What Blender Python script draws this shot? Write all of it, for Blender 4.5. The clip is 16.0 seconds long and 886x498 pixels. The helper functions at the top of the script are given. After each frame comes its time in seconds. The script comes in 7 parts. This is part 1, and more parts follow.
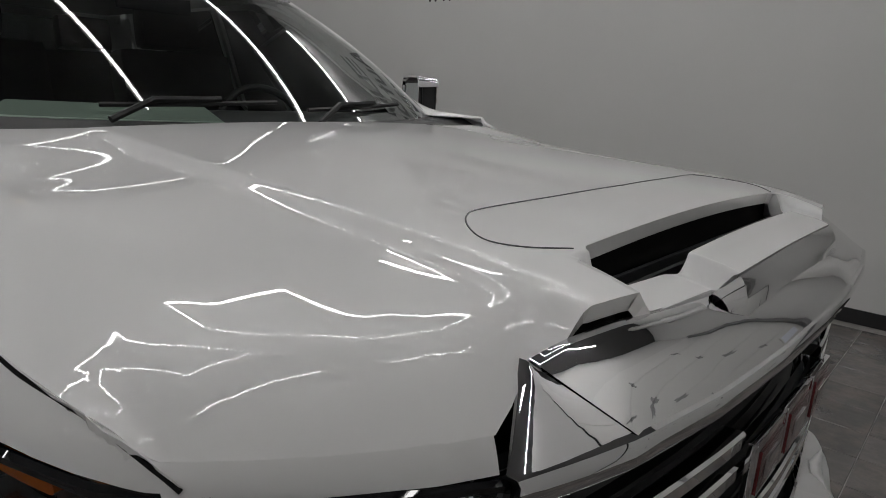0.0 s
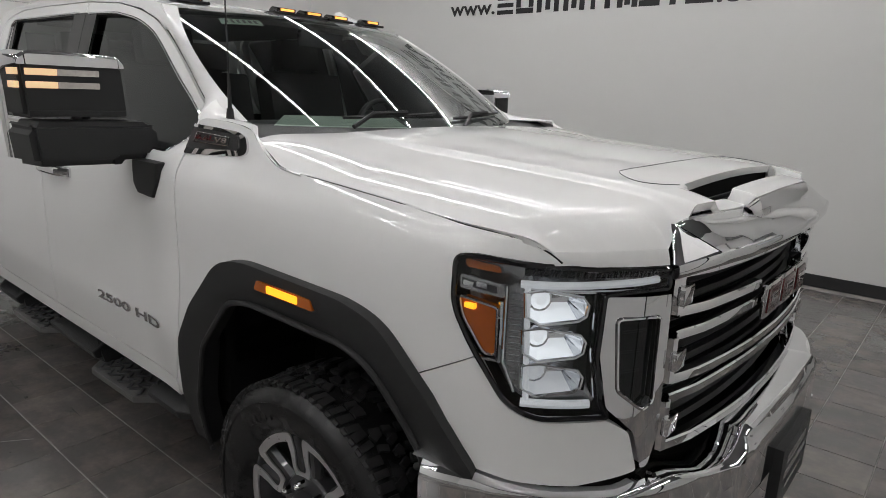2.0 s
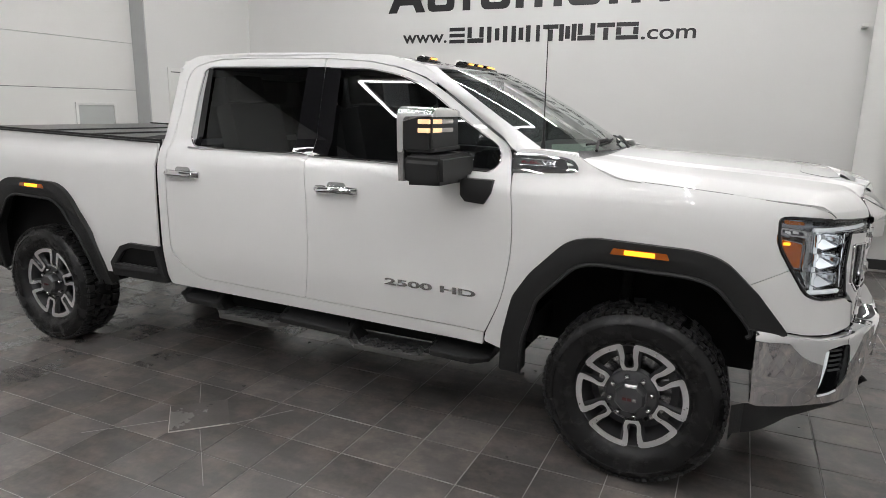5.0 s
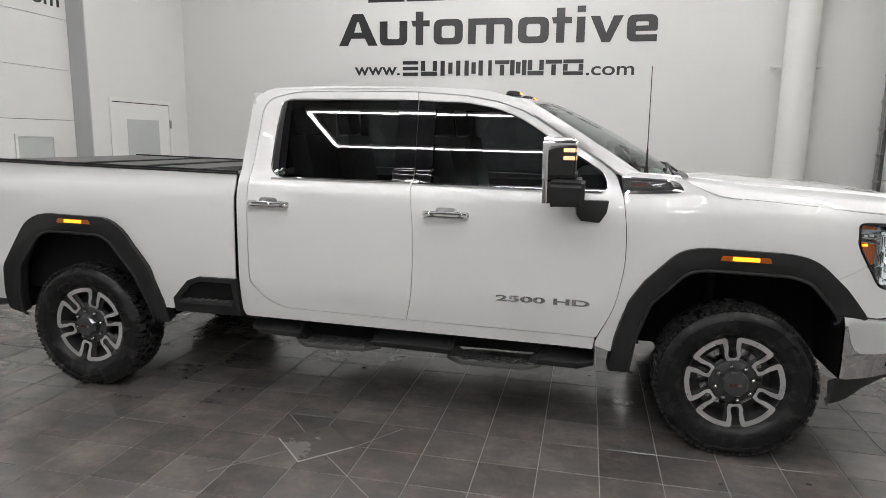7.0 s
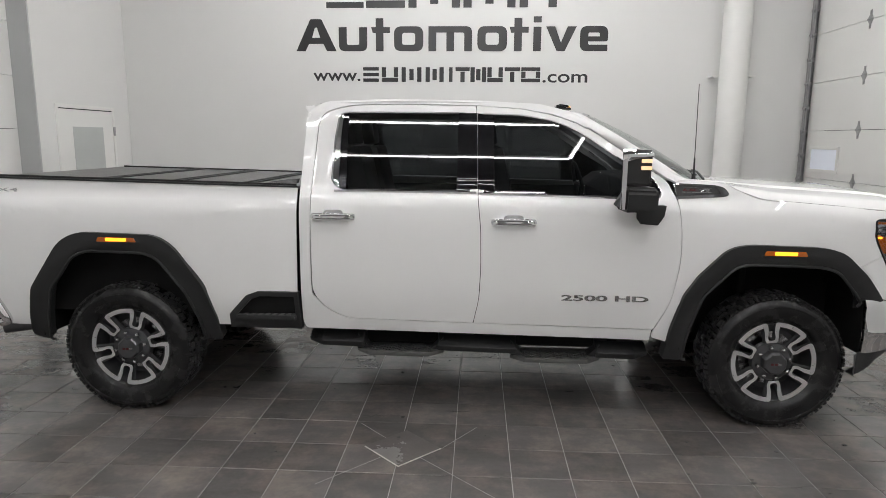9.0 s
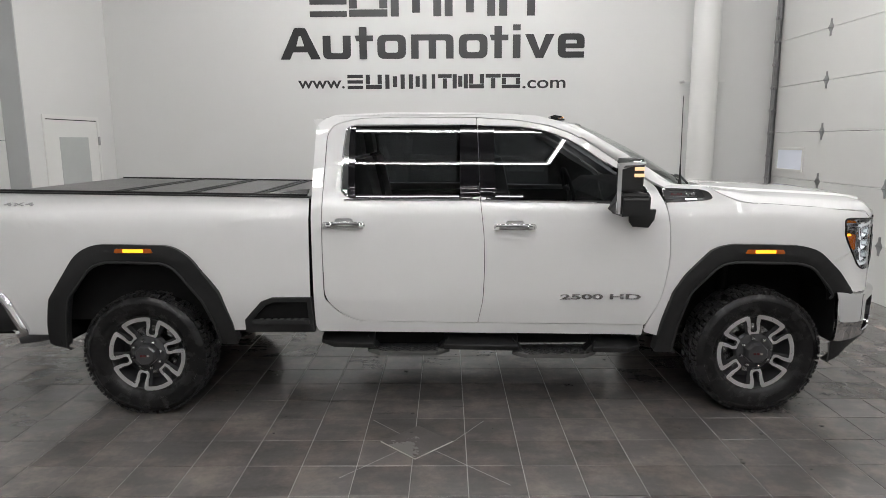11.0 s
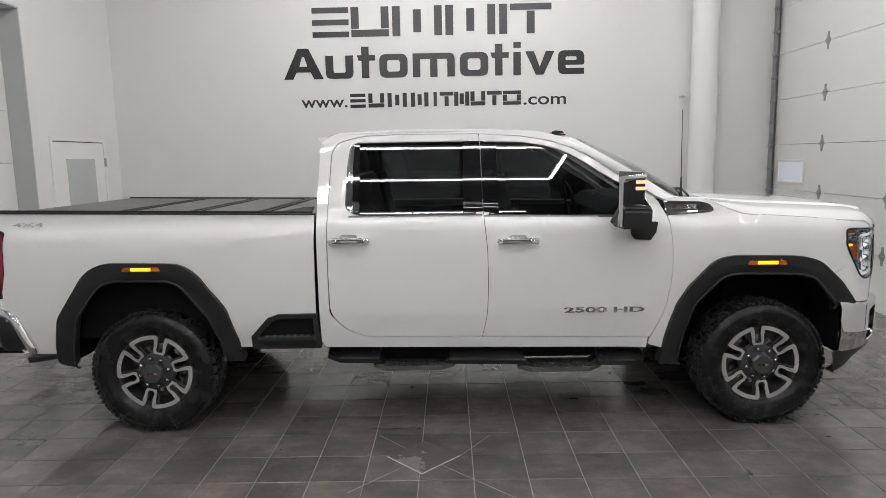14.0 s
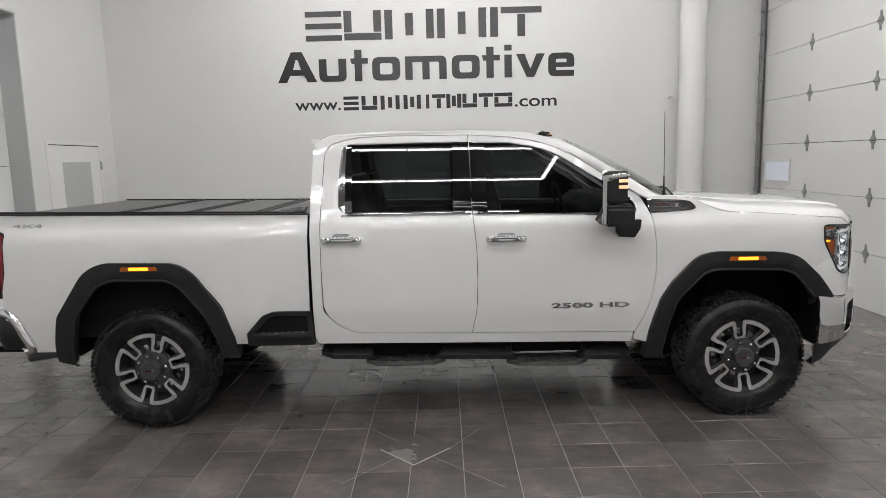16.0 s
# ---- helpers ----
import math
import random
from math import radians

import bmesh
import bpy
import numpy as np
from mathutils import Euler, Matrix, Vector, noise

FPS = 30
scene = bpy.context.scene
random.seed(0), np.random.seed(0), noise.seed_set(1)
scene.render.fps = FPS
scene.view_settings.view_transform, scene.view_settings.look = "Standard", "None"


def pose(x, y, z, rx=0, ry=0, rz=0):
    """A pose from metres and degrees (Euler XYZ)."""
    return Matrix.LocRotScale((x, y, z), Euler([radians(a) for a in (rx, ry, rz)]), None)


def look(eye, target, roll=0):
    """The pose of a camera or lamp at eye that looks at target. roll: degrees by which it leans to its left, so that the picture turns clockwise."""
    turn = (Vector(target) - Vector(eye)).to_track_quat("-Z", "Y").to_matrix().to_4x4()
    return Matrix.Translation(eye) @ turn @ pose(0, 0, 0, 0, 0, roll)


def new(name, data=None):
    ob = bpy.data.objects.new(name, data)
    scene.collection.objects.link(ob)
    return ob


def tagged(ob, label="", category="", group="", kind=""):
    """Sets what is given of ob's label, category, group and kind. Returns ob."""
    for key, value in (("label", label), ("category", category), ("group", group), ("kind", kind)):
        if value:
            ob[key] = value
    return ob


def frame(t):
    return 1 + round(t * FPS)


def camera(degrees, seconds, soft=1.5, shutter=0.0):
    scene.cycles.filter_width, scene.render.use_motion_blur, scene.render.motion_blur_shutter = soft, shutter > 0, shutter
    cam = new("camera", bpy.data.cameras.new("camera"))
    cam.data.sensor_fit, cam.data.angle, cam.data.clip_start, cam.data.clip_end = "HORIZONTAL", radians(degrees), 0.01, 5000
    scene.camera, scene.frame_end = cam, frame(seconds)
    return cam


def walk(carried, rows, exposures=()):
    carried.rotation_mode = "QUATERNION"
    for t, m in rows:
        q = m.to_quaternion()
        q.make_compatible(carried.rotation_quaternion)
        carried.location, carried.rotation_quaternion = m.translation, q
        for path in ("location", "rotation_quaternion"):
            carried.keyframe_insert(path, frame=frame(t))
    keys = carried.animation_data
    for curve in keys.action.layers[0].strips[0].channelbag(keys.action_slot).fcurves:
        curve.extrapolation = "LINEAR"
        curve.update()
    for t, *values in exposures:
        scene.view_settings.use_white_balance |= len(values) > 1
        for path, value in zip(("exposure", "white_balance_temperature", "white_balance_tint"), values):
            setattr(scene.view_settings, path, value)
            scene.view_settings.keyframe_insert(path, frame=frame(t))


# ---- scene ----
cam = camera(69.1, 16.0, soft=0.75)
PATH = [
    (0, (1.118, -0.059, 1.588), (-0.144, 1.417, 1.112), 3.0),
    (0.5, (1.264, -0.22, 1.587), (-0.008, 1.249, 1.118), 3.2),
    (1, (1.381, -0.452, 1.611), (0.11, 1.02, 1.145), 2.7),
    (1.5, (1.418, -0.73, 1.624), (0.153, 0.746, 1.155), 2.4),
    (2, (1.323, -0.962, 1.614), (0.076, 0.53, 1.144), 2.1),
    (2.5, (1.222, -1.22, 1.651), (0.03, 0.318, 1.186), 1.8),
    (3, (1.142, -1.575, 1.678), (0.063, 0.043, 1.213), 1.5),
    (3.5, (1.0, -1.894, 1.687), (0.016, -0.216, 1.225), 1.5),
    (4, (0.768, -2.166, 1.682), (-0.157, -0.454, 1.221), 1.3),
    (4.5, (0.568, -2.517, 1.702), (-0.307, -0.776, 1.249), 1.2),
    (7, (-0.825, -3.51, 1.683), (-1.252, -1.586, 1.343), 0.9),
    (7.5, (-1.125, -3.617, 1.703), (-1.45, -1.673, 1.367), 0.8),
    (8, (-1.398, -3.78, 1.742), (-1.627, -1.822, 1.407), 0.7),
    (8.5, (-1.612, -3.841, 1.737), (-1.762, -1.875, 1.402), 0.5),
    (9, (-1.822, -3.821, 1.741), (-1.926, -1.852, 1.405), 0.4),
    (11.5, (-2.042, -4.08, 1.811), (-2.052, -2.108, 1.479), -0.4),
    (12, (-2.05, -4.075, 1.801), (-2.071, -2.1, 1.485), -0.5),
    (12.5, (-2.044, -4.062, 1.794), (-2.088, -2.085, 1.497), -0.7),
    (13, (-2.031, -4.062, 1.797), (-2.069, -2.084, 1.508), -0.9),
    (13.5, (-2.042, -4.079, 1.799), (-2.07, -2.1, 1.515), -1.0),
    (14, (-2.038, -4.092, 1.799), (-2.062, -2.112, 1.517), -1.1),
    (14.5, (-2.005, -4.068, 1.786), (-2.034, -2.087, 1.508), -1.3),
    (15, (-1.984, -4.116, 1.775), (-2.009, -2.135, 1.499), -1.3),
    (15.5, (-1.978, -4.179, 1.781), (-1.997, -2.199, 1.506), -1.4),
    (16, (-2.002, -4.21, 1.789), (-2.012, -2.229, 1.513), -1.4),
]
EXPO = [(0.0, -1.08), (0.5, -0.76), (1.0, -0.53), (1.5, -0.53), (2.0, -0.22), (2.5, -0.07), (3.5, 0.13), (5.5, 0.28), (7.5, 0.29), (16.0, 0.19)]
walk(cam, [(t, look(eye, target, roll)) for t, eye, target, roll in PATH], exposures=EXPO)

# ---------------------------------------------------------------- light and exposure
world = bpy.data.worlds.new("world")
scene.world = world
world.use_nodes = True
world.node_tree.nodes["Background"].inputs[0].default_value = (0.5, 0.52, 0.55, 1)
world.node_tree.nodes["Background"].inputs[1].default_value = 0.05


# ---------------------------------------------------------------- materials
def mat(name, col, rough=0.5, metal=0.0, var=0.06, scale=6.0, bump=0.0, bscale=120.0, coat=0.0, rvar=0.08,
        emit=None, strength=0.0, spec=0.5, fine=0.5, island=0.0, coat_rough=0.03, streak=0.0, tint=None):
    """A principled surface with colour and gloss that vary at two scales, and a fine relief."""
    m = bpy.data.materials.new(name)
    m.use_nodes = True
    nt = m.node_tree
    n, l = nt.nodes, nt.links
    b = n["Principled BSDF"]
    b.inputs["Metallic"].default_value = metal
    b.inputs["Coat Weight"].default_value = coat
    b.inputs["Coat Roughness"].default_value = coat_rough
    b.inputs["Specular IOR Level"].default_value = spec
    tc = n.new("ShaderNodeNewGeometry")
    big = n.new("ShaderNodeTexNoise")
    big.inputs["Scale"].default_value = scale
    big.inputs["Detail"].default_value = 5
    small = n.new("ShaderNodeTexNoise")
    small.inputs["Scale"].default_value = bscale
    small.inputs["Detail"].default_value = 3
    l.new(tc.outputs["Position"], big.inputs["Vector"])
    l.new(tc.outputs["Position"], small.inputs["Vector"])
    mixn = n.new("ShaderNodeMix")
    mixn.data_type = "FLOAT"
    mixn.inputs[0].default_value = fine * 0.5
    l.new(big.outputs["Fac"], mixn.inputs[2])
    l.new(small.outputs["Fac"], mixn.inputs[3])
    fac = mixn.outputs[0]
    if streak:
        mp = n.new("ShaderNodeMapping")
        mp.inputs["Scale"].default_value = (1.6, 7.0, 1.0)
        st = n.new("ShaderNodeTexNoise")
        st.inputs["Scale"].default_value = 1.6
        st.inputs["Detail"].default_value = 6
        l.new(tc.outputs["Position"], mp.inputs["Vector"])
        l.new(mp.outputs[0], st.inputs["Vector"])
        ms = n.new("ShaderNodeMix")
        ms.data_type = "FLOAT"
        ms.inputs[0].default_value = streak
        l.new(fac, ms.inputs[2])
        l.new(st.outputs["Fac"], ms.inputs[3])
        fac = ms.outputs[0]
    if island:
        info = n.new("ShaderNodeObjectInfo")
        geo = n.new("ShaderNodeNewGeometry")
        add = n.new("ShaderNodeMath")
        add.operation = "ADD"
        l.new(info.outputs["Random"], add.inputs[0])
        l.new(geo.outputs["Random Per Island"], add.inputs[1])
        fr = n.new("ShaderNodeMath")
        fr.operation = "FRACT"
        l.new(add.outputs[0], fr.inputs[0])
        mi = n.new("ShaderNodeMix")
        mi.data_type = "FLOAT"
        mi.inputs[0].default_value = island
        l.new(fac, mi.inputs[2])
        l.new(fr.outputs[0], mi.inputs[3])
        fac = mi.outputs[0]
    ramp = n.new("ShaderNodeMapRange")
    ramp.inputs["From Min"].default_value, ramp.inputs["From Max"].default_value = 0.25, 0.75
    ramp.inputs["To Min"].default_value, ramp.inputs["To Max"].default_value = 1 - var, 1 + var
    l.new(fac, ramp.inputs["Value"])
    mul = n.new("ShaderNodeVectorMath")
    mul.operation = "SCALE"
    mul.inputs[0].default_value = col
    l.new(ramp.outputs[0], mul.inputs["Scale"])
    if tint:
        tn = n.new("ShaderNodeTexNoise")
        tn.inputs["Scale"].default_value, tn.inputs["Detail"].default_value, tn.inputs["Roughness"].default_value = 3.4, 8, 0.7
        l.new(tc.outputs["Position"], tn.inputs["Vector"])
        tr = n.new("ShaderNodeMapRange")
        tr.inputs["From Min"].default_value, tr.inputs["From Max"].default_value = 0.46, 0.66
        l.new(tn.outputs["Fac"], tr.inputs["Value"])
        tm = n.new("ShaderNodeMix")
        tm.data_type = "RGBA"
        tm.inputs[6].default_value, tm.inputs[7].default_value = (*col, 1), (*tint, 1)
        l.new(tr.outputs[0], tm.inputs[0])
        l.new(tm.outputs[2], mul.inputs[0])
    l.new(mul.outputs[0], b.inputs["Base Color"])
    rr = n.new("ShaderNodeMapRange")
    rr.inputs["From Min"].default_value, rr.inputs["From Max"].default_value = 0.3, 0.7
    rr.inputs["To Min"].default_value, rr.inputs["To Max"].default_value = max(0.01, rough * (1 - rvar)), min(1, rough * (1 + rvar))
    l.new(ms.outputs[0] if streak else mixn.outputs[0], rr.inputs["Value"])
    l.new(rr.outputs[0], b.inputs["Roughness"])
    if bump:
        bn = n.new("ShaderNodeBump")
        bn.inputs["Strength"].default_value = 0.6
        bn.inputs["Distance"].default_value = bump
        l.new(small.outputs["Fac"], bn.inputs["Height"])
        l.new(bn.outputs[0], b.inputs["Normal"])
    if emit:
        b.inputs["Emission Color"].default_value = (*emit, 1)
        b.inputs["Emission Strength"].default_value = strength
    return m


def glass(name, tint, ior=1.5, rough=0.0):
    """A thin pane: tinted and clear, with a mirror film that Fresnel drives."""
    m = bpy.data.materials.new(name)
    m.use_nodes = True
    n, l = m.node_tree.nodes, m.node_tree.links
    n.remove(n["Principled BSDF"])
    tr = n.new("ShaderNodeBsdfTransparent")
    tr.inputs[0].default_value = (*tint, 1)
    gl = n.new("ShaderNodeBsdfGlossy")
    gl.inputs["Roughness"].default_value = rough
    gl.inputs[0].default_value = (0.95, 0.97, 0.96, 1)
    fr = n.new("ShaderNodeFresnel")
    fr.inputs[0].default_value = ior
    mx = n.new("ShaderNodeMixShader")
    l.new(fr.outputs[0], mx.inputs[0])
    l.new(tr.outputs[0], mx.inputs[1])
    l.new(gl.outputs[0], mx.inputs[2])
    l.new(mx.outputs[0], n["Material Output"].inputs[0])
    return m


PAINT = mat("white_paint", (0.77, 0.77, 0.765), 0.55, 0, 0.01, 3, 0.0, 90, coat=1.0, coat_rough=0.008, spec=0.2)
CHROME = mat("chrome", (0.72, 0.72, 0.73), 0.022, 1.0, 0.02, 5, rvar=0.3)
SATIN = mat("satin_metal", (0.55, 0.55, 0.56), 0.23, 1.0, 0.04, 30, rvar=0.12)
BLACKP = mat("textured_black_plastic", (0.017, 0.0175, 0.018), 0.5, 0, 0.15, 9, 0.0008, 900, spec=0.4)
GLOSSB = mat("gloss_black", (0.006, 0.006, 0.007), 0.02, 0, 0.05, 5)
PADM = mat("worn_grey_tread_plastic", (0.075, 0.074, 0.072), 0.45, 0, 0.2, 12, 0.0008, 500, spec=0.5)
DARK = mat("underbody_black", (0.012, 0.012, 0.012), 0.85, 0, 0.3, 7, spec=0.08)
RUBBER = mat("tyre_rubber", (0.011, 0.011, 0.0113), 0.27, 0, 0.15, 10, 0.0004, 500, spec=0.28)
TREAD = mat("tread_rubber", (0.020, 0.020, 0.0205), 0.55, 0, 0.25, 14, 0.001, 260, spec=0.3)
GREYP = mat("dark_grey_wheel_paint", (0.075, 0.076, 0.08), 0.3, 0.5, 0.1, 20, coat=0.4)
MACH = mat("machined_aluminium", (0.86, 0.86, 0.87), 0.32, 1.0, 0.03, 60, 0.0, 900, rvar=0.2)
GLASS_T = glass("tinted_glass", (0.165, 0.175, 0.180), 1.52)
GLASS_W = glass("windshield_glass", (0.44, 0.48, 0.46), 1.52)
GLASS_C = glass("clear_lens", (0.93, 0.94, 0.95), 1.4)
GLASS_S = glass("smoked_lens", (0.22, 0.22, 0.23), 1.45)
AMBER = mat("amber_lens", (0.42, 0.10, 0.008), 0.16, 0, 0.08, 40, coat=0.8)
AMBER_LIT = mat("amber_lit", (0.9, 0.35, 0.02), 0.3, 0, 0.02, 20, emit=(1.0, 0.42, 0.02), strength=1.6)
AMBER_LAMP = mat("amber_lamp", (0.9, 0.45, 0.1), 0.3, 0, 0.02, 20, emit=(1.0, 0.45, 0.10), strength=1.1)
WHITE_LIT = mat("white_lit", (0.62, 0.63, 0.65), 0.18, 0, 0.06, 60, emit=(0.93, 0.97, 1.0), strength=0.26, coat=0.6)
FLOOR_LIT = mat("lit_lamp_floor", (0.7, 0.71, 0.73), 0.16, 0.4, 0.05, 40, emit=(0.93, 0.97, 1.0), strength=0.60)
LAMPB = mat("lamp_inner_grey", (0.42, 0.425, 0.44), 0.16, 0.8, 0.1, 40, coat=0.5)
WHITE_HOT = mat("white_lamp", (0.9, 0.9, 0.9), 0.3, 0, 0.02, 20, emit=(0.95, 0.98, 1.0), strength=1.3)
REFL = mat("lamp_reflector", (0.8, 0.81, 0.83), 0.08, 1.0, 0.02, 20)
RED = mat("red_enamel", (0.085, 0.010, 0.012), 0.25, 0, 0.1, 30, coat=0.6)
RED_LIT = mat("red_lamp", (0.6, 0.03, 0.03), 0.3, 0, 0.02, 20, emit=(1.0, 0.03, 0.05), strength=0.9)
REDLENS = mat("red_lens", (0.20, 0.006, 0.010), 0.12, 0, 0.05, 30, coat=0.8)
WALL = mat("white_wall_paint", (0.66, 0.66, 0.648), 0.65, 0, 0.02, 1.2, 0.0006, 160)
WALLD = mat("white_door_steel", (0.70, 0.70, 0.68), 0.42, 0, 0.025, 2.0, 0.0006, 140)
CEIL = mat("dark_ceiling", (0.14, 0.14, 0.141), 0.8, 0, 0.03, 2.0, 0.001, 80)
JAMB = mat("grey_jamb", (0.42, 0.43, 0.43), 0.55, 0, 0.04, 3.0, 0.0005, 120)
BASEB = mat("black_rubber_base", (0.02, 0.02, 0.021), 0.45, 0, 0.1, 6)
SIGNM = mat("black_vinyl", (0.012, 0.012, 0.013), 0.35, 0, 0.05, 8)
STEEL = mat("galvanised_steel", (0.36, 0.36, 0.36), 0.45, 0.9, 0.15, 25, rvar=0.25)
LED = mat("led_tube", (0.95, 0.95, 0.95), 0.4, 0, 0.01, 5, emit=(1.0, 0.985, 0.985), strength=43)
TONN = mat("tonneau_panel", (0.032, 0.031, 0.031), 0.30, 0, 0.12, 12, 0.0006, 420)
SEATM = mat("dark_seat_leather", (0.03, 0.03, 0.032), 0.5, 0, 0.12, 14, 0.001, 200)
PAPER = mat("green_paper", (0.36, 0.44, 0.38), 0.7, 0, 0.05, 20)
TILE = mat("grey_stone_tile", (0.112, 0.104, 0.101), 0.20, 0, 0.42, 2.2, 0.0003, 40, rvar=0.25, island=0.22, fine=0.5, spec=1.0, streak=0.35, tint=(0.177, 0.152, 0.137))
TILE_P = mat("polished_tile", (0.118, 0.109, 0.104), 0.26, 0, 0.2, 5, 0.0005, 60, rvar=0.15)
GROUT = mat("grey_grout", (0.26, 0.245, 0.235), 0.85, 0, 0.15, 9, 0.002, 200)
BROKEN = mat("grey_print", (0.05, 0.05, 0.05), 0.5, 0, 0.1, 20)

# ---------------------------------------------------------------- mesh helpers


def put(name, bm, material, parent=None, label="", smooth=False, angle=35):
    """Links a bmesh as one mesh object, under a thing or a part where one is given."""
    me = bpy.data.meshes.new(name)
    bm.normal_update()
    bm.to_mesh(me)
    bm.free()
    return put_mesh(name, me, material, parent, label, smooth, angle)


def put_mesh(name, me, material, parent=None, label="", smooth=False, angle=35):
    for m in (material if isinstance(material, (list, tuple)) else [material]):
        me.materials.append(m)
    if smooth:
        for p in me.polygons:
            p.use_smooth = True
        me.set_sharp_from_angle(angle=radians(angle))
    ob = new(name, me)
    if parent is not None:
        ob.parent = parent
    if label:
        ob["label"] = label
    return ob


def part(name, bm, material, parent, label="", smooth=True, angle=35):
    return put(name, bm, material, parent, label, smooth, angle)


def thing(name, label, category, group="", kind=""):
    return tagged(new(name), label, category, group, kind)


def add_box(bm, lo, hi, m=None, bevel=0.0, mi=0):
    """Adds a box from corner lo to corner hi, with rounded edges where bevel is given."""
    c = [(a + b) / 2 for a, b in zip(lo, hi)]
    d = [abs(b - a) for a, b in zip(lo, hi)]
    mm = Matrix.Translation(c) @ Matrix.Diagonal((*d, 1))
    got = bmesh.ops.create_cube(bm, size=1, matrix=(m @ mm) if m else mm)
    vs = got["verts"]
    if bevel:
        es = list({e for v in vs for e in v.link_edges})
        r = bmesh.ops.bevel(bm, geom=es, offset=bevel, segments=2, profile=0.7, affect="EDGES")
        fs = r["faces"]
    if mi:
        for f in {f for v in vs if v.is_valid for f in v.link_faces}:
            f.material_index = mi
    return bm


def box(lo, hi, bevel=0.0, m=None):
    return add_box(bmesh.new(), lo, hi, m, bevel)


def add_prism(bm, pts, d, mi=0):
    """Adds a closed outline of 3D points pushed along the vector d, with both caps."""
    a = [bm.verts.new(p) for p in pts]
    b = [bm.verts.new(Vector(p) + Vector(d)) for p in pts]
    fs = [bm.faces.new(a), bm.faces.new(list(reversed(b)))]
    for i in range(len(a)):
        j = (i + 1) % len(a)
        fs.append(bm.faces.new((a[j], a[i], b[i], b[j])))
    for f in fs:
        f.material_index = mi
    bmesh.ops.recalc_face_normals(bm, faces=fs)
    return bm


def prism(pts, d, bevel=0.0):
    bm = add_prism(bmesh.new(), pts, d)
    if bevel:
        bmesh.ops.bevel(bm, geom=bm.edges[:], offset=bevel, segments=2, profile=0.7, affect="EDGES")
    return bm


def add_cyl(bm, a, b, r, r2=None, seg=20, mi=0):
    a, b = Vector(a), Vector(b)
    m = Matrix.Translation((a + b) / 2) @ (b - a).to_track_quat("Z", "Y").to_matrix().to_4x4()
    got = bmesh.ops.create_cone(bm, cap_ends=True, segments=seg, radius1=r, radius2=r if r2 is None else r2, depth=(b - a).length, matrix=m)
    for f in {f for v in got["verts"] for f in v.link_faces}:
        f.material_index = mi
    return bm


def cyl(a, b, r, r2=None, seg=20):
    return add_cyl(bmesh.new(), a, b, r, r2, seg)


def add_tube(bm, pts, r, seg=8, flat=1.0, closed=False, up=(0, 0, 1)):
    """Adds a round or flattened bar along a line of points."""
    P = [Vector(p) for p in pts]
    rings = []
    N = len(P)
    for i, p in enumerate(P):
        d = (P[(i + 1) % N] - P[i - 1]) if closed else (P[min(i + 1, N - 1)] - P[max(i - 1, 0)])
        d.normalize()
        s = d.cross(Vector(up))
        if s.length < 1e-4:
            s = d.cross(Vector((1, 0, 0)))
        s.normalize()
        t = s.cross(d)
        rr = r[i] if isinstance(r, (list, tuple)) else r
        rings.append([bm.verts.new(p + s * rr * flat * math.cos(2 * math.pi * k / seg) + t * rr * math.sin(2 * math.pi * k / seg)) for k in range(seg)])
    for i in range(N if closed else N - 1):
        A, B = rings[i], rings[(i + 1) % N]
        for k in range(seg):
            bm.faces.new((A[k], A[(k + 1) % seg], B[(k + 1) % seg], B[k]))
    if not closed:
        bm.faces.new(list(reversed(rings[0])))
        bm.faces.new(rings[-1])
    return bm


def tube(pts, r, seg=8, flat=1.0, closed=False, up=(0, 0, 1)):
    bm = add_tube(bmesh.new(), pts, r, seg, flat, closed, up)
    bmesh.ops.recalc_face_normals(bm, faces=bm.faces[:])
    return bm


def spline(pts, n=8, closed=False):
    P = [Vector(p) for p in pts]
    N = len(P)
    out = []
    for i in range(N if closed else N - 1):
        p1, p2 = P[i], P[(i + 1) % N]
        p0 = P[i - 1] if (closed or i > 0) else p1
        p3 = P[(i + 2) % N] if (closed or i + 2 < N) else p2
        for k in range(n):
            t = k / n
            out.append(0.5 * ((2 * p1) + (p2 - p0) * t + (2 * p0 - 5 * p1 + 4 * p2 - p3) * t * t + (3 * p1 - p0 - 3 * p2 + p3) * t ** 3))
    if not closed:
        out.append(P[-1])
    return out


def rounded(pts, r=0.02, n=5):
    """A closed outline with rounded corners; a third number in a point is its own radius."""
    out = []
    N = len(pts)
    for i, p in enumerate(pts):
        rr = p[2] if len(p) > 2 else r
        b = Vector(p[:2])
        a, c = Vector(pts[i - 1][:2]), Vector(pts[(i + 1) % N][:2])
        da, dc = (a - b), (c - b)
        k = min(rr, da.length * 0.48, dc.length * 0.48)
        if k < 1e-4:
            out.append((b.x, b.y))
            continue
        p0, p2 = b + da.normalized() * k, b + dc.normalized() * k
        for j in range(n + 1):
            t = j / n
            q = p0 * (1 - t) ** 2 + b * 2 * t * (1 - t) + p2 * t * t
            out.append((q.x, q.y))
    return out


def lerp(x, table):
    return float(np.interp(x, [a for a, _ in table], [b for _, b in table]))


def sstep(e0, e1, x):
    t = min(1, max(0, (x - e0) / (e1 - e0)))
    return t * t * (3 - 2 * t)


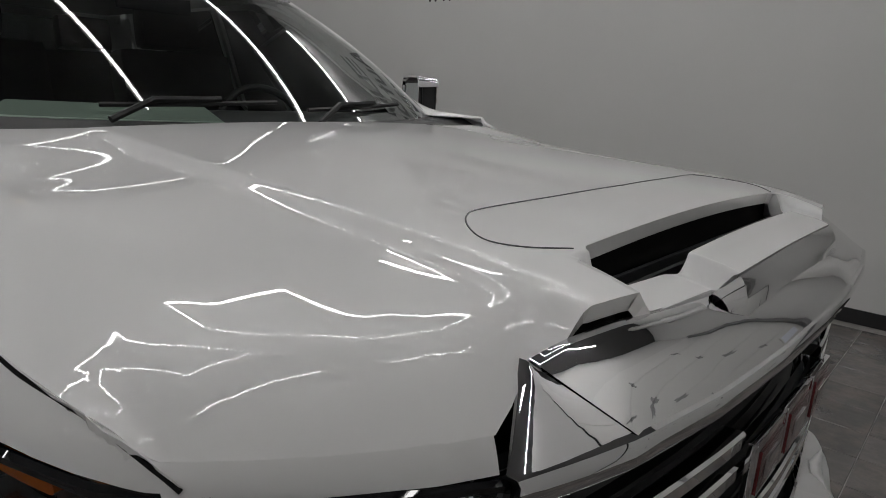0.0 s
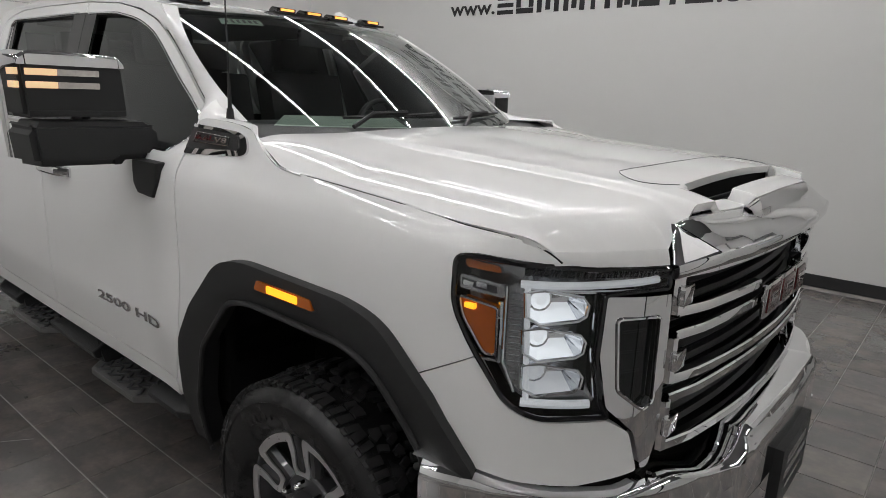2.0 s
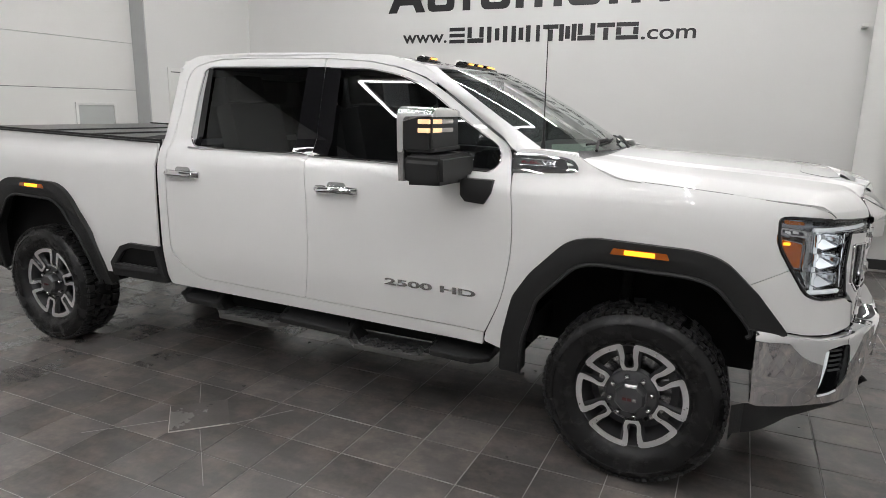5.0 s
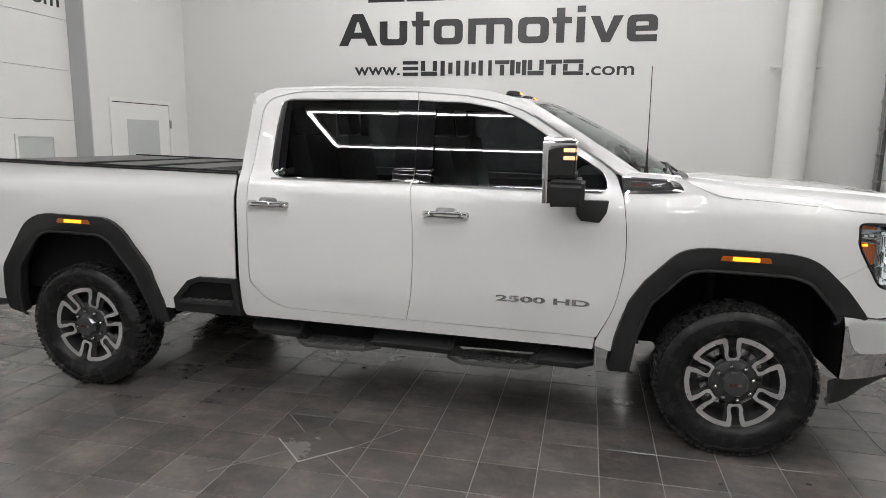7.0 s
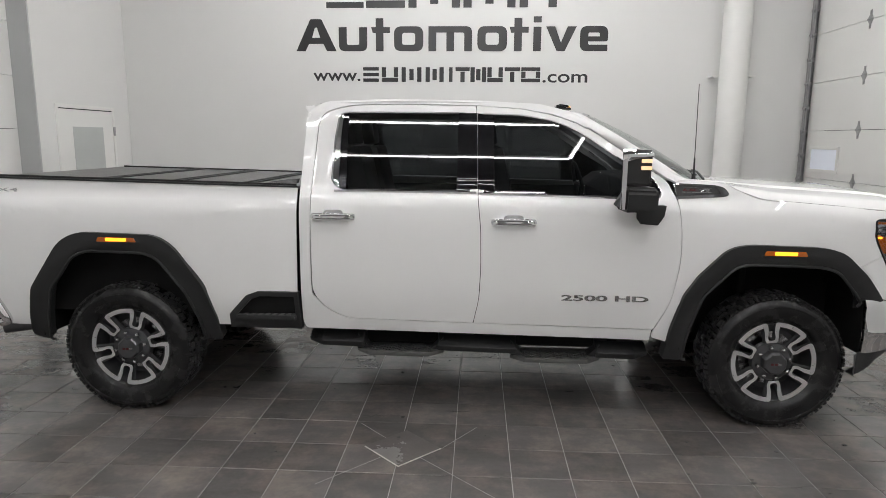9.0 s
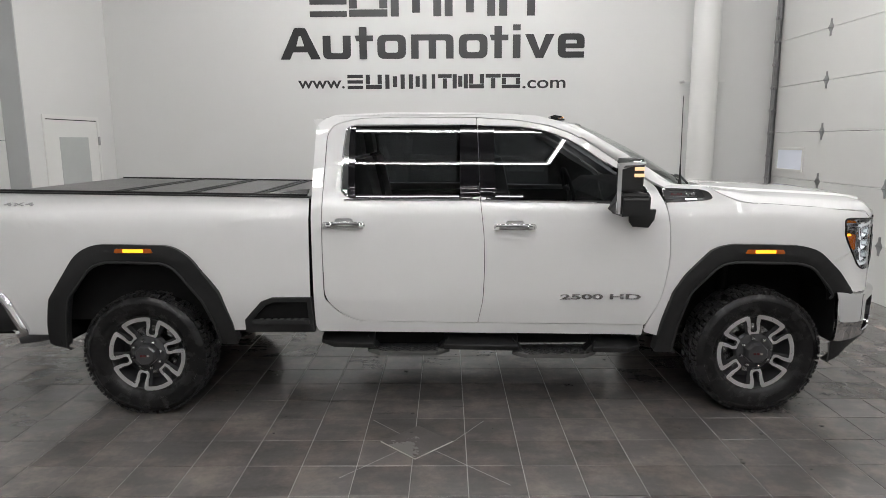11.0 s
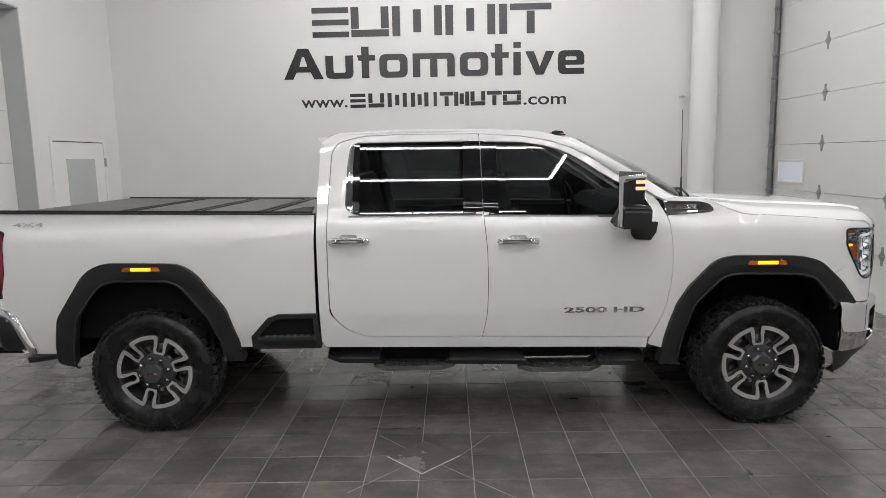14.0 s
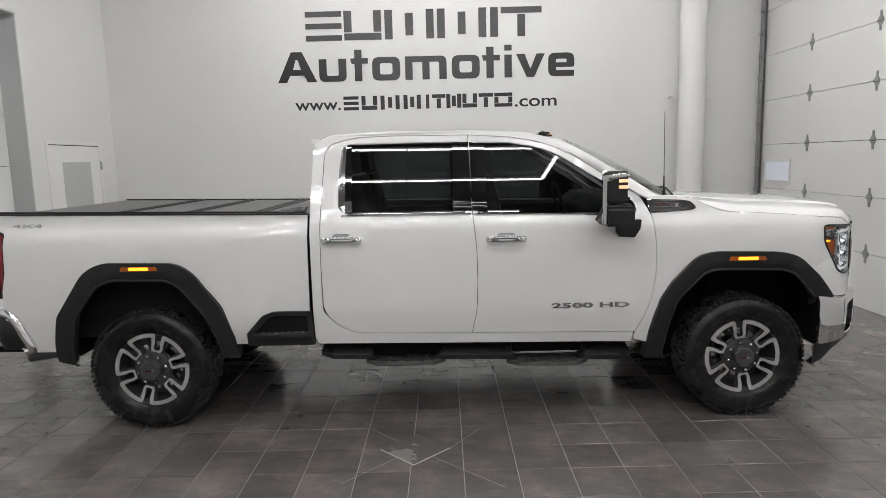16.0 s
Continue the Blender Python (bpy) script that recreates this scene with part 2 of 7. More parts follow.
def smooth_table(table, n=400, passes=10):
    """A table made smooth, so that the surface over it has no creases."""
    xs = np.linspace(table[0][0], table[-1][0], n)
    ys = np.interp(xs, [a for a, _ in table], [b for _, b in table])
    for _ in range(passes):
        ys[1:-1] = (ys[:-2] + 2 * ys[1:-1] + ys[2:]) / 4
    return xs, ys


def slope_table(table, anchor, n=500, passes=6):
    """A curve given by its slopes, which glide from one to the next, through the point anchor."""
    xs = np.linspace(table[0][0], table[-1][0], n)
    g = np.interp(xs, [a for a, _ in table], [b for _, b in table])
    for _ in range(passes):
        g[1:-1] = (g[:-2] + 2 * g[1:-1] + g[2:]) / 4
    ys = np.concatenate([[0], np.cumsum((g[1:] + g[:-1]) / 2 * np.diff(xs))])
    return xs, ys + anchor[1] - np.interp(anchor[0], xs, ys)


def panel(name, outline, fn, out, material, parent, holes=(), step=0.05, thick=0.014, label="", lip=True):
    """A sheet with the given outline and holes, laid over the surface fn(a, b), with true surface normals and edges turned in."""
    bm = bmesh.new()
    for loop in (outline, *holes):
        vs = [bm.verts.new((p[0], p[1], 0)) for p in loop]
        for i in range(len(vs)):
            bm.edges.new((vs[i], vs[(i + 1) % len(vs)]))
    bmesh.ops.triangle_fill(bm, use_beauty=True, use_dissolve=False, edges=bm.edges[:], normal=(0, 0, 1))
    st = step if isinstance(step, (tuple, list)) else (step, step)
    for ax in (0, 1):
        lo, hi = min(p[ax] for p in outline), max(p[ax] for p in outline)
        k = max(1, int(math.ceil((hi - lo) / st[ax])))
        no = (1, 0, 0) if ax == 0 else (0, 1, 0)
        for i in range(1, k):
            co = [0, 0, 0]
            co[ax] = lo + (hi - lo) * i / k
            bmesh.ops.bisect_plane(bm, geom=bm.verts[:] + bm.edges[:] + bm.faces[:], dist=1e-5, plane_co=co, plane_no=no)
    bmesh.ops.remove_doubles(bm, verts=bm.verts[:], dist=2e-4)
    bmesh.ops.dissolve_degenerate(bm, edges=bm.edges[:], dist=2e-4)
    outv = Vector(out)
    e = 0.006
    nor = {}
    bm.verts.index_update()
    bm.verts.ensure_lookup_table()
    for v in bm.verts:
        a, b = v.co.x, v.co.y
        p = Vector(fn(a, b))
        da = Vector(fn(a + e, b)) - Vector(fn(a - e, b))
        db = Vector(fn(a, b + e)) - Vector(fn(a, b - e))
        nn = da.cross(db)
        nn = nn.normalized() if nn.length > 1e-12 else outv.copy()
        if nn.dot(outv) < 0:
            nn = -nn
        nor[v.index] = (p, nn)
    idx = {v: v.index for v in bm.verts}
    verts, norms, faces = [], [], []
    for v in bm.verts:
        verts.append(nor[v.index][0])
        norms.append(nor[v.index][1])
    bmesh.ops.recalc_face_normals(bm, faces=bm.faces[:])
    votes = 0
    for f in bm.faces:
        c = [idx[v] for v in f.verts]
        area = sum(f.verts[i].co.x * f.verts[(i + 1) % len(c)].co.y - f.verts[(i + 1) % len(c)].co.x * f.verts[i].co.y for i in range(len(c)))
        if abs(area) < 1e-9:
            continue
        if area < 0:
            c.reverse()
        faces.append(c)
        votes += (verts[c[1]] - verts[c[0]]).cross(verts[c[-1]] - verts[c[0]]).dot(norms[c[0]])
    if votes < 0:
        faces = [list(reversed(c)) for c in faces]
    if lip:
        for ed in bm.edges:
            if len(ed.link_faces) == 1:
                i, j = idx[ed.verts[0]], idx[ed.verts[1]]
                base = len(verts)
                mid2 = ed.link_faces[0].calc_center_median()
                inside = Vector(fn(mid2.x, mid2.y))
                pi, ni = nor[i]
                pj, nj = nor[j]
                side = (pj - pi).cross(ni)
                if side.length < 1e-9:
                    continue
                side.normalize()
                if side.dot(inside - pi) > 0:
                    side = -side
                verts += [pi, pj, pj - nj * thick, pi - ni * thick]
                norms += [side] * 4
                c = [base, base + 1, base + 2, base + 3]
                if (verts[c[1]] - verts[c[0]]).cross(verts[c[3]] - verts[c[0]]).dot(side) < 0:
                    c.reverse()
                faces.append(c)
    bm.free()
    me = bpy.data.meshes.new(name)
    me.from_pydata([tuple(v) for v in verts], [], faces)
    for p in me.polygons:
        p.use_smooth = True
    me.normals_split_custom_set_from_vertices([tuple(v) for v in norms])
    return put_mesh(name, me, material, parent, label)


def lathe(bm, prof, axis_pt, seg=64, mi=0):
    """Adds a turned form: profile of (radius, offset along y) round an axis along y through axis_pt."""
    rings = []
    for k in range(seg):
        a = 2 * math.pi * k / seg
        rings.append([bm.verts.new((axis_pt[0] + r * math.cos(a), axis_pt[1] + y, axis_pt[2] + r * math.sin(a))) for r, y in prof])
    fs = []
    for k in range(seg):
        A, B = rings[k], rings[(k + 1) % seg]
        for i in range(len(prof) - 1):
            fs.append(bm.faces.new((A[i], A[i + 1], B[i + 1], B[i])))
            fs[-1].material_index = mi
    bmesh.ops.recalc_face_normals(bm, faces=fs)
    return bm


def text_mesh(s, width, height, depth=0.004, bold=0.0, shear=0.0):
    """Letters of the built-in font as a mesh in the xy plane, fitted into width by height from the origin."""
    cu = bpy.data.curves.new("letters", "FONT")
    cu.body, cu.size, cu.extrude, cu.offset, cu.shear, cu.resolution_u = s, 1.0, 0.02, bold, shear, 6
    ob = new("letters", cu)
    bpy.context.view_layer.update()
    me = bpy.data.meshes.new_from_object(ob.evaluated_get(bpy.context.evaluated_depsgraph_get()))
    bpy.data.objects.remove(ob)
    bpy.data.curves.remove(cu)
    co = np.array([v.co for v in me.vertices])
    lo, hi = co.min(0), co.max(0)
    co = (co - lo) / np.maximum(hi - lo, 1e-6) * np.array([width, height, depth])
    for v, c in zip(me.vertices, co):
        v.co = c
    return me


def letters(me):
    """Splits a word's mesh into one mesh for each letter, dots with their stems."""
    n = len(me.vertices)
    root = list(range(n))

    def find(a):
        while root[a] != a:
            root[a] = root[root[a]]
            a = root[a]
        return a
    for e in me.edges:
        a, b = find(e.vertices[0]), find(e.vertices[1])
        root[a] = b
    span = {}
    for v in me.vertices:
        r = find(v.index)
        lo, hi = span.get(r, (1e9, -1e9))
        span[r] = (min(lo, v.co.x), max(hi, v.co.x))
    groups = []
    for r, (lo, hi) in sorted(span.items(), key=lambda q: q[1][0]):
        if groups and lo < groups[-1][1] - 0.35 * min(hi - lo, groups[-1][1] - groups[-1][0]):
            groups[-1][2].add(r)
            groups[-1][1] = max(groups[-1][1], hi)
        else:
            groups.append([lo, hi, {r}])
    res = []
    for lo, hi, rs in groups:
        ids = [v.index for v in me.vertices if find(v.index) in rs]
        back = {k: i for i, k in enumerate(ids)}
        m2 = bpy.data.meshes.new("letter")
        m2.from_pydata([tuple(me.vertices[k].co) for k in ids], [], [[back[k] for k in p.vertices] for p in me.polygons if p.vertices[0] in back])
        res.append(m2)
    return res


# ---------------------------------------------------------------- the room
WX0, WX1, WY0, WY1, CZ = -7.0, 2.72, -9.6, 5.647, 5.2
T = 0.2


def slab(name, lo, hi, material, label, category, kind="structure"):
    return tagged(put(name, box(lo, hi), material), label, category, kind=kind)


back = slab("wall_north", (WX0 - T, WY1, 0), (WX1 + T, WY1 + T, CZ), WALL, "plain white painted showroom wall behind the truck", "wall")
slab("wall_south", (WX0 - T, WY0 - T, 0), (WX1 + T, WY0, CZ), WALL, "plain white painted showroom wall", "wall")
slab("ceiling", (WX0 - T, WY0 - T, CZ), (WX1 + T, WY1 + T, CZ + T), CEIL, "dark ceiling with long bright tube lights", "ceiling")


def wall_with_opening(name, x0, x1, oy0, oy1, oz, label):
    """A wall along y between x0 and x1 with one opening from oy0 to oy1 up to oz."""
    bm = box((x0, WY0, 0), (x1, oy0, CZ))
    add_box(bm, (x0, oy1, 0), (x1, WY1, CZ))
    add_box(bm, (x0, oy0, oz), (x1, oy1, CZ))
    return tagged(put(name, bm, WALL), label, "wall", kind="structure")


DY0, DY1, DZ = 0.7, 5.42, 4.3
wall_with_opening("wall_east", WX1, WX1 + T, DY0, DY1, DZ, "white painted wall with a wide sectional garage door")
LY0, LY1, LZ = -0.9, 3.64, 3.62
wall_with_opening("wall_west", WX0 - 0.3, WX0, LY0, LY1, LZ, "white painted wall with a deep-set overhead door")
jb = box((WX0 - 0.3, LY1 - 0.02, 0), (WX0 - 0.004, LY1 + 0.0, LZ))
add_box(jb, (WX0 - 0.3, LY0, LZ - 0.02), (WX0 - 0.004, LY1 - 0.02, LZ))
add_box(jb, (WX0 - 0.3, LY0, 0), (WX0 - 0.004, LY0 + 0.02, LZ - 0.02))
tagged(put("trim", jb, JAMB), "grey painted reveal round the deep-set overhead door", "door trim", kind="structure")

bb = box((WX0, WY1 - 0.012, 0), (WX1, WY1, 0.115), 0.003)
tagged(put("baseboard", bb, BASEB), "black rubber baseboard along the back wall", "baseboard", kind="structure")


def sectional_door(name, x, y0, y1, z1, face, sec, label, lites, pane, hinges=True):
    """An overhead door of stacked sections; face is +1 or -1, the way its room side looks along x."""
    d = thing(name, label, "garage door", kind="structure")
    z = 0.0
    rows = []
    while z < z1 - 0.02:
        t = min(z + sec, z1)
        bm = box((x - 0.02, y0, z + 0.002), (x + 0.02, y1, t - 0.003), 0.004)
        fx = x + face * 0.02
        for k in (0.2, 0.4, 0.6, 0.8):      # shallow pressed ribs along each section
            zz = z + sec * k
            add_box(bm, (fx - 0.001, y0 + 0.02, zz - 0.006), (fx + face * 0.0012 + 0.0005, y1 - 0.02, zz + 0.006))
        part("section", bm, WALLD, d, smooth=False)
        rows.append(t)
        z = t
    fx = x + face * 0.021
    for (a, b, za, zb) in lites:
        fr = bmesh.new()
        for lo, hi in (((a, za), (b, za + 0.035)), ((a, zb - 0.035), (b, zb)), ((a, za + 0.035), (a + 0.035, zb - 0.035)), ((b - 0.035, za + 0.035), (b, zb - 0.035))):
            add_box(fr, (fx, lo[0], lo[1]), (fx + face * 0.018, hi[0], hi[1]), bevel=0.004)
        w = part("window", fr, WALLD, d, smooth=False)
        part("pane", box((fx, a + 0.03, za + 0.03), (fx + face * 0.004, b - 0.03, zb - 0.03)), pane, w, "frosted pane", smooth=False)
    if hinges:
        for zz in rows[:-1]:
            y = y1 - 1.19
            while y > y0 + 0.3:
                bm = bmesh.new()
                f = face
                pts = [(0, -0.016, -0.105), (0, 0.016, -0.105), (0, 0.02, -0.05), (0, 0.05, -0.012), (0, 0.05, 0.012), (0, 0.02, 0.05), (0, 0.016, 0.105),
                       (0, -0.016, 0.105), (0, -0.02, 0.05), (0, -0.05, 0.012), (0, -0.05, -0.012), (0, -0.02, -0.05)]
                add_prism(bm, [(fx + f * 0.001, y + p[1], zz + p[2]) for p in pts], (f * 0.006, 0, 0))
                add_cyl(bm, (fx + f * 0.012, y - 0.04, zz), (fx + f * 0.012, y + 0.04, zz), 0.011, seg=10)
                for s in (-0.08, 0.08):
                    add_cyl(bm, (fx, y, zz + s), (fx + f * 0.013, y, zz + s), 0.008, seg=8)
                part("hinge", bm, STEEL, d, "galvanised steel hinge", smooth=False)
                y -= 1.29
    return d, rows


LITE = mat("daylit_pane", (0.75, 0.78, 0.85), 0.4, 0, 0.02, 5, emit=(0.80, 0.86, 1.0), strength=0.08)
LITE_D = mat("shaded_pane", (0.46, 0.48, 0.47), 0.25, 0, 0.03, 5)
sectional_door("door_1", WX1 - 0.01, DY0 + 0.05, DY1 - 0.02, DZ, -1, 0.629,
                                "white sectional garage door with steel hinges and a small lit window", [(4.57, 5.28, 1.35, 1.68)], LITE)
# the upright track beside that door
tr = bmesh.new()
fx = WX1 - 0.032
add_box(tr, (fx - 0.06, DY1 - 0.005, 0.02), (fx - 0.052, DY1 + 0.055, DZ - 0.1))
add_box(tr, (fx - 0.052, DY1 + 0.047, 0.02), (fx + 0.028, DY1 + 0.055, DZ - 0.1))
add_box(tr, (fx - 0.052, DY1 - 0.045, 0.02), (fx - 0.046, DY1 - 0.005, DZ - 0.1))
track = tagged(put("door_track", tr, STEEL), "upright galvanised steel track beside the garage door", "door track", kind="structure")
for i in range(13):
    zz = 0.28 + 0.319 * i
    bm = cyl((fx - 0.085, DY1 - 0.02, zz), (fx - 0.02, DY1 - 0.02, zz), 0.026, seg=12)
    add_box(bm, (fx - 0.068, DY1 - 0.07, zz - 0.022), (fx - 0.061, DY1 + 0.05, zz + 0.022))
    add_cyl(bm, (fx - 0.08, DY1 + 0.03, zz), (fx - 0.06, DY1 + 0.03, zz), 0.012, seg=8)
    part("roller_bracket", bm, STEEL, track, "steel roller bracket with bolt", smooth=False)

sectional_door("door_2", WX0 - 0.27, LY0 + 0.02, LY1 - 0.02, LZ - 0.02, 1, 0.61, "white overhead door set deep in the wall, with small windows",
               [(2.70, 3.28, 1.30, 1.66), (1.2, 1.78, 1.30, 1.66)], LITE_D, hinges=False)

# personnel door in the west wall
pd = thing("door_3", "white steel door with a narrow frosted window, closed", "door", kind="structure")
PX, PY0, PY1, PZ = WX0, 4.0, 5.19, 2.1
bm = bmesh.new()
add_box(bm, (PX, PY0 - 0.05, 0), (PX + 0.012, PY0, PZ + 0.05), bevel=0.003)
add_box(bm, (PX, PY1, 0), (PX + 0.012, PY1 + 0.05, PZ + 0.05), bevel=0.003)
add_box(bm, (PX, PY0, PZ), (PX + 0.012, PY1, PZ + 0.05), bevel=0.003)
part("door_frame", bm, WALLD, pd, smooth=False)
part("door_leaf", box((PX - 0.02, PY0 + 0.006, 0.01), (PX + 0.006, PY1 - 0.006, PZ - 0.012), 0.003), WALLD, pd, smooth=False)
part("pane", box((PX + 0.006, 4.27, 0.95), (PX + 0.010, 4.94, 1.87), 0.001), LITE_D, pd, "grey frosted door window", smooth=False)
# a solid black strip stands in for the shaded gap over the leaf
part("gap", box((PX - 0.001, PY0, PZ - 0.012), (PX + 0.004, PY1, PZ - 0.0005)), DARK, pd, "dark strip in place of the shade above the leaf", smooth=False)
for zz in (1.76, 0.3):
    part("door_hinge", box((PX + 0.004, PY1 + 0.0, zz), (PX + 0.026, PY1 + 0.035, zz + 0.12), 0.004), STEEL, pd, "dark steel hinge", smooth=False)
hb = cyl((PX + 0.006, 4.10, 1.02), (PX + 0.06, 4.10, 1.02), 0.012)
add_cyl(hb, (PX + 0.055, 4.09, 1.02), (PX + 0.055, 4.22, 1.02), 0.01)
part("door_handle", hb, STEEL, pd, "steel lever handle")

# white drain pipe on the back wall
pipe = thing("drain_pipe", "wide white painted pipe running down the wall, clamped to it", "pipe", kind="structure")
bm = bmesh.new()
PCX, PCY, PR = 1.64, WY1 - 0.22, 0.183
add_cyl(bm, (PCX, PCY, 0.47), (PCX, PCY, CZ), PR, seg=48)
part("tube", bm, WALLD, pipe)
part("collar", cyl((PCX, PCY, 0.43), (PCX, PCY, 0.60), PR + 0.012, seg=48), WALLD, pipe)
for zz in (0.56, 2.62, 4.6):
    bm = cyl((PCX, PCY, zz - 0.016), (PCX, PCY, zz + 0.016), PR + 0.005, seg=40)
    for s in (-1, 1):
        add_box(bm, (PCX + s * (PR - 0.01), PCY - 0.004, zz - 0.015), (PCX + s * (PR + 0.11), PCY + 0.006, zz + 0.015))
        add_box(bm, (PCX + s * (PR + 0.07) - 0.02, PCY, zz - 0.012), (PCX + s * (PR + 0.07) + 0.02, WY1, zz + 0.012))
        add_cyl(bm, (PCX + s * (PR + 0.095), PCY - 0.012, zz), (PCX + s * (PR + 0.095), PCY + 0.012, zz), 0.011, seg=8)
    part("clamp", bm, WALLD, pipe, "white pipe clamp", smooth=False)

# low wall light
wl = thing("wall_light", "small bright rectangular light low on the wall", "wall light")
part("housing", box((-0.035, WY1 - 0.04, 0.28), (0.125, WY1, 0.40), 0.006), WALLD, wl)
part("lens", box((-0.025, WY1 - 0.046, 0.29), (0.115, WY1 - 0.04, 0.39), 0.002), WHITE_HOT, wl, "glowing white lens")


# ---- wall lettering
def bars(parent, x0, x1, z0, z1, kind, place):
    """Plain dark bars in the room that one character takes: rows, posts, or both."""
    w, h = x1 - x0, z1 - z0
    t, v = min(0.29 * h, 0.10), min(0.30 * h, 0.115, w)
    g = 0.035 * h
    sets = {"rows": [(0, 0, w, t * 0.8), (0, (h - t * 0.8) / 2, w, t * 0.8), (0, h - t * 0.8, w, t * 0.8)],
            "posts": [(0, t + g, v, h - t - g), (w - v, t + g, v, h - t - g), (0, 0, w, t)],
            "three": [(0, 0, v, h), ((w - v) / 2, h * 0.12, v, h * 0.76), (w - v, 0, v, h)],
            "one": [(0, 0, w, h)],
            "top": [(0, h - t * 0.9, w, t * 0.9), ((w - v) / 2, 0, v, h - t * 0.9 - g)],
            "ring": [(0, 0, w, t * 0.85), (0, h - t * 0.85, w, t * 0.85), (0, t * 0.85 + g, v, h - 1.7 * t - 2 * g), (w - v, t * 0.85 + g, v, h - 1.7 * t - 2 * g)]}
    for a, b, c, d in sets[kind]:
        part("bar", place(x0 + a, x0 + a + c, z0 + b, z0 + b + d), SIGNM, parent, smooth=False)


def on_back(xa, xb, za, zb):
    return box((xa, WY1 - 0.005, za), (xb, WY1, zb))


def glyph(parent, x, z, outline, hole=None):
    """One cut vinyl letter: a closed outline with rounded corners and at most one hole."""
    bm = bmesh.new()
    for loop in ([outline] if hole is None else [outline, hole]):
        vs = [bm.verts.new((x + a, WY1 - 0.005, z + b)) for a, b in rounded(loop, 0.002, 5)]
        for i in range(len(vs)):
            bm.edges.new((vs[i], vs[(i + 1) % len(vs)]))
    bmesh.ops.triangle_fill(bm, use_beauty=True, use_dissolve=False, edges=bm.edges[:], normal=(0, -1, 0))
    rim = [e for e in bm.edges if len(e.link_faces) == 1]
    got = bmesh.ops.extrude_edge_only(bm, edges=rim)
    for v in got["geom"]:
        if isinstance(v, bmesh.types.BMVert):
            v.co.y = WY1
    bmesh.ops.recalc_face_normals(bm, faces=bm.faces[:])
    return put("letter", bm, SIGNM, parent)


def round_box(w, h, r, d=0.0, e=0.0):
    return [(d, e, r), (w - d, e, r), (w - d, h - e, r), (d, h - e, r)]


def wide_word(parent, z):
    """The second line of the sign, in its wide square letters."""
    glyph(parent, -4.451, z, [(0, 0), (0.135, 0), (0.185, 0.10), (0.395, 0.10), (0.445, 0), (0.585, 0), (0.372, 0.440, 0.02), (0.213, 0.440, 0.02)], [(0.232, 0.185), (0.350, 0.185), (0.306, 0.325), (0.276, 0.325)])
    glyph(parent, -3.832, z, [(0, 0.330), (0, 0, 0.09), (0.408, 0, 0.09), (0.408, 0.330), (0.293, 0.330), (0.293, 0.086, 0.03), (0.115, 0.086, 0.03), (0.115, 0.330)])
    o_out, o_in = round_box(0.417, 0.340, 0.105), round_box(0.417, 0.340, 0.04, 0.115, 0.088)
    tee = [(0.065, 0), (0.175, 0), (0.175, 0.250), (0.267, 0.250), (0.267, 0.330), (0.175, 0.330), (0.175, 0.450), (0.065, 0.450), (0.065, 0.330), (0, 0.330), (0.022, 0.250), (0.065, 0.250)]
    glyph(parent, -3.366, z, tee)
    glyph(parent, -3.040, z, o_out, o_in)
    glyph(parent, -2.549, z, [(0, 0), (0, 0.340), (0.617, 0.340, 0.09), (0.617, 0), (0.507, 0), (0.507, 0.255, 0.03), (0.363, 0.255), (0.363, 0), (0.255, 0), (0.255, 0.255), (0.110, 0.255), (0.110, 0)])
    glyph(parent, -1.856, z, o_out, o_in)
    glyph(parent, -1.406, z, tee)
    glyph(parent, -1.072, z, [(0, 0), (0.110, 0), (0.110, 0.330), (0, 0.330)])
    glyph(parent, -1.072, z, [(0, 0.388), (0.110, 0.388), (0.110, 0.470), (0, 0.470)])
    glyph(parent, -0.897, z, [(0, 0.335), (0.125, 0.335), (0.2125, 0.115), (0.300, 0.335), (0.425, 0.335), (0.268, 0), (0.157, 0)])
    glyph(parent, -0.422, z, [(0.385, 0), (0, 0, 0.10), (0, 0.340, 0.10), (0.388, 0.340, 0.10), (0.388, 0.132, 0.03), (0.115, 0.132), (0.115, 0.088, 0.02), (0.385, 0.088)], [(0.115, 0.200), (0.273, 0.200), (0.273, 0.252, 0.02), (0.115, 0.252, 0.02)])


def word(parent, s, x0, x1, z0, z1, bold=0.0, shear=0.0):
    me = text_mesh(s, x1 - x0, z1 - z0, 0.006, bold, shear)
    for m2 in letters(me):
        m2.transform(Matrix.Translation((x0, WY1, z0)) @ Matrix.Rotation(radians(90), 4, "X"))
        put_mesh("letter", m2, SIGNM, parent)


sign = thing("wall_sign", "large black vinyl lettering of a car dealer on the white wall", "wall sign")
for a, b, kind in ((-4.003, -3.468, "rows"), (-3.435, -2.883, "posts"), (-2.833, -2.108, "three"), (-2.059, -1.333, "three"), (-1.276, -1.160, "one"), (-1.119, -0.517, "top")):
    bars(sign, a, b, 3.565, 3.985, kind, on_back)
wide_word(sign, 2.975)
word(sign, "www.", -4.213, -3.53, 2.56, 2.675, 0.012)
WEB = ((0.0, 0.227, "rows"), (0.269, 0.504, "posts"), (0.554, 0.840, "three"), (0.899, 1.159, "three"), (1.235, 1.285, "one"), (1.327, 1.529, "top"), (1.540, 1.764, "three"), (1.781, 2.0, "posts"), (2.024, 2.243, "top"), (2.260, 2.528, "ring"))
for a, b, kind in WEB:
    bars(sign, -3.488 + a, -3.488 + b, 2.550, 2.755, kind, on_back)
word(sign, ".com", -0.925, -0.296, 2.545, 2.665, 0.012)

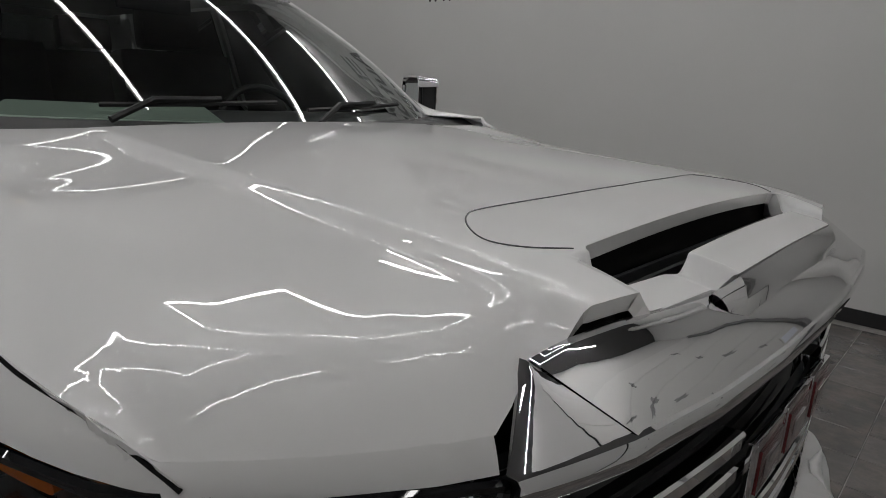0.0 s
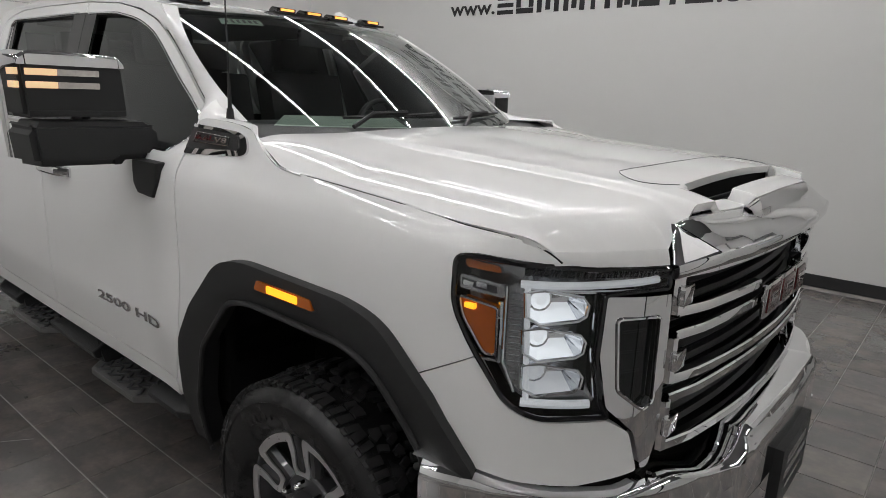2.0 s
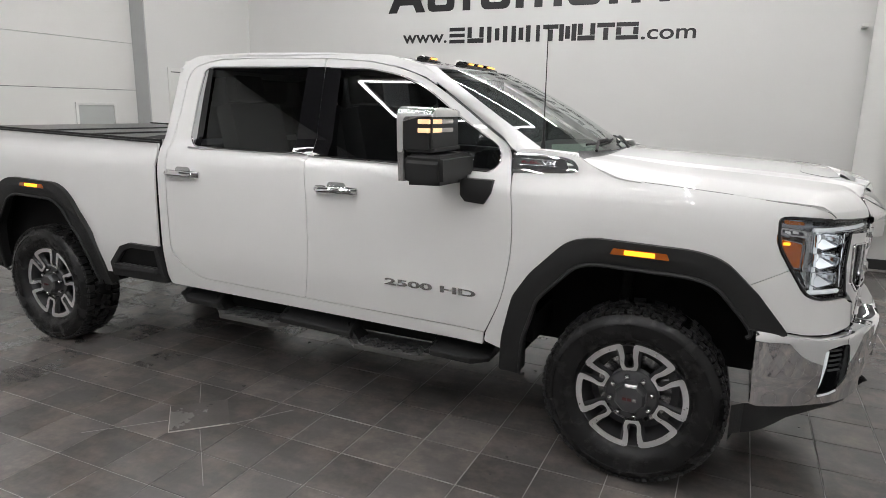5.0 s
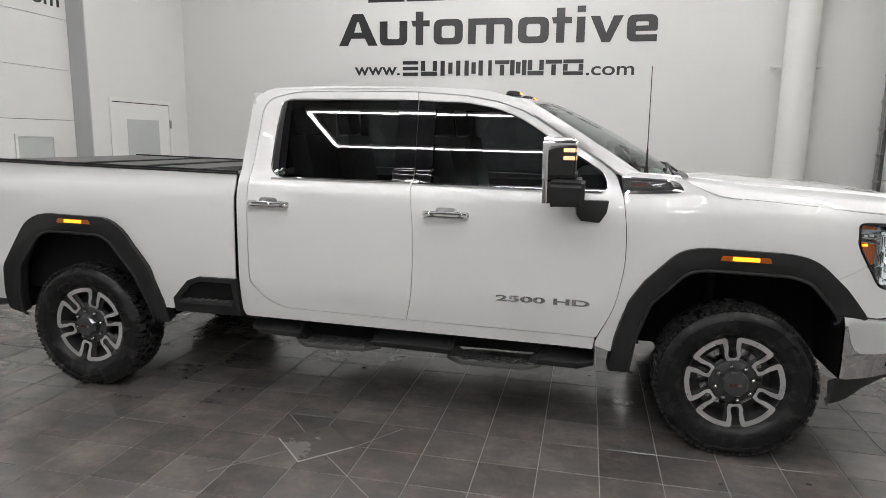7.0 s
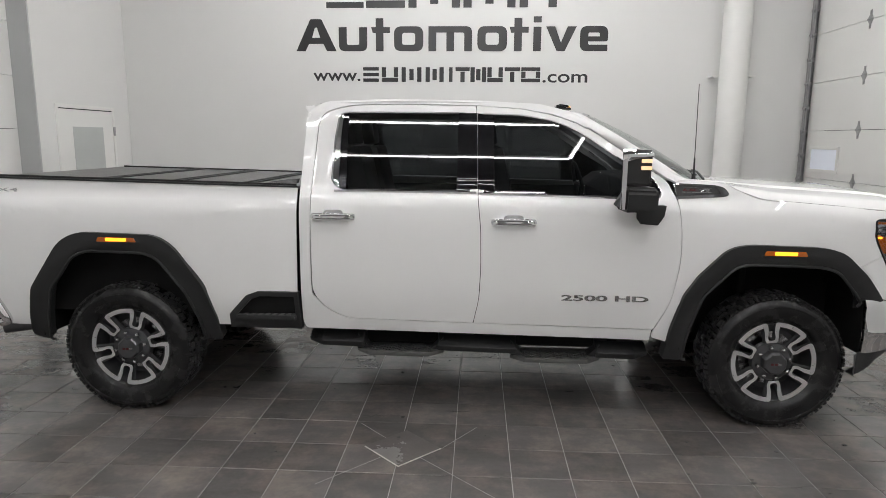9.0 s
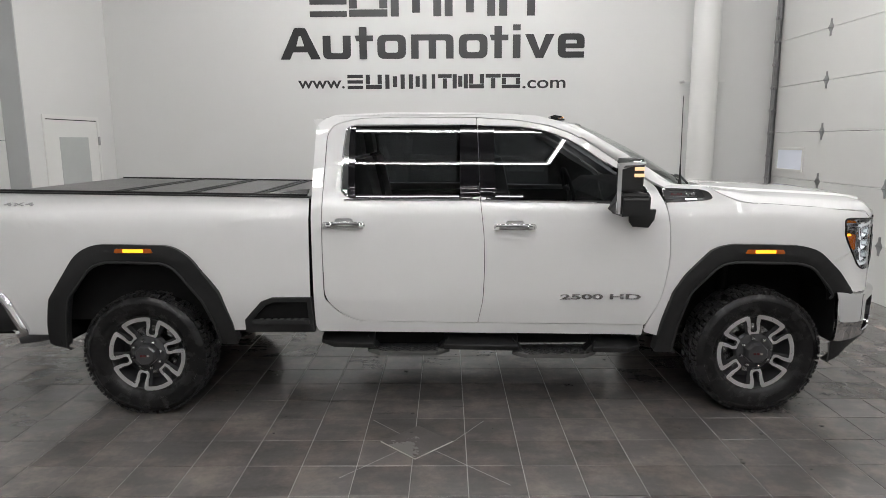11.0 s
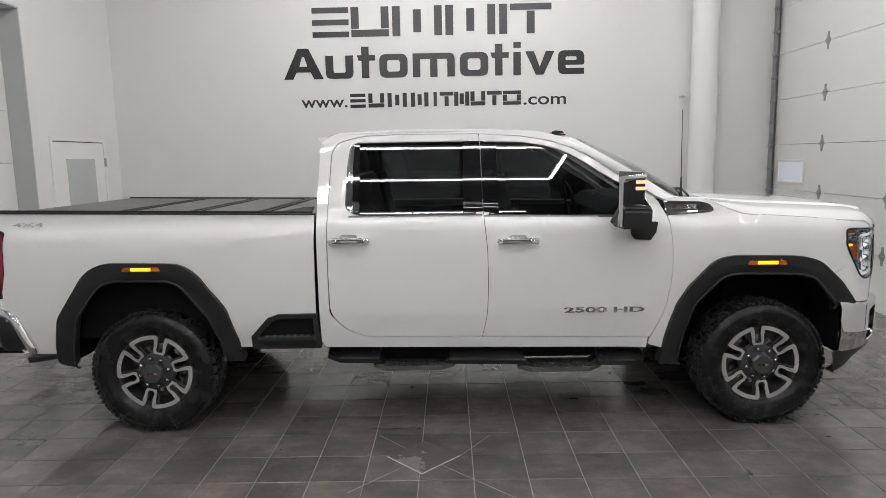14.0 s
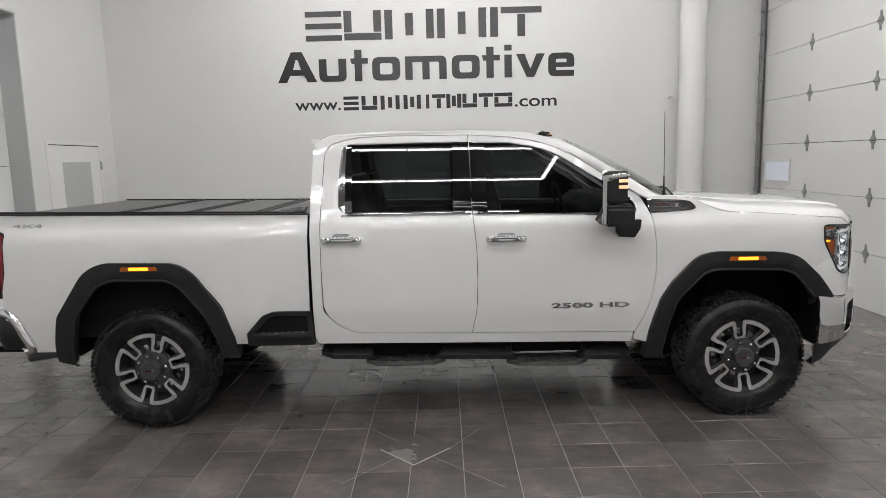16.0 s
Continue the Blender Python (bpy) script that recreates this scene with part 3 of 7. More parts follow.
# ---- tube lights on the ceiling
LX0, LX1 = -4.65, 0.15
# the last two rows, at x 2.05, are added to brighten the truck's front
LAMPS = [("x", LX0, LX1, y) for y in (-8.35, -5.8, -4.15, -2.2, -0.4, 1.45, 3.85, 5.52)] + [("y", a, b, x) for a, b in ((-5.8, -4.15), (-2.2, -0.4), (1.45, 3.85)) for x in (LX0, LX1)] + [("y", -4.15, -0.4, 2.05), ("y", 0.6, 3.85, 2.05)]
for ax, a, b, c in LAMPS:
    n = max(1, round((b - a) / 2.4))
    for i in range(n):
        p, q = a + (b - a) * i / n + 0.012, a + (b - a) * (i + 1) / n - 0.012
        tl = thing("tube_light", "long white tube light on the ceiling, switched on", "ceiling light", "tube lights")
        if ax == "x":
            lo, hi = (p, c - 0.020, CZ - 0.09), (q, c + 0.020, CZ - 0.06)
            lo2, hi2 = (p, c - 0.045, CZ - 0.06), (q, c + 0.045, CZ)
        else:
            lo, hi = (c - 0.026, p, CZ - 0.09), (c + 0.026, q, CZ - 0.06)
            lo2, hi2 = (c - 0.045, p, CZ - 0.06), (c + 0.045, q, CZ)
        part("diffuser", box(lo, hi, 0.008), LED, tl, "glowing white diffuser", smooth=False)
        part("housing", box(lo2, hi2, 0.004), WALLD, tl, smooth=False)

# the same web line stands on the deep-set door
sign2 = thing("door_sign", "black vinyl lettering on the white overhead door", "door sign")
SX = WX0 - 0.249


def west_word(txt, y0, y1, z0, z1):
    me = text_mesh(txt, y1 - y0, z1 - z0, 0.004, 0.012)
    for m2 in letters(me):
        m2.transform(Matrix.Translation((SX, y0, z0)) @ Matrix.Rotation(radians(90), 4, "Z") @ Matrix.Rotation(radians(90), 4, "X"))
        put_mesh("letter", m2, SIGNM, sign2)


west_word("www.", -0.42, 0.26, 3.19, 3.305)
for a, b, kind in WEB:
    bars(sign2, 0.32 + a, 0.32 + b, 3.185, 3.39, kind, lambda ya, yb, za, zb: box((SX, ya, za), (SX + 0.004, yb, zb)))
west_word(".com", 2.88, 3.52, 3.18, 3.30)

# ---------------------------------------------------------------- the truck: its surfaces
YC = 0.985                                    # the truck's middle line; its nose points along x
HEAD = spline([(0, 0.93), (0.3, 0.915), (0.636, 0.86), (0.78, 0.775), (0.876, 0.655), (0.925, 0.53), (0.941, 0.38), (0.945, 0.15)], 24)
HEAD = [(v[0], v[1]) for v in HEAD]
HEAD += [(0.945, 0.15 - 0.05 * k) for k in range(1, 108)]
_c = np.array(HEAD)
_arc = np.concatenate([[0], np.cumsum(np.hypot(*np.diff(_c, axis=0).T))])
_d = np.gradient(_c, _arc, axis=0)
_nrm = np.stack([-_d[:, 1], _d[:, 0]], 1)      # outward normal in (u, x)
_nrm = _nrm / np.linalg.norm(_nrm, axis=1)[:, None]
for _ in range(6):
    _nrm[1:-1] = (_nrm[:-2] + 2 * _nrm[1:-1] + _nrm[2:]) / 4


def AU(u):
    """Arc position on the front part of the plan curve at half width u."""
    k = int(np.argmax(_c[:, 0] >= 0.944))
    return float(np.interp(u, _c[:k, 0], _arc[:k]))


def AX(x):
    """Arc position on the plan curve at x, for the side."""
    return float(np.interp(-x, -_c[:, 1], _arc))


DOORZ = smooth_table([(0.30, 0.86), (0.45, 0.896), (0.52, 0.914), (0.60, 0.931), (0.70, 0.948), (0.77, 0.9575), (0.80, 0.9592), (0.90, 0.9605), (1.10, 0.961), (1.24, 0.9595), (1.34, 0.9535),
                      (1.385, 0.938), (1.42, 0.910), (1.46, 0.882), (1.90, 0.757), (1.97, 0.728), (2.1, 0.68)], 600, 32)
CABZ = smooth_table([(0.90, 0.9605), (1.10, 0.961), (1.24, 0.9595), (1.32, 0.9535), (1.38, 0.941), (1.44, 0.921), (1.50, 0.896), (1.57, 0.868), (1.64, 0.841), (1.90, 0.757), (1.97, 0.728), (2.1, 0.68)], 600, 40)
FENDZ = smooth_table([(0.30, 0.93), (0.60, 0.950), (0.90, 0.960), (1.15, 0.960), (1.25, 0.957), (1.32, 0.945), (1.365, 0.925), (1.39, 0.900), (1.42, 0.883), (1.50, 0.858), (1.6, 0.81)], 600, 110)
SEAM = smooth_table([(-0.60, 1.500), (-0.40, 1.498), (-0.33, 1.485), (-0.25, 1.445), (-0.15, 1.402), (0.10, 1.386), (0.32, 1.369), (0.50, 1.350), (0.60, 1.342), (0.65, 1.335), (0.68, 1.322), (0.71, 1.295), (0.95, 1.28)], 300, 8)
EDGE = smooth_table([(-0.6, -0.041), (0.45, -0.042), (0.60, -0.022), (0.69, -0.002), (0.95, 0.0)], 300, 6)
TURN_IN = smooth_table([(-1.2, 0.25), (-0.6, 0.12), (-0.35, 0.04), (-0.20, 0.0), (-0.13, 0.05), (-0.065, 0.28), (-0.025, 0.62), (0.0, 1.0), (0.03, 1.5), (0.1, 2.5)], 700, 90)


LEAN = smooth_table([(-3.2, 0.03), (-2.9, 0.030), (-2.7, 0.035), (-1.83, 0.056), (-1.5, 0.070), (-1.25, 0.085), (-0.97, 0.082), (-0.5, 0.07), (0.5, 0.07)], 300, 8)


def lean(x, z):
    """How far the cab above the belt line stands in, more towards the windshield."""
    if x < -2.918 or z < 1.38:
        return 0.0
    return float(np.interp(x, *LEAN)) * sstep(1.385, 1.47, z) * sstep(-0.62, -0.78, x)


def width_off(x, z):
    """How far the body stands out of the plan curve at x and height z."""
    d = float(np.interp(z, *DOORZ)) - lean(x, z)
    if -2.918 <= x < -2.70 and z > 0.95:       # the cab's rear corner swells more softly than the doors
        d += (float(np.interp(z, *CABZ)) - float(np.interp(z, *DOORZ))) * sstep(-2.71, -2.84, x)
    f = float(np.interp(z, *FENDZ))
    k = sstep(-0.75, -0.35, x)
    w = d * (1 - k) + f * k
    k2 = sstep(-0.42, 0.0, x)
    rolled = 0.96 + float(np.interp(x, *EDGE)) * float(np.interp(z - float(np.interp(x, *SEAM)), *TURN_IN))
    w = w * (1 - k2) + rolled * k2
    # box flares over the wheels
    for xc in (0.0, -4.06):
        inside = sstep(0.92, 0.66, abs(x - xc)) * sstep(1.40, 1.30, z) * sstep(0.3, 0.6, z)
        w += 0.016 * inside
    if x < -2.918:                            # the bed's side stands straight to its rail
        w += 0.012
        w = w + sstep(1.30, 1.44, z) * (0.915 - float(np.interp(z, *DOORZ))) * 0.9
    return w - 0.96


def body(s, off=0.0):
    """The body's outer surface on side s (1: the side with the badges in view) as a function of arc position and height."""
    def fn(a, z):
        u = float(np.interp(a, _arc, _c[:, 0]))
        x = float(np.interp(a, _arc, _c[:, 1]))
        nu = float(np.interp(a, _arc, _nrm[:, 0]))
        nx = float(np.interp(a, _arc, _nrm[:, 1]))
        if nu < 0 and u > 0.5:
            nu, nx = -nu, -nx
        w = width_off(x, z) + off
        x += lean(x, z) * (x + 2.04) / 4.2
        return (x + nx * w, YC - s * (u + nu * w), z)
    return fn


def glass_side(s):
    """The gently curved plane of the door windows."""
    def fn(a, z):
        x = float(np.interp(a, _arc, _c[:, 1]))
        t = (z - 1.40) / 0.5
        k = 0.031 + 0.0325 * (x + 2.9)
        u = 0.872 - 0.143 * t + 0.010 * 4 * t * (1 - t) * 0.5 - k
        x += k * (x + 2.04) / 4.2
        return (x, YC - s * u, z)
    return fn


def side_pts(pts):
    """Outline points given as (x, z) on the side turned into (arc, z)."""
    return [(AX(p[0]), *p[1:]) for p in pts]


truck = thing("pickup_truck", "white crew-cab pickup truck with chrome trim and black flares, parked indoors", "pickup truck")

# ---- outlines of the panels, as (x, z)
F_OUT = [(-0.66, 0.40), (-0.635, 0.60), (-0.578, 0.824), (-0.50, 0.945), (-0.335, 1.115, 0.16), (-0.22, 1.142, 0.06), (0.22, 1.130, 0.06), (0.335, 1.10, 0.16), (0.478, 0.965), (0.580, 0.835), (0.595, 0.81)]
F_IN = [(0.47, 0.79), (0.43, 0.85), (0.31, 0.985, 0.08), (0.22, 1.012, 0.05), (-0.20, 1.022, 0.05), (-0.285, 1.005, 0.08), (-0.46, 0.82), (-0.53, 0.60), (-0.55, 0.40)]
R_OUT = [(-4.685, 0.47, 0.04), (-4.665, 0.62, 0.05), (-4.618, 0.806), (-4.42, 1.10, 0.18), (-4.30, 1.162, 0.07), (-3.80, 1.15, 0.07), (-3.69, 1.08, 0.18), (-3.52, 0.837), (-3.45, 0.62), (-3.43, 0.47)]
R_IN = [(-3.54, 0.47), (-3.56, 0.60), (-3.63, 0.782), (-3.80, 1.00, 0.08), (-3.87, 1.035, 0.05), (-4.24, 1.045, 0.05), (-4.33, 1.01, 0.08), (-4.50, 0.803), (-4.545, 0.62), (-4.58, 0.44)]


DOOR_R = rounded([(-2.815, 1.84, 0.03), (-2.775, 1.905, 0.06), (-2.62, 1.948, 0.08), (-2.33, 1.955), (-1.842, 1.950, 0.006), (-1.828, 1.60), (-1.820, 1.40), (-1.800, 1.20), (-1.796, 0.97, 0.05),
                  (-1.805, 0.77, 0.05), (-1.838, 0.6135, 0.01), (-2.62, 0.6305, 0.06), (-2.74, 0.685, 0.06), (-2.838, 0.79, 0.06), (-2.842, 1.10), (-2.838, 1.38), (-2.827, 1.63)], 0.03)
DOOR_F = rounded([(-1.8375, 1.950, 0.006), (-1.56, 1.930), (-1.37, 1.896, 0.1), (-1.22, 1.843, 0.1), (-1.10, 1.772), (-0.96, 1.680), (-0.815, 1.580, 0.05), (-0.69, 1.505, 0.05), (-0.632, 1.40, 0.05),
                  (-0.607, 1.20, 0.08), (-0.604, 1.02, 0.08), (-0.645, 0.785, 0.08), (-0.735, 0.597, 0.01), (-1.834, 0.614, 0.01), (-1.801, 0.77, 0.05), (-1.792, 0.97, 0.05), (-1.796, 1.20), (-1.816, 1.40), (-1.824, 1.60)], 0.03)
WIN_R = rounded([(-2.69, 1.885, 0.035), (-2.65, 1.906, 0.03), (-1.90, 1.906, 0.004), (-1.868, 1.428, 0.004), (-2.655, 1.432, 0.03), (-2.705, 1.455, 0.03), (-2.724, 1.49, 0.03), (-2.712, 1.74, 0.03)], 0.02)
WIN_F = rounded([(-1.80, 1.900, 0.004), (-1.56, 1.893), (-1.37, 1.860, 0.1), (-1.24, 1.808, 0.1), (-1.147, 1.752), (-1.056, 1.690), (-0.965, 1.630), (-0.86, 1.570), (-0.765, 1.510, 0.04), (-0.722, 1.43, 0.04), (-0.74, 1.398, 0.03), (-1.39, 1.412), (-1.785, 1.420, 0.004)], 0.03)
BEDSIDE = [(-2.925, 1.443, 0.004), (-4.99, 1.486, 0.02), (-5.005, 1.38), (-5.01, 0.90, 0.02), (-4.96, 0.60, 0.04), (-4.90, 0.545, 0.03), (-4.66, 0.545, 0.01)] + \
          [(p[0] + 0.02 * (1 if p[0] < -4.05 else -1), p[1] - 0.02, *p[2:]) for p in R_OUT[1:-1]] + [(-3.45, 0.575, 0.01), (-2.935, 0.575, 0.004)]


for s in (1, -1):
    far = s < 0
    out = (0, -s, 0)
    fn = body(s)
    g = 0.12 if far else 0.06
    # rear and front door
    for nm, ol, win in (("rear_door", DOOR_R, WIN_R), ("front_door", DOOR_F, WIN_F)):
        d = panel(nm, side_pts(ol), fn, out, PAINT, truck, holes=[side_pts(win)], step=g * 0.8, label="white painted door with a dark tinted window")
        gl = panel("window", side_pts(win), glass_side(s), out, GLASS_T, d, step=0.15, lip=False, label="dark tinted glass")
        gl.visible_shadow = False
        fo = body(s, 0.003)
        path = list(win)
        if nm == "rear_door":
            k = min(i for i, p in enumerate(win) if p[0] < -2.0 and p[1] < 1.44)
            path = [(-1.87, 1.428)] + [p for p in list(win[k:]) + list(win[:k]) if p[0] < -2.0] + [(-1.905, 1.906)]
        ring = [Vector(fo(AX(p[0]), p[1])) for p in path]
        part("window_trim", tube(ring, 0.0045, 6, 1.0, up=out), CHROME, d, "bright chrome window surround")
    # bedside
    panel("bed_side", side_pts(rounded(BEDSIDE, 0.01)), fn, out, PAINT, truck, step=g, label="white painted bed side")
    # front fender with its corner beside the lamp
    top = [(-0.60, 1.44), (-0.635, 1.50), (-0.60, 1.511), (-0.54, 1.511), (-0.42, 1.502), (-0.335, 1.488), (-0.255, 1.446, 0.05), (-0.15, 1.402, 0.05), (0.10, 1.385), (0.32, 1.368), (0.50, 1.349), (0.60, 1.341), (0.65, 1.334, 0.02), (0.68, 1.321, 0.01), (0.698, 1.308), (0.708, 1.297), (0.69, 1.293)]
    low = [(0.56, 1.300, 0.01), (0.512, 1.294, 0.02), (0.506, 1.20), (0.529, 1.14, 0.02), (0.571, 1.083), (0.43, 1.005)] 
    arch = [(p[0] + 0.02 * (1 if p[0] < 0 else -1), p[1] - 0.02, *p[2:]) for p in reversed(F_OUT[2:-2])]
    fend = top + low + [(0.43, 0.985)] + arch[0:] + [(-0.60, 0.70), (-0.632, 0.515), (-0.74, 0.545), (-0.731, 0.59), (-0.642, 0.785, 0.08), (-0.600, 1.02, 0.08), (-0.603, 1.20, 0.08), (-0.628, 1.40)]
    panel("front_fender", side_pts(rounded(fend, 0.015)), fn, out if not far else out, PAINT, truck, step=g * 0.7, label="white painted front fender")
    # sill below the doors and the rear corner of the cab
    sill = [(-2.844, 0.845), (-2.911, 0.845), (-2.909, 0.60, 0.03), (-2.89, 0.556, 0.02), (-0.75, 0.522, 0.005), (-0.742, 0.592), (-1.835, 0.609), (-2.62, 0.627, 0.05), (-2.743, 0.680, 0.05), (-2.844, 0.785, 0.03)]
    panel("sill", side_pts(rounded(sill, 0.005)), fn, out, PAINT, truck, step=g)
    corner = [(-2.846, 0.84), (-2.847, 1.10), (-2.843, 1.38), (-2.832, 1.63), (-2.820, 1.843, 0.03), (-2.779, 1.910, 0.05), (-2.62, 1.953, 0.06), (-2.33, 1.960), (-1.84, 1.955), (-1.56, 1.935), (-1.37, 1.901), (-1.22, 1.848), (-1.16, 1.813),
              (-1.16, 1.86), (-1.25, 1.915), (-1.45, 1.965), (-1.84, 1.985), (-2.40, 1.990), (-2.78, 1.975, 0.05), (-2.890, 1.915, 0.05), (-2.905, 1.6), (-2.911, 1.30), (-2.911, 0.84)]
    panel("cab_corner", side_pts(rounded(corner, 0.005)), fn, out, PAINT, truck, step=g)
    # black flares
    for nm, o, i in (("front_flare", F_OUT, F_IN), ("rear_flare", R_OUT, R_IN)):
        pts = rounded(list(o) + list(i), 0.02)

        def fl(a, z, o=o, i=i, base=body(s, 0.0), xc=(0.0 if nm[0] == "f" else -4.036)):
            x = float(np.interp(a, _arc, _c[:, 1]))
            r = math.hypot(x - xc, (z - 0.41) * 1.0)
            return Vector(base(a, z)) + Vector(out) * (0.032 - 0.022 * sstep(0.70, 0.60, r))
        flare = panel(nm, side_pts(pts), fl, out, BLACKP, truck, step=0.05, thick=0.06, label="textured black plastic wheel-arch flare")
        edge = rounded([(p[0], p[1], *p[2:]) for p in i], 0.03)
        half = [p for p in edge]
        part("rolled_lip", tube([Vector(fl(AX(p[0]), p[1])) + Vector(out) * 0.004 for p in half], 0.009, 8, up=out), BLACKP, flare)

# ---------------------------------------------------------------- hood, nose, roof and glass
H_SPINE = slope_table([(-0.60, -0.01), (-0.35, -0.036), (-0.10, -0.052), (0.20, -0.057), (0.42, -0.059), (0.58, -0.067), (0.70, -0.095), (0.78, -0.17), (0.86, -0.34), (1.0, -0.52)], (0.76, 1.432), passes=60)
H_DROP = slope_table([(0, 0), (0.30, 0.045), (0.45, 0.055), (0.508, 0.056), (0.522, 0.50), (0.536, 0.50), (0.552, 0.062), (0.70, 0.076), (0.77, 0.12), (0.83, 0.42), (0.87, 0.62), (0.902, 0.78), (1.0, 1.3)], (0, 0), 800, 8)
H_REAR = slope_table([(0, 0), (0.50, 0.04), (0.70, 0.02), (0.78, 0.08), (0.84, 0.40), (0.902, 0.85), (1.0, 1.2)], (0, 0), 500, 20)
NOSE_T = [(0, 0.905), (0.27, 0.905), (0.30, 0.922), (0.46, 0.925), (0.50, 0.874), (0.636, 0.862)]


FRONT_X = smooth_table([(0.60, 0.868), (0.636, 0.860), (0.70, 0.829), (0.78, 0.775), (0.83, 0.732), (0.856, 0.706), (0.875, 0.682), (0.888, 0.655), (0.90, 0.60)], 300, 24)


def hood_front(u):
    u = abs(u)
    if u < 0.636:
        return lerp(u, NOSE_T)
    return float(np.interp(u, *FRONT_X))


def hood_z(x, u):
    au = abs(u)
    # a raised middle with a crease on each side; towards the windshield the outer parts rise to meet it
    k = sstep(0.10, -0.36, x)
    z = float(np.interp(x, *H_SPINE)) - float(np.interp(au, *H_DROP)) * (1 - k) - float(np.interp(au, *H_REAR)) * k
    # the front edge rolls down to the lamps
    if au > 0.50 and x > 0.4:
        d = min(1.0, max(0.0, 1 - (hood_front(max(au, 0.651)) - x) / 0.11))
        if d > 0:
            zf = float(np.interp(hood_front(max(au, 0.651)), *H_SPINE)) - float(np.interp(max(au, 0.651), *H_DROP))
            z -= (zf - 1.312) * d ** 2.4 * sstep(0.50, 0.58, au) * sstep(0.896, 0.856, au)
    # a low channel on each side of the middle block behind the nose
    z -= (0.036 - 0.17 * max(0.0, x - 0.80)) * sstep(0.778, 0.796, x) * sstep(0.424, 0.404, au) * sstep(0.250, 0.266, au)
    z += 0.008 * sstep(0.84, 0.90, x) * sstep(0.264, 0.250, au)
    return z


def hood_fn(x, u):
    return (x, YC - u, hood_z(x, u))


ROLL = 0.004
h_half = [(-0.235, 0.0), (-0.24, 0.30), (-0.25, 0.50), (-0.275, 0.65), (-0.310, 0.78), (-0.325, 0.832), (-0.28, 0.858), (-0.15, 0.892), (-0.05, 0.901), (0.30, 0.902), (0.50, 0.899), (0.60, 0.894), (0.645, 0.886)]
edge_u = [0.880, 0.870, 0.858, 0.84, 0.82, 0.80, 0.776, 0.75, 0.72, 0.69, 0.67, 0.651]


def roll_x(u):
    return hood_front(u) - ROLL


h_half += [(roll_x(u), u) for u in edge_u[1:]]
h_half += [(0.842, 0.620), (0.831, 0.586), (0.842, 0.53), (0.853, 0.455), (0.858, 0.426), (0.866, 0.402), (0.882, 0.268), (0.905, 0.250), (0.906, 0.14)]
hood_ol = h_half + [(0.906, 0.0)] + [(x, -u) for x, u in reversed(h_half[1:])]
s_half = [(0.767, 0.384, 0.012), (0.806, 0.400, 0.008), (0.826, 0.276, 0.006), (0.843, 0.258, 0.006)]
SCOOP = rounded(s_half + [(x, -u, r) for x, u, r in reversed(s_half)], 0.006, 3)
hood = panel("hood", hood_ol, hood_fn, (0, 0, 1), PAINT, truck, holes=[SCOOP], step=(0.020, 0.010), thick=0.022, label="white sculpted hood with a dark air scoop")
# rolled front edge of the hood above each headlight, from the fender's corner inwards
SEAM_F = [(-0.15, 1.402), (0.10, 1.385), (0.32, 1.368), (0.50, 1.349), (0.60, 1.341), (0.65, 1.334), (0.68, 1.321), (0.698, 1.308), (0.708, 1.297)]
for s in (1, -1):
    fb = body(s, -0.001)
    bm = bmesh.new()
    prev = None
    NL = 34
    side_e = [(0.645, 0.886), (0.665, 0.8835)]
    seam_e = [0.645, 0.672, 0.690, 0.702, 0.708]
    us = [0.880 + (0.651 - 0.880) * j / NL for j in range(NL + 1)]
    rows = [(Vector(hood_fn(x, s * u)), None) for x, u in side_e] + [(Vector(hood_fn(roll_x(u) - 0.005, s * u)) - Vector((0, 0, 0.0012)), u) for u in us]
    for j, (p0, u) in enumerate(rows):
        f = j / (len(rows) - 1)
        if j < len(seam_e):
            p3 = Vector(fb(AX(seam_e[j]), lerp(seam_e[j], SEAM_F) + 0.003))
        else:
            p3 = Vector((hood_front(u) + 0.003, YC - s * u, 1.289 - 0.004 * f))
        c = p0.lerp(p3, 0.35) + Vector((0.004, -s * 0.003, 0.003))
        cur = [bm.verts.new(p0 * (1 - t) ** 2 + c * 2 * t * (1 - t) + p3 * t * t) for t in np.linspace(0, 1, 9)]
        cur.append(bm.verts.new(p3 + Vector((-0.03, s * 0.01, -0.002))))
        if prev:
            for i in range(len(cur) - 1):
                bm.faces.new((prev[i], prev[i + 1], cur[i + 1], cur[i]))
        prev = cur
    bmesh.ops.recalc_face_normals(bm, faces=bm.faces[:])
    part("hood_lip", bm, PAINT, hood, "white rolled front edge of the hood", angle=60)
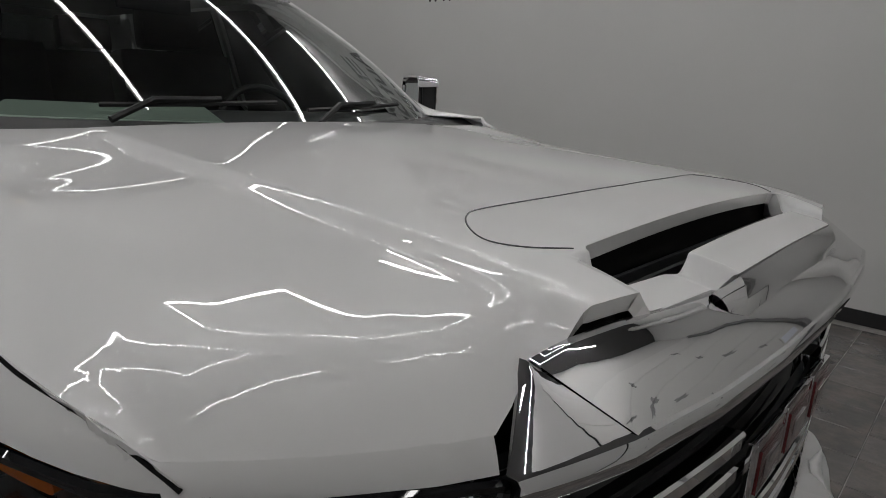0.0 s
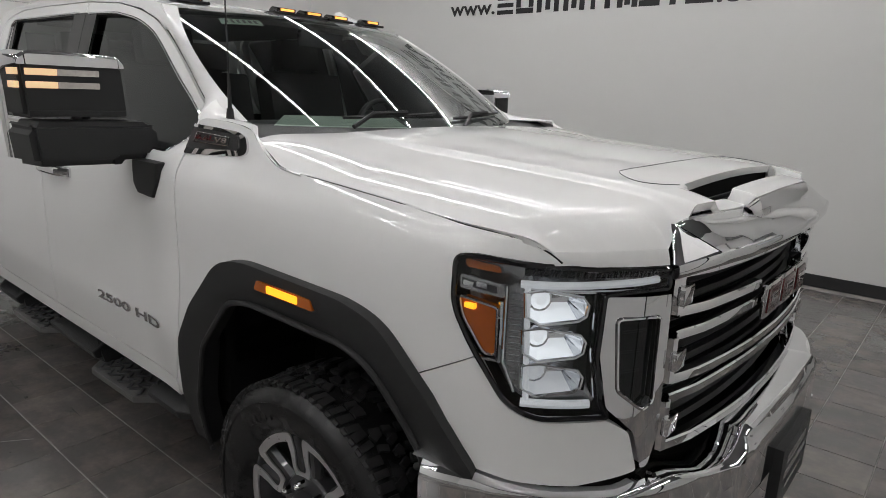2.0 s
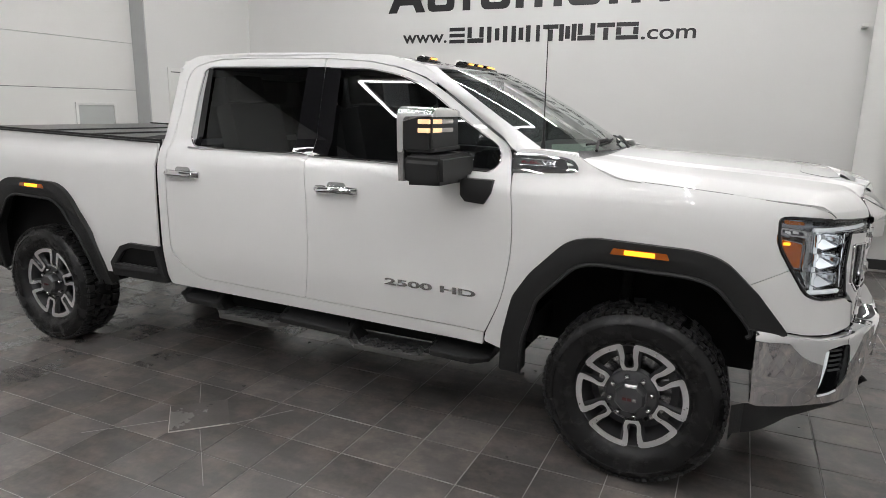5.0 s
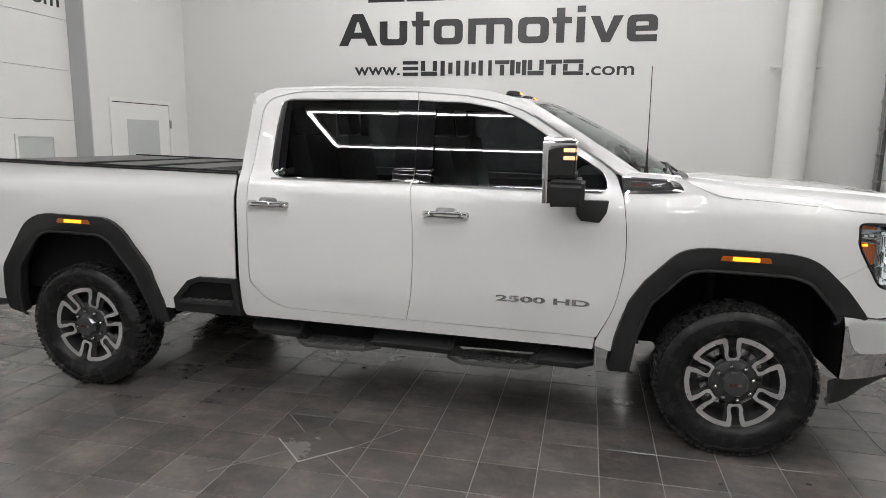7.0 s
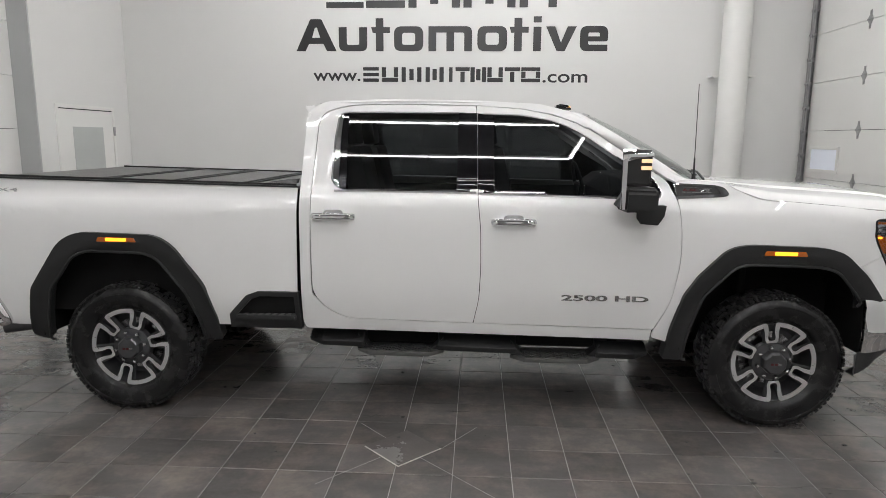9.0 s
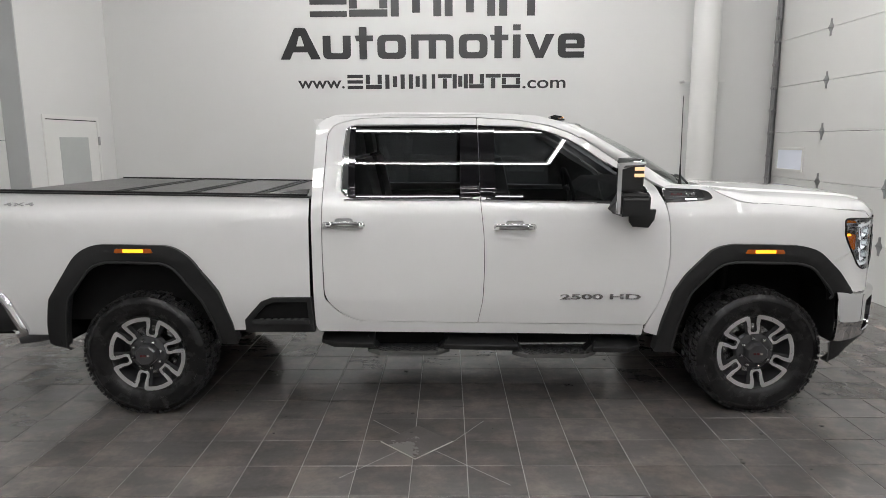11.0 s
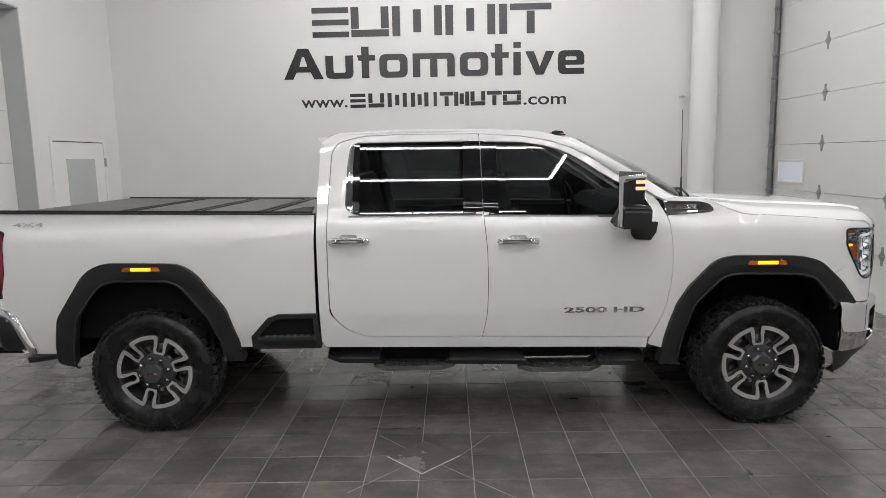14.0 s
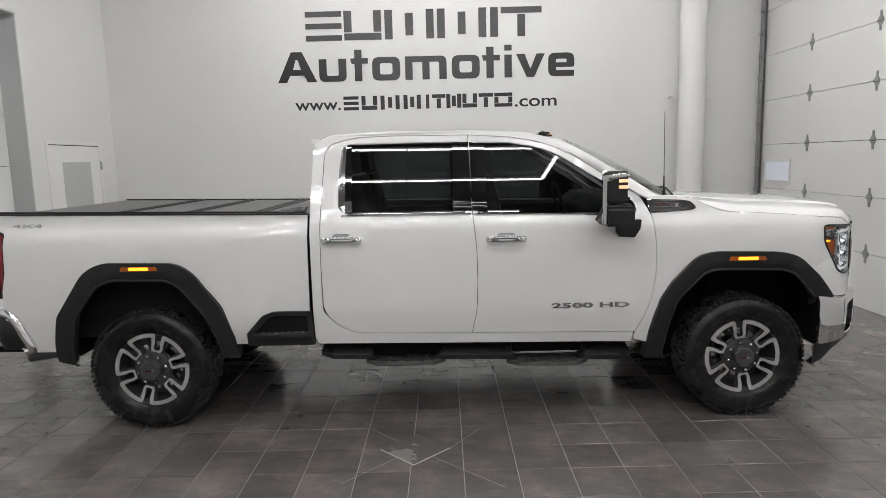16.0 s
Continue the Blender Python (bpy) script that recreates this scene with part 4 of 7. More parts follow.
# white corner between hood, fender and windshield pillar
for s in (1, -1):
    fb = body(s)
    outer = spline([(-0.635, 0, 1.50), (-0.60, 0, 1.511), (-0.54, 0, 1.511), (-0.42, 0, 1.502), (-0.335, 0, 1.488), (-0.255, 0, 1.446), (-0.15, 0, 1.402), (-0.04, 0, 1.394)], 6)
    inner = spline([(-0.66, 0.770, 0), (-0.60, 0.758, 0), (-0.535, 0.745, 0), (-0.42, 0.783, 0), (-0.325, 0.838, 0), (-0.28, 0.862, 0), (-0.15, 0.896, 0), (-0.04, 0.904, 0)], 6)
    bm = bmesh.new()
    prev = None
    for o, q in zip(outer, inner):
        a = Vector(fb(AX(o.x), o.z))
        zi = hood_z(q.x, q.y) - 0.002 if q.x > -0.33 else 1.500 + max(0.0, -0.535 - q.x) * 0.55
        b = Vector((q.x, YC - s * q.y, zi - 0.001))
        m = a.lerp(b, 0.5) + Vector((0, -s * 0.006, 0.008))
        cur = [bm.verts.new(p) for p in (a, a.lerp(m, 0.5) + Vector((0, 0, 0.003)), m, m.lerp(b, 0.5) + Vector((0, 0, 0.003)), b)]
        if prev:
            for i in range(4):
                bm.faces.new((prev[i], prev[i + 1], cur[i + 1], cur[i]))
        prev = cur
    bmesh.ops.recalc_face_normals(bm, faces=bm.faces[:])
    part("cowl_corner", bm, PAINT, truck, "white painted corner at the foot of the windshield", angle=60)
# rolled side edge of the hood down to the fender seam
for s in (1, -1):
    fb = body(s, -0.001)
    bm = bmesh.new()
    prev = None
    seam_pts = []
    for x in np.linspace(-0.06, 0.645, 30):
        x = float(x)
        uh = lerp(x, [(-0.05, 0.901), (0.30, 0.902), (0.50, 0.899), (0.60, 0.894), (0.645, 0.886)])
        a = Vector(fb(AX(x), lerp(x, SEAM_F) + 0.004))
        b = Vector((x, YC - s * uh, hood_z(x, uh)))
        m = a.lerp(b, 0.5) + Vector((0, -s * 0.003, 0.003))
        cur = [bm.verts.new(a + Vector((0, s * 0.01, -0.02))), bm.verts.new(a), bm.verts.new(m), bm.verts.new(b)]
        seam_pts.append(a + Vector((0, -s * 0.001, -0.0045)))
        if prev:
            for i in range(3):
                bm.faces.new((prev[i], prev[i + 1], cur[i + 1], cur[i]))
        prev = cur
    bmesh.ops.recalc_face_normals(bm, faces=bm.faces[:])
    part("hood_edge", bm, PAINT, hood, "white rolled side edge of the hood", angle=60)
    seam_pts += [Vector(fb(AX(x), lerp(x, SEAM_F) - 0.001)) for x in (0.672, 0.690, 0.702, 0.708)]
    # a thin black tube draws the line between hood and fender
    part("seam_line", tube(seam_pts, 0.0022, 6), DARK, hood, "thin black line along the hood seam")
# scoop: dark box with louvres
bm = bmesh.new()
add_box(bm, (0.74, YC - 0.45, 1.30), (0.87, YC + 0.45, 1.325))
add_box(bm, (0.735, YC - 0.45, 1.30), (0.745, YC + 0.45, 1.408))
part("scoop_tray", bm, DARK, hood, "black inside of the air scoop", smooth=False)
for k in range(4):
    x = 0.772 + k * 0.019
    part("scoop_slat", box((x, YC - 0.37, 1.335), (x + 0.007, YC + 0.37, 1.372 - 0.006 * k), 0.001), BLACKP, hood, "black louvre slat", smooth=False)
# thin seam lines of the scoop insert across the hood
for sgn in (1, -1):
    line = [Vector(hood_fn(x, sgn * u)) + Vector((0, 0, 0.0005)) for x, u in [(tt.x, tt.y) for tt in spline([(0.628, 0.0, 0), (0.620, 0.20, 0), (0.604, 0.36, 0), (0.610, 0.405, 0), (0.645, 0.446, 0), (0.690, 0.468, 0), (0.73, 0.448, 0), (0.764, 0.40, 0)], 6)]]
    part("insert_seam", tube(line, 0.0012, 5), GREYP, hood, "fine dark seam of the scoop insert", smooth=False)

# chrome nose below the hood
N_XT = [(0, 0.890), (0.15, 0.887), (0.268, 0.881), (0.38, 0.866), (0.455, 0.852), (0.53, 0.841), (0.586, 0.831), (0.66, 0.82)]
N_ZT = smooth_table([(0, 1.370), (0.30, 1.370), (0.46, 1.372), (0.53, 1.370), (0.56, 1.366), (0.60, 1.356), (0.66, 1.34)], 300, 60)
N_XB = smooth_table([(0, 0.958), (0.2, 0.954), (0.40, 0.942), (0.55, 0.922), (0.60, 0.897), (0.651, 0.865), (0.70, 0.83)], 200, 2)
N_ZB = [(0, 1.279), (0.3, 1.279), (0.55, 1.283), (0.60, 1.273), (0.651, 1.260)]
UT, UB, US = 0.584, 0.548, 0.650               # half widths of the front facet, above and below, and of the whole nose


def nose_top(u):
    x = lerp(abs(u), N_XT)
    return Vector((x + 0.001, YC - u, float(np.interp(abs(u), *N_ZT))))


def nose_low(u):
    return Vector((float(np.interp(abs(u), *N_XB)) + 0.004, YC - u, lerp(abs(u), N_ZB) + 0.026))


nose = new("nose_trim")
nose.parent = truck
nose["label"] = "mirror chrome nose above the grille"
bm = bmesh.new()
prev = None
half_v = [0, 0.12, 0.24, 0.36, 0.46, 0.54, 0.62, 0.67, 0.692, 0.712, 0.734, 0.757, 0.779, 0.82, 0.87, 0.91, 0.95, 1.0]
for v in [-q for q in reversed(half_v[1:])] + half_v:
    a, b = nose_top(UT * v), nose_low(UB * v)
    k = 1 - abs(v) ** 8
    bul = Vector((0.62, 0, 0.78)) * 0.008 * k
    cur = [bm.verts.new(a + Vector((-0.012, 0, -0.012)))] + [bm.verts.new(a.lerp(b, t) + bul * (4 * t * (1 - t)) ** 0.8) for t in np.linspace(0, 1, 12)]
    if prev:
        for n in range(len(cur) - 1):
            bm.faces.new((prev[n], prev[n + 1], cur[n + 1], cur[n]))
    prev = cur
bmesh.ops.recalc_face_normals(bm, faces=bm.faces[:])
part("front_facet", bm, CHROME, nose, angle=75)
bm = bmesh.new()
prev = None
for u in (-0.282, -0.250, -0.15, -0.05, 0.05, 0.15, 0.250, 0.282):
    end = abs(u) > 0.26
    a = Vector((0.888, YC - u, 1.372)) if end else Vector((0.907, YC - u, hood_z(0.904, u) - 0.003))
    b = Vector((0.910, YC - u * 0.99, 1.350)) if end else Vector((0.922, YC - u, 1.345))
    cur = [bm.verts.new(a + Vector((-0.014, 0, -0.012))), bm.verts.new(a)] + [bm.verts.new(a.lerp(b, t) + Vector((0.6, 0, 0.8)) * 0.005 * 4 * t * (1 - t)) for t in (0.2, 0.4, 0.6, 0.8)] + [bm.verts.new(b), bm.verts.new(b + Vector((-0.02, 0, -0.02)))]
    if prev:
        for n in range(len(cur) - 1):
            bm.faces.new((prev[n], prev[n + 1], cur[n + 1], cur[n]))
    prev = cur
bmesh.ops.recalc_face_normals(bm, faces=bm.faces[:])
part("brow", bm, CHROME, nose, "raised chrome brow below the hood's middle", angle=25)
for s in (1, -1):
    bm = bmesh.new()
    prev = None
    for t in np.linspace(0, 1, 9):
        a = nose_top(s * UT).lerp(nose_low(s * UB), t) + Vector((-0.001, 0, -0.001))
        b = nose_top(s * 0.587).lerp(nose_low(s * US), t)
        cur = [bm.verts.new(a.lerp(b, w) + Vector((0.004, -s * 0.003, 0)) * (4 * w * (1 - w))) for w in np.linspace(0, 1, 6)] + [bm.verts.new(b + Vector((-0.008, 0, 0)))]
        if prev:
            for n in range(len(cur) - 1):
                bm.faces.new((prev[n], prev[n + 1], cur[n + 1], cur[n]))
        prev = cur
    bmesh.ops.recalc_face_normals(bm, faces=bm.faces[:])
    part("side_facet", bm, CHROME, nose, angle=60)
bm = bmesh.new()
prev = None
for u in np.linspace(-US, US, 70):
    b = nose_low(float(u))
    cur = [bm.verts.new(b + Vector(q)) for q in ((-0.004, 0, 0.002), (0.004, 0, 0.0), (0.007, 0, -0.005), (0.007, 0, -0.022), (0.002, 0, -0.030), (-0.05, 0, -0.032))]
    if prev:
        for n in range(5):
            bm.faces.new((prev[n], prev[n + 1], cur[n + 1], cur[n]))
    prev = cur
bmesh.ops.recalc_face_normals(bm, faces=bm.faces[:])
part("lower_lip", bm, CHROME, nose, angle=40)

# roof
R_EDGE = smooth_table([(-2.95, 1.93), (-2.87, 1.955), (-2.78, 1.972), (-2.4, 1.988), (-1.84, 1.984), (-1.55, 1.972), (-1.40, 1.953), (-1.25, 1.923), (-1.10, 1.900), (-1.0, 1.882), (-0.9, 1.86)], 300, 6)


def roof_fn(x, u):
    k = 1 - (abs(u) / 0.69) ** 2.4
    return (x, YC - u, float(np.interp(x, *R_EDGE)) + 0.013 * k * sstep(-2.92, -2.70, x) - 0.010 * sstep(-0.035, 0.0, abs(u) - lerp(x, [(-2.8, 0.684), (-2.5, 0.678), (-1.83, 0.658), (-1.25, 0.622), (-1.0, 0.60)])))


r_half = [(-1.031, 0.0), (-1.056, 0.25), (-1.105, 0.45), (-1.160, 0.575), (-1.25, 0.622), (-1.4, 0.634), (-1.6, 0.645), (-1.83, 0.658), (-2.2, 0.670), (-2.5, 0.678), (-2.80, 0.684), (-2.88, 0.65), (-2.895, 0.5)]
roof_ol = r_half + [(-2.895, 0.0)] + [(x, -u) for x, u in reversed(r_half[1:])]
roof = panel("roof", roof_ol, roof_fn, (0, 0, 1), PAINT, truck, step=(0.05, 0.06), label="white cab roof with five amber marker lamps")

bm = prism([(-2.84, YC - 0.655, 1.954), (-2.922, YC - 0.655, 1.948), (-2.930, YC - 0.655, 1.936), (-2.905, YC - 0.655, 1.895), (-2.86, YC - 0.655, 1.86)], (0, 1.31, 0), 0.008)
part("roof_visor", bm, PAINT, roof, "white lip along the rear of the roof")

# windshield
def shield(u, t):
    """The windshield: u from -1 to 1 across, t from its foot to its top."""
    k = abs(u)
    ub = u * (0.738 + (0.617 - 0.738) * t + 0.045 * 4 * t * (1 - t))
    xb, zb = -0.280 - 0.250 * k ** 2.3, 1.490 + 0.008 * k ** 2
    xt, zt = -1.024 - 0.138 * k ** 2.0, 1.904 - 0.012 * k ** 2
    bow = 0.022 * 4 * t * (1 - t) * (1 - 0.8 * k * k)
    return (xb + (xt - xb) * t + bow * 0.4, YC - ub, zb + (zt - zb) * t + bow)


ws_ol = [(-1, 0), (-0.5, 0), (0, 0), (0.5, 0), (1, 0), (1, 0.5), (1, 1), (0.5, 1), (0, 1), (-0.5, 1), (-1, 1), (-1, 0.5)]
wsh = panel("windshield", ws_ol, shield, (1, 0, 1), GLASS_W, truck, step=(0.08, 0.08), lip=False, label="curved clear windshield that mirrors the ceiling lights")
wsh.visible_shadow = False
band = bmesh.new()
prev = None
for k in range(25):
    u = -1 + 2 * k / 24
    a, b = Vector(shield(u, 1.0)) - Vector((0, 0, 0.003)), Vector(shield(u, 0.955)) - Vector((0, 0, 0.003))
    cur = (band.verts.new(a), band.verts.new(b))
    if prev:
        band.faces.new((prev[0], prev[1], cur[1], cur[0]))
    prev = cur
part("frit_band", band, GLOSSB, wsh, "black printed band along the glass edge", smooth=False)
# A-pillars between the glass and the doors
for s in (1, -1):
    door_line = [(-1.33, 1.905), (-1.22, 1.853), (-1.10, 1.782), (-0.96, 1.690), (-0.815, 1.592), (-0.70, 1.524), (-0.60, 1.480)]
    bm = bmesh.new()
    prev = None
    fb = body(s)
    N = 30
    dl = spline([(x, 0, z) for x, z in door_line], 6)
    for i in range(N + 1):
        t = i / N
        p = dl[min(len(dl) - 1, int(round(t * (len(dl) - 1))))]
        a = Vector(fb(AX(p.x + 0.004), p.z + 0.004))
        b = Vector(shield(s * 1.0, 1.02 - 1.02 * t)) + Vector((0.0, 0, 0.006))
        m1 = a.lerp(b, 0.35) + Vector((0.004, -s * 0.008, 0.006))
        m2 = a.lerp(b, 0.75) + Vector((0.003, -s * 0.003, 0.004))
        cur = [bm.verts.new(q) for q in (a + Vector((0, s * 0.02, -0.01)), a, m1, m2, b, b + Vector((0, s * 0.01, -0.02)))]
        if prev:
            for k in range(5):
                bm.faces.new((prev[k], prev[k + 1], cur[k + 1], cur[k]))
        prev = cur
    bmesh.ops.recalc_face_normals(bm, faces=bm.faces[:])
    part("windshield_pillar", bm, PAINT, truck, "white painted windshield pillar", angle=60)
# cowl and wipers
bm = bmesh.new()
prev = None
for k in range(31):
    u = -0.83 + 1.66 * k / 30
    hx = lerp(abs(u), [(0, -0.235), (0.30, -0.24), (0.50, -0.25), (0.65, -0.275), (0.78, -0.310), (0.83, -0.325)])
    g = Vector(shield(max(-1.0, min(1.0, u / 0.738)), 0.0))
    g = Vector((min(g.x + 0.6 * max(0.0, abs(u) - 0.738) * 2.0, hx - 0.012), YC - u, g.z - 0.004))
    h = Vector((hx + 0.02, YC - u, hood_z(hx + 0.005, abs(u)) - 0.016))
    cur = [bm.verts.new(q) for q in (h, h.lerp(g, 0.3) + Vector((0, 0, -0.004)), h.lerp(g, 0.7), g)]
    if prev:
        for i in range(3):
            bm.faces.new((prev[i], prev[i + 1], cur[i + 1], cur[i]))
    prev = cur
part("cowl", bm, BLACKP, truck, "black plastic cowl below the windshield")
for u0, u1 in ((0.62, 0.06), (-0.05, -0.66)):
    pts = [Vector(shield(u0 + (u1 - u0) * t, 0.045 + 0.035 * t)) + Vector((0.008, 0, 0.008)) for t in np.linspace(0, 1, 9)]
    w = part("wiper", tube(pts, 0.006, 6, up=(1, 0, 1)), BLACKP, truck, "black windshield wiper")
    q = Vector(shield(u0, 0.0)) + Vector((0.03, 0, 0.0))
    part("wiper_arm", tube([q, pts[2] + Vector((0.01, 0, 0.012)), pts[5] + Vector((0.0, 0, 0.01))], 0.008, 6), BLACKP, w)
# roof marker lamps: one raised cluster of three, and one on each side
lamps = [(-1.235, d, 0) for d in (0.08, -0.07, -0.232)] + [(-1.280, 0.510, 0), (-1.33, -0.535, 0)]
for x, u, _ in lamps:
    p = Vector(roof_fn(x, u))
    bm = prism([p + Vector(q) for q in ((-0.05, -0.065, -0.002), (0.045, -0.075, -0.004), (0.045, 0.075, -0.004), (-0.05, 0.065, -0.002))], (0, 0, 0.012), 0.003)
    l = part("marker_lamp", bm, GLOSSB, roof, "amber roof marker lamp, lit, on a black base")
    bm = bmesh.new()
    add_prism(bm, [p + Vector(q) for q in ((-0.045, -0.045, 0.010), (0.038, -0.055, 0.010), (0.030, -0.048, 0.026), (-0.02, -0.04, 0.034), (-0.045, -0.035, 0.026))], (0, 0.1, 0))
    part("lens", bm, GLASS_S, l, "smoked lens", smooth=False)
    part("bulb", box(p + Vector((0.034, -0.034, 0.012)), p + Vector((0.044, 0.034, 0.022)), 0.002), AMBER_LAMP, l, "glowing amber lamp")
bm = bmesh.new()
p = Vector(roof_fn(-1.47, -0.50))
add_prism(bm, [p + Vector(q) for q in ((0.11, 0, -0.008), (-0.08, 0, -0.008), (-0.085, 0, 0.052), (-0.045, 0, 0.054), (0.02, 0, 0.024))], (0, 0.02, 0))
for v in bm.verts:
    if v.co.z < p.z + 0.01:
        v.co.y += 0.018 * (1 if v.co.y > p.y + 0.01 else -1)
part("fin_antenna", bm, PAINT, roof, "white shark-fin antenna")

# ---------------------------------------------------------------- front lamps, fascia, grille, bumper
def fr_pts(pts, s):
    """Front outline points (kind, value, z[, radius]) to (arc, z): kind u is a half width, x a length."""
    def fwd(v):
        return v + 0.125 * (0.62 - v) if 0.48 < v < 0.62 else v
    return [((AU(v) if k == "u" else AX(fwd(v))), *r) for k, v, *r in pts]


LAMP = [("x", 0.497, 1.290, 0.02), ("x", 0.56, 1.292), ("u", 0.88, 1.288), ("u", 0.80, 1.284), ("u", 0.645, 1.276, 0.006), ("u", 0.650, 1.236, 0.006), ("u", 0.78, 1.232, 0.01),
        ("u", 0.785, 1.10), ("u", 0.770, 0.99, 0.01), ("u", 0.755, 0.960, 0.01), ("u", 0.86, 0.957, 0.03), ("x", 0.63, 0.985, 0.03), ("x", 0.545, 1.108, 0.03), ("x", 0.500, 1.185, 0.03)]
POST = [("u", 0.776, 1.228, 0.006), ("u", 0.640, 1.222, 0.006), ("u", 0.632, 0.90, 0.01), ("u", 0.655, 0.825, 0.02), ("u", 0.675, 0.822, 0.01), ("u", 0.705, 0.92, 0.01), ("u", 0.762, 0.984, 0.01), ("u", 0.780, 1.10)]
VENT = [("u", 0.757, 1.180, 0.012), ("u", 0.668, 1.178, 0.012), ("u", 0.664, 0.985, 0.01), ("u", 0.690, 0.968, 0.01), ("u", 0.745, 1.020, 0.012)]
FASC = [("x", 0.424, 0.998), ("x", 0.560, 1.078), ("x", 0.628, 0.975, 0.03), ("u", 0.86, 0.949, 0.03), ("u", 0.756, 0.951, 0.01), ("u", 0.712, 0.918, 0.01), ("u", 0.682, 0.818, 0.01), ("u", 0.80, 0.800), ("u", 0.88, 0.805), ("x", 0.56, 0.820, 0.01), ("x", 0.54, 0.85)]

for s in (1, -1):
    out = (0.75, -s * 0.65, 0)
    step = 0.03
    ol = rounded(fr_pts(LAMP, s), 0.008, 4)
    head = panel("headlight", ol, body(s, -0.075), out, LAMPB, truck, step=0.05, thick=0.001, label="multi-lens headlight with lit white light bar and amber turn lamp", lip=False)
    lens = panel("lens", ol, body(s, 0.002), out, GLASS_C, head, step=0.035, thick=0.02, label="clear outer lens", lip=False)
    lens.visible_shadow = False
    # black rim round the lamp
    fb = body(s, 0.001)
    part("rim", tube([Vector(fb(a, z)) for a, z in ol], 0.006, 6, closed=True, up=out), GLOSSB, head, "black lamp surround")
    fin = body(s, -0.03)
    fmid = body(s, -0.018)
    # white light bars: along the top, down the outer side, along the foot
    top = [fmid(AU(u), z) for u, z in zip(np.linspace(0.883, 0.665, 14), np.linspace(1.243, 1.252, 14))]
    part("light_bar", tube(top, 0.0085, 8, up=out), WHITE_LIT, head, "lit white light bar")
    side = [fmid(AX(x), z) for x, z in zip(np.linspace(0.655, 0.665, 10), np.linspace(1.240, 0.990, 10))]
    part("light_guide", tube(side, 0.007, 8, up=out), WHITE_LIT, head, "lit upright light guide")
    foot = [fmid(AU(u), z) for u, z in zip(np.linspace(0.876, 0.785, 8), np.linspace(0.984, 0.985, 8))]
    part("foot_bar", tube(foot, 0.010, 8, up=out), WHITE_LIT, head, "lit white light bar")
    part("upper_trim", tube([fin(AU(u), 1.268) for u in np.linspace(0.88, 0.655, 12)], 0.010, 6, up=out), GLOSSB, head, "ribbed black upper trim")
    part("upper_rail", tube([fmid(AU(u), 1.232) for u in np.linspace(0.88, 0.66, 12)], 0.004, 6, up=out), CHROME, head)
    for k in range(22):
        u = 0.872 - 0.0095 * k
        part("trim_rib", tube([body(s, -0.014)(AU(u), 1.262), body(s, -0.014)(AU(u - 0.004), 1.278)], 0.0016, 4, up=out), GREYP, head, smooth=False)
    # smoked upright panel with fine ribs between the turn lamp and the modules
    pn = [("x", 0.622, 1.236, 0.008), ("x", 0.650, 1.232, 0.006), ("x", 0.655, 1.00, 0.006), ("x", 0.640, 1.02, 0.01), ("x", 0.622, 1.07, 0.01)]
    ip = panel("inner_panel", rounded(fr_pts(pn, s), 0.006, 3), body(s, -0.026), out, LAMPB, head, step=0.04, thick=0.03, label="grey ribbed inner panel")
    for k in range(16):
        z = 1.220 - 0.0135 * k
        part("panel_rib", tube([body(s, -0.0255)(AX(x), z) for x in (0.626, 0.648)], 0.0014, 4, up=out), SATIN, ip, smooth=False)
    part("panel_edge", tube([body(s, -0.020)(AX(x), z) for x, z in ((0.617, 1.235), (0.617, 1.07), (0.642, 1.005))], 0.0035, 6, up=out), REFL, head)
    part("inner_guide", tube([body(s, -0.018)(AU(u), z) for u, z in ((0.788, 1.225), (0.788, 1.10), (0.776, 1.0))], 0.004, 6, up=out), REFL, head)
    # dark wall between the modules and the post
    pn = [("u", 0.808, 1.225), ("u", 0.785, 1.225), ("u", 0.785, 1.0), ("u", 0.808, 1.0)]
    panel("dark_wall", fr_pts(pn, s), body(s, -0.050), out, DARK, head, step=0.05, thick=0.002, lip=False)
    # three modules, each an open bright scoop with a small projector at its back
    for zc, lit in ((1.200, 1), (1.120, 1), (1.042, 0)):
        fo = body(s, -0.018)
        bk = body(s, -0.072)
        aa, ab = AU(0.876), AU(0.800)
        loop_f = [(aa + 0.004, zc + 0.026), (aa - 0.035, zc + 0.034), (ab + 0.012, zc + 0.022), (ab, zc + 0.006), (ab + 0.004, zc - 0.018), (ab + 0.02, zc - 0.028), (aa - 0.03, zc - 0.040), (aa, zc - 0.024)]
        loop_b = [(aa - 0.012, zc + 0.020), (aa - 0.035, zc + 0.022), (ab + 0.040, zc + 0.016), (ab + 0.030, zc + 0.006), (ab + 0.030, zc - 0.002), (ab + 0.034, zc - 0.006), (aa - 0.03, zc - 0.010), (aa - 0.012, zc - 0.004)]
        cut = 3
        mod = new("lens_module")
        mod.parent = head
        mod["label"] = "bright open lamp module"
        n = 8
        for nm, faces, mt in (("bowl", [0, 1, 2, 3, 4, 7], REFL), ("lit_floor", [5, 6], FLOOR_LIT if lit else WHITE_LIT)):
            bm = bmesh.new()
            for i in faces:
                k = (i + 1) % n
                q = [Vector(fo(*loop_f[i])), Vector(fo(*loop_f[k])), Vector(bk(*loop_b[k])), Vector(bk(*loop_b[i]))]
                bm.faces.new([bm.verts.new(p) for p in q])
            if nm == "bowl":
                bm.faces.new([bm.verts.new(bk(*p)) for p in loop_b])
            part(nm, bm, mt, mod, smooth=False)
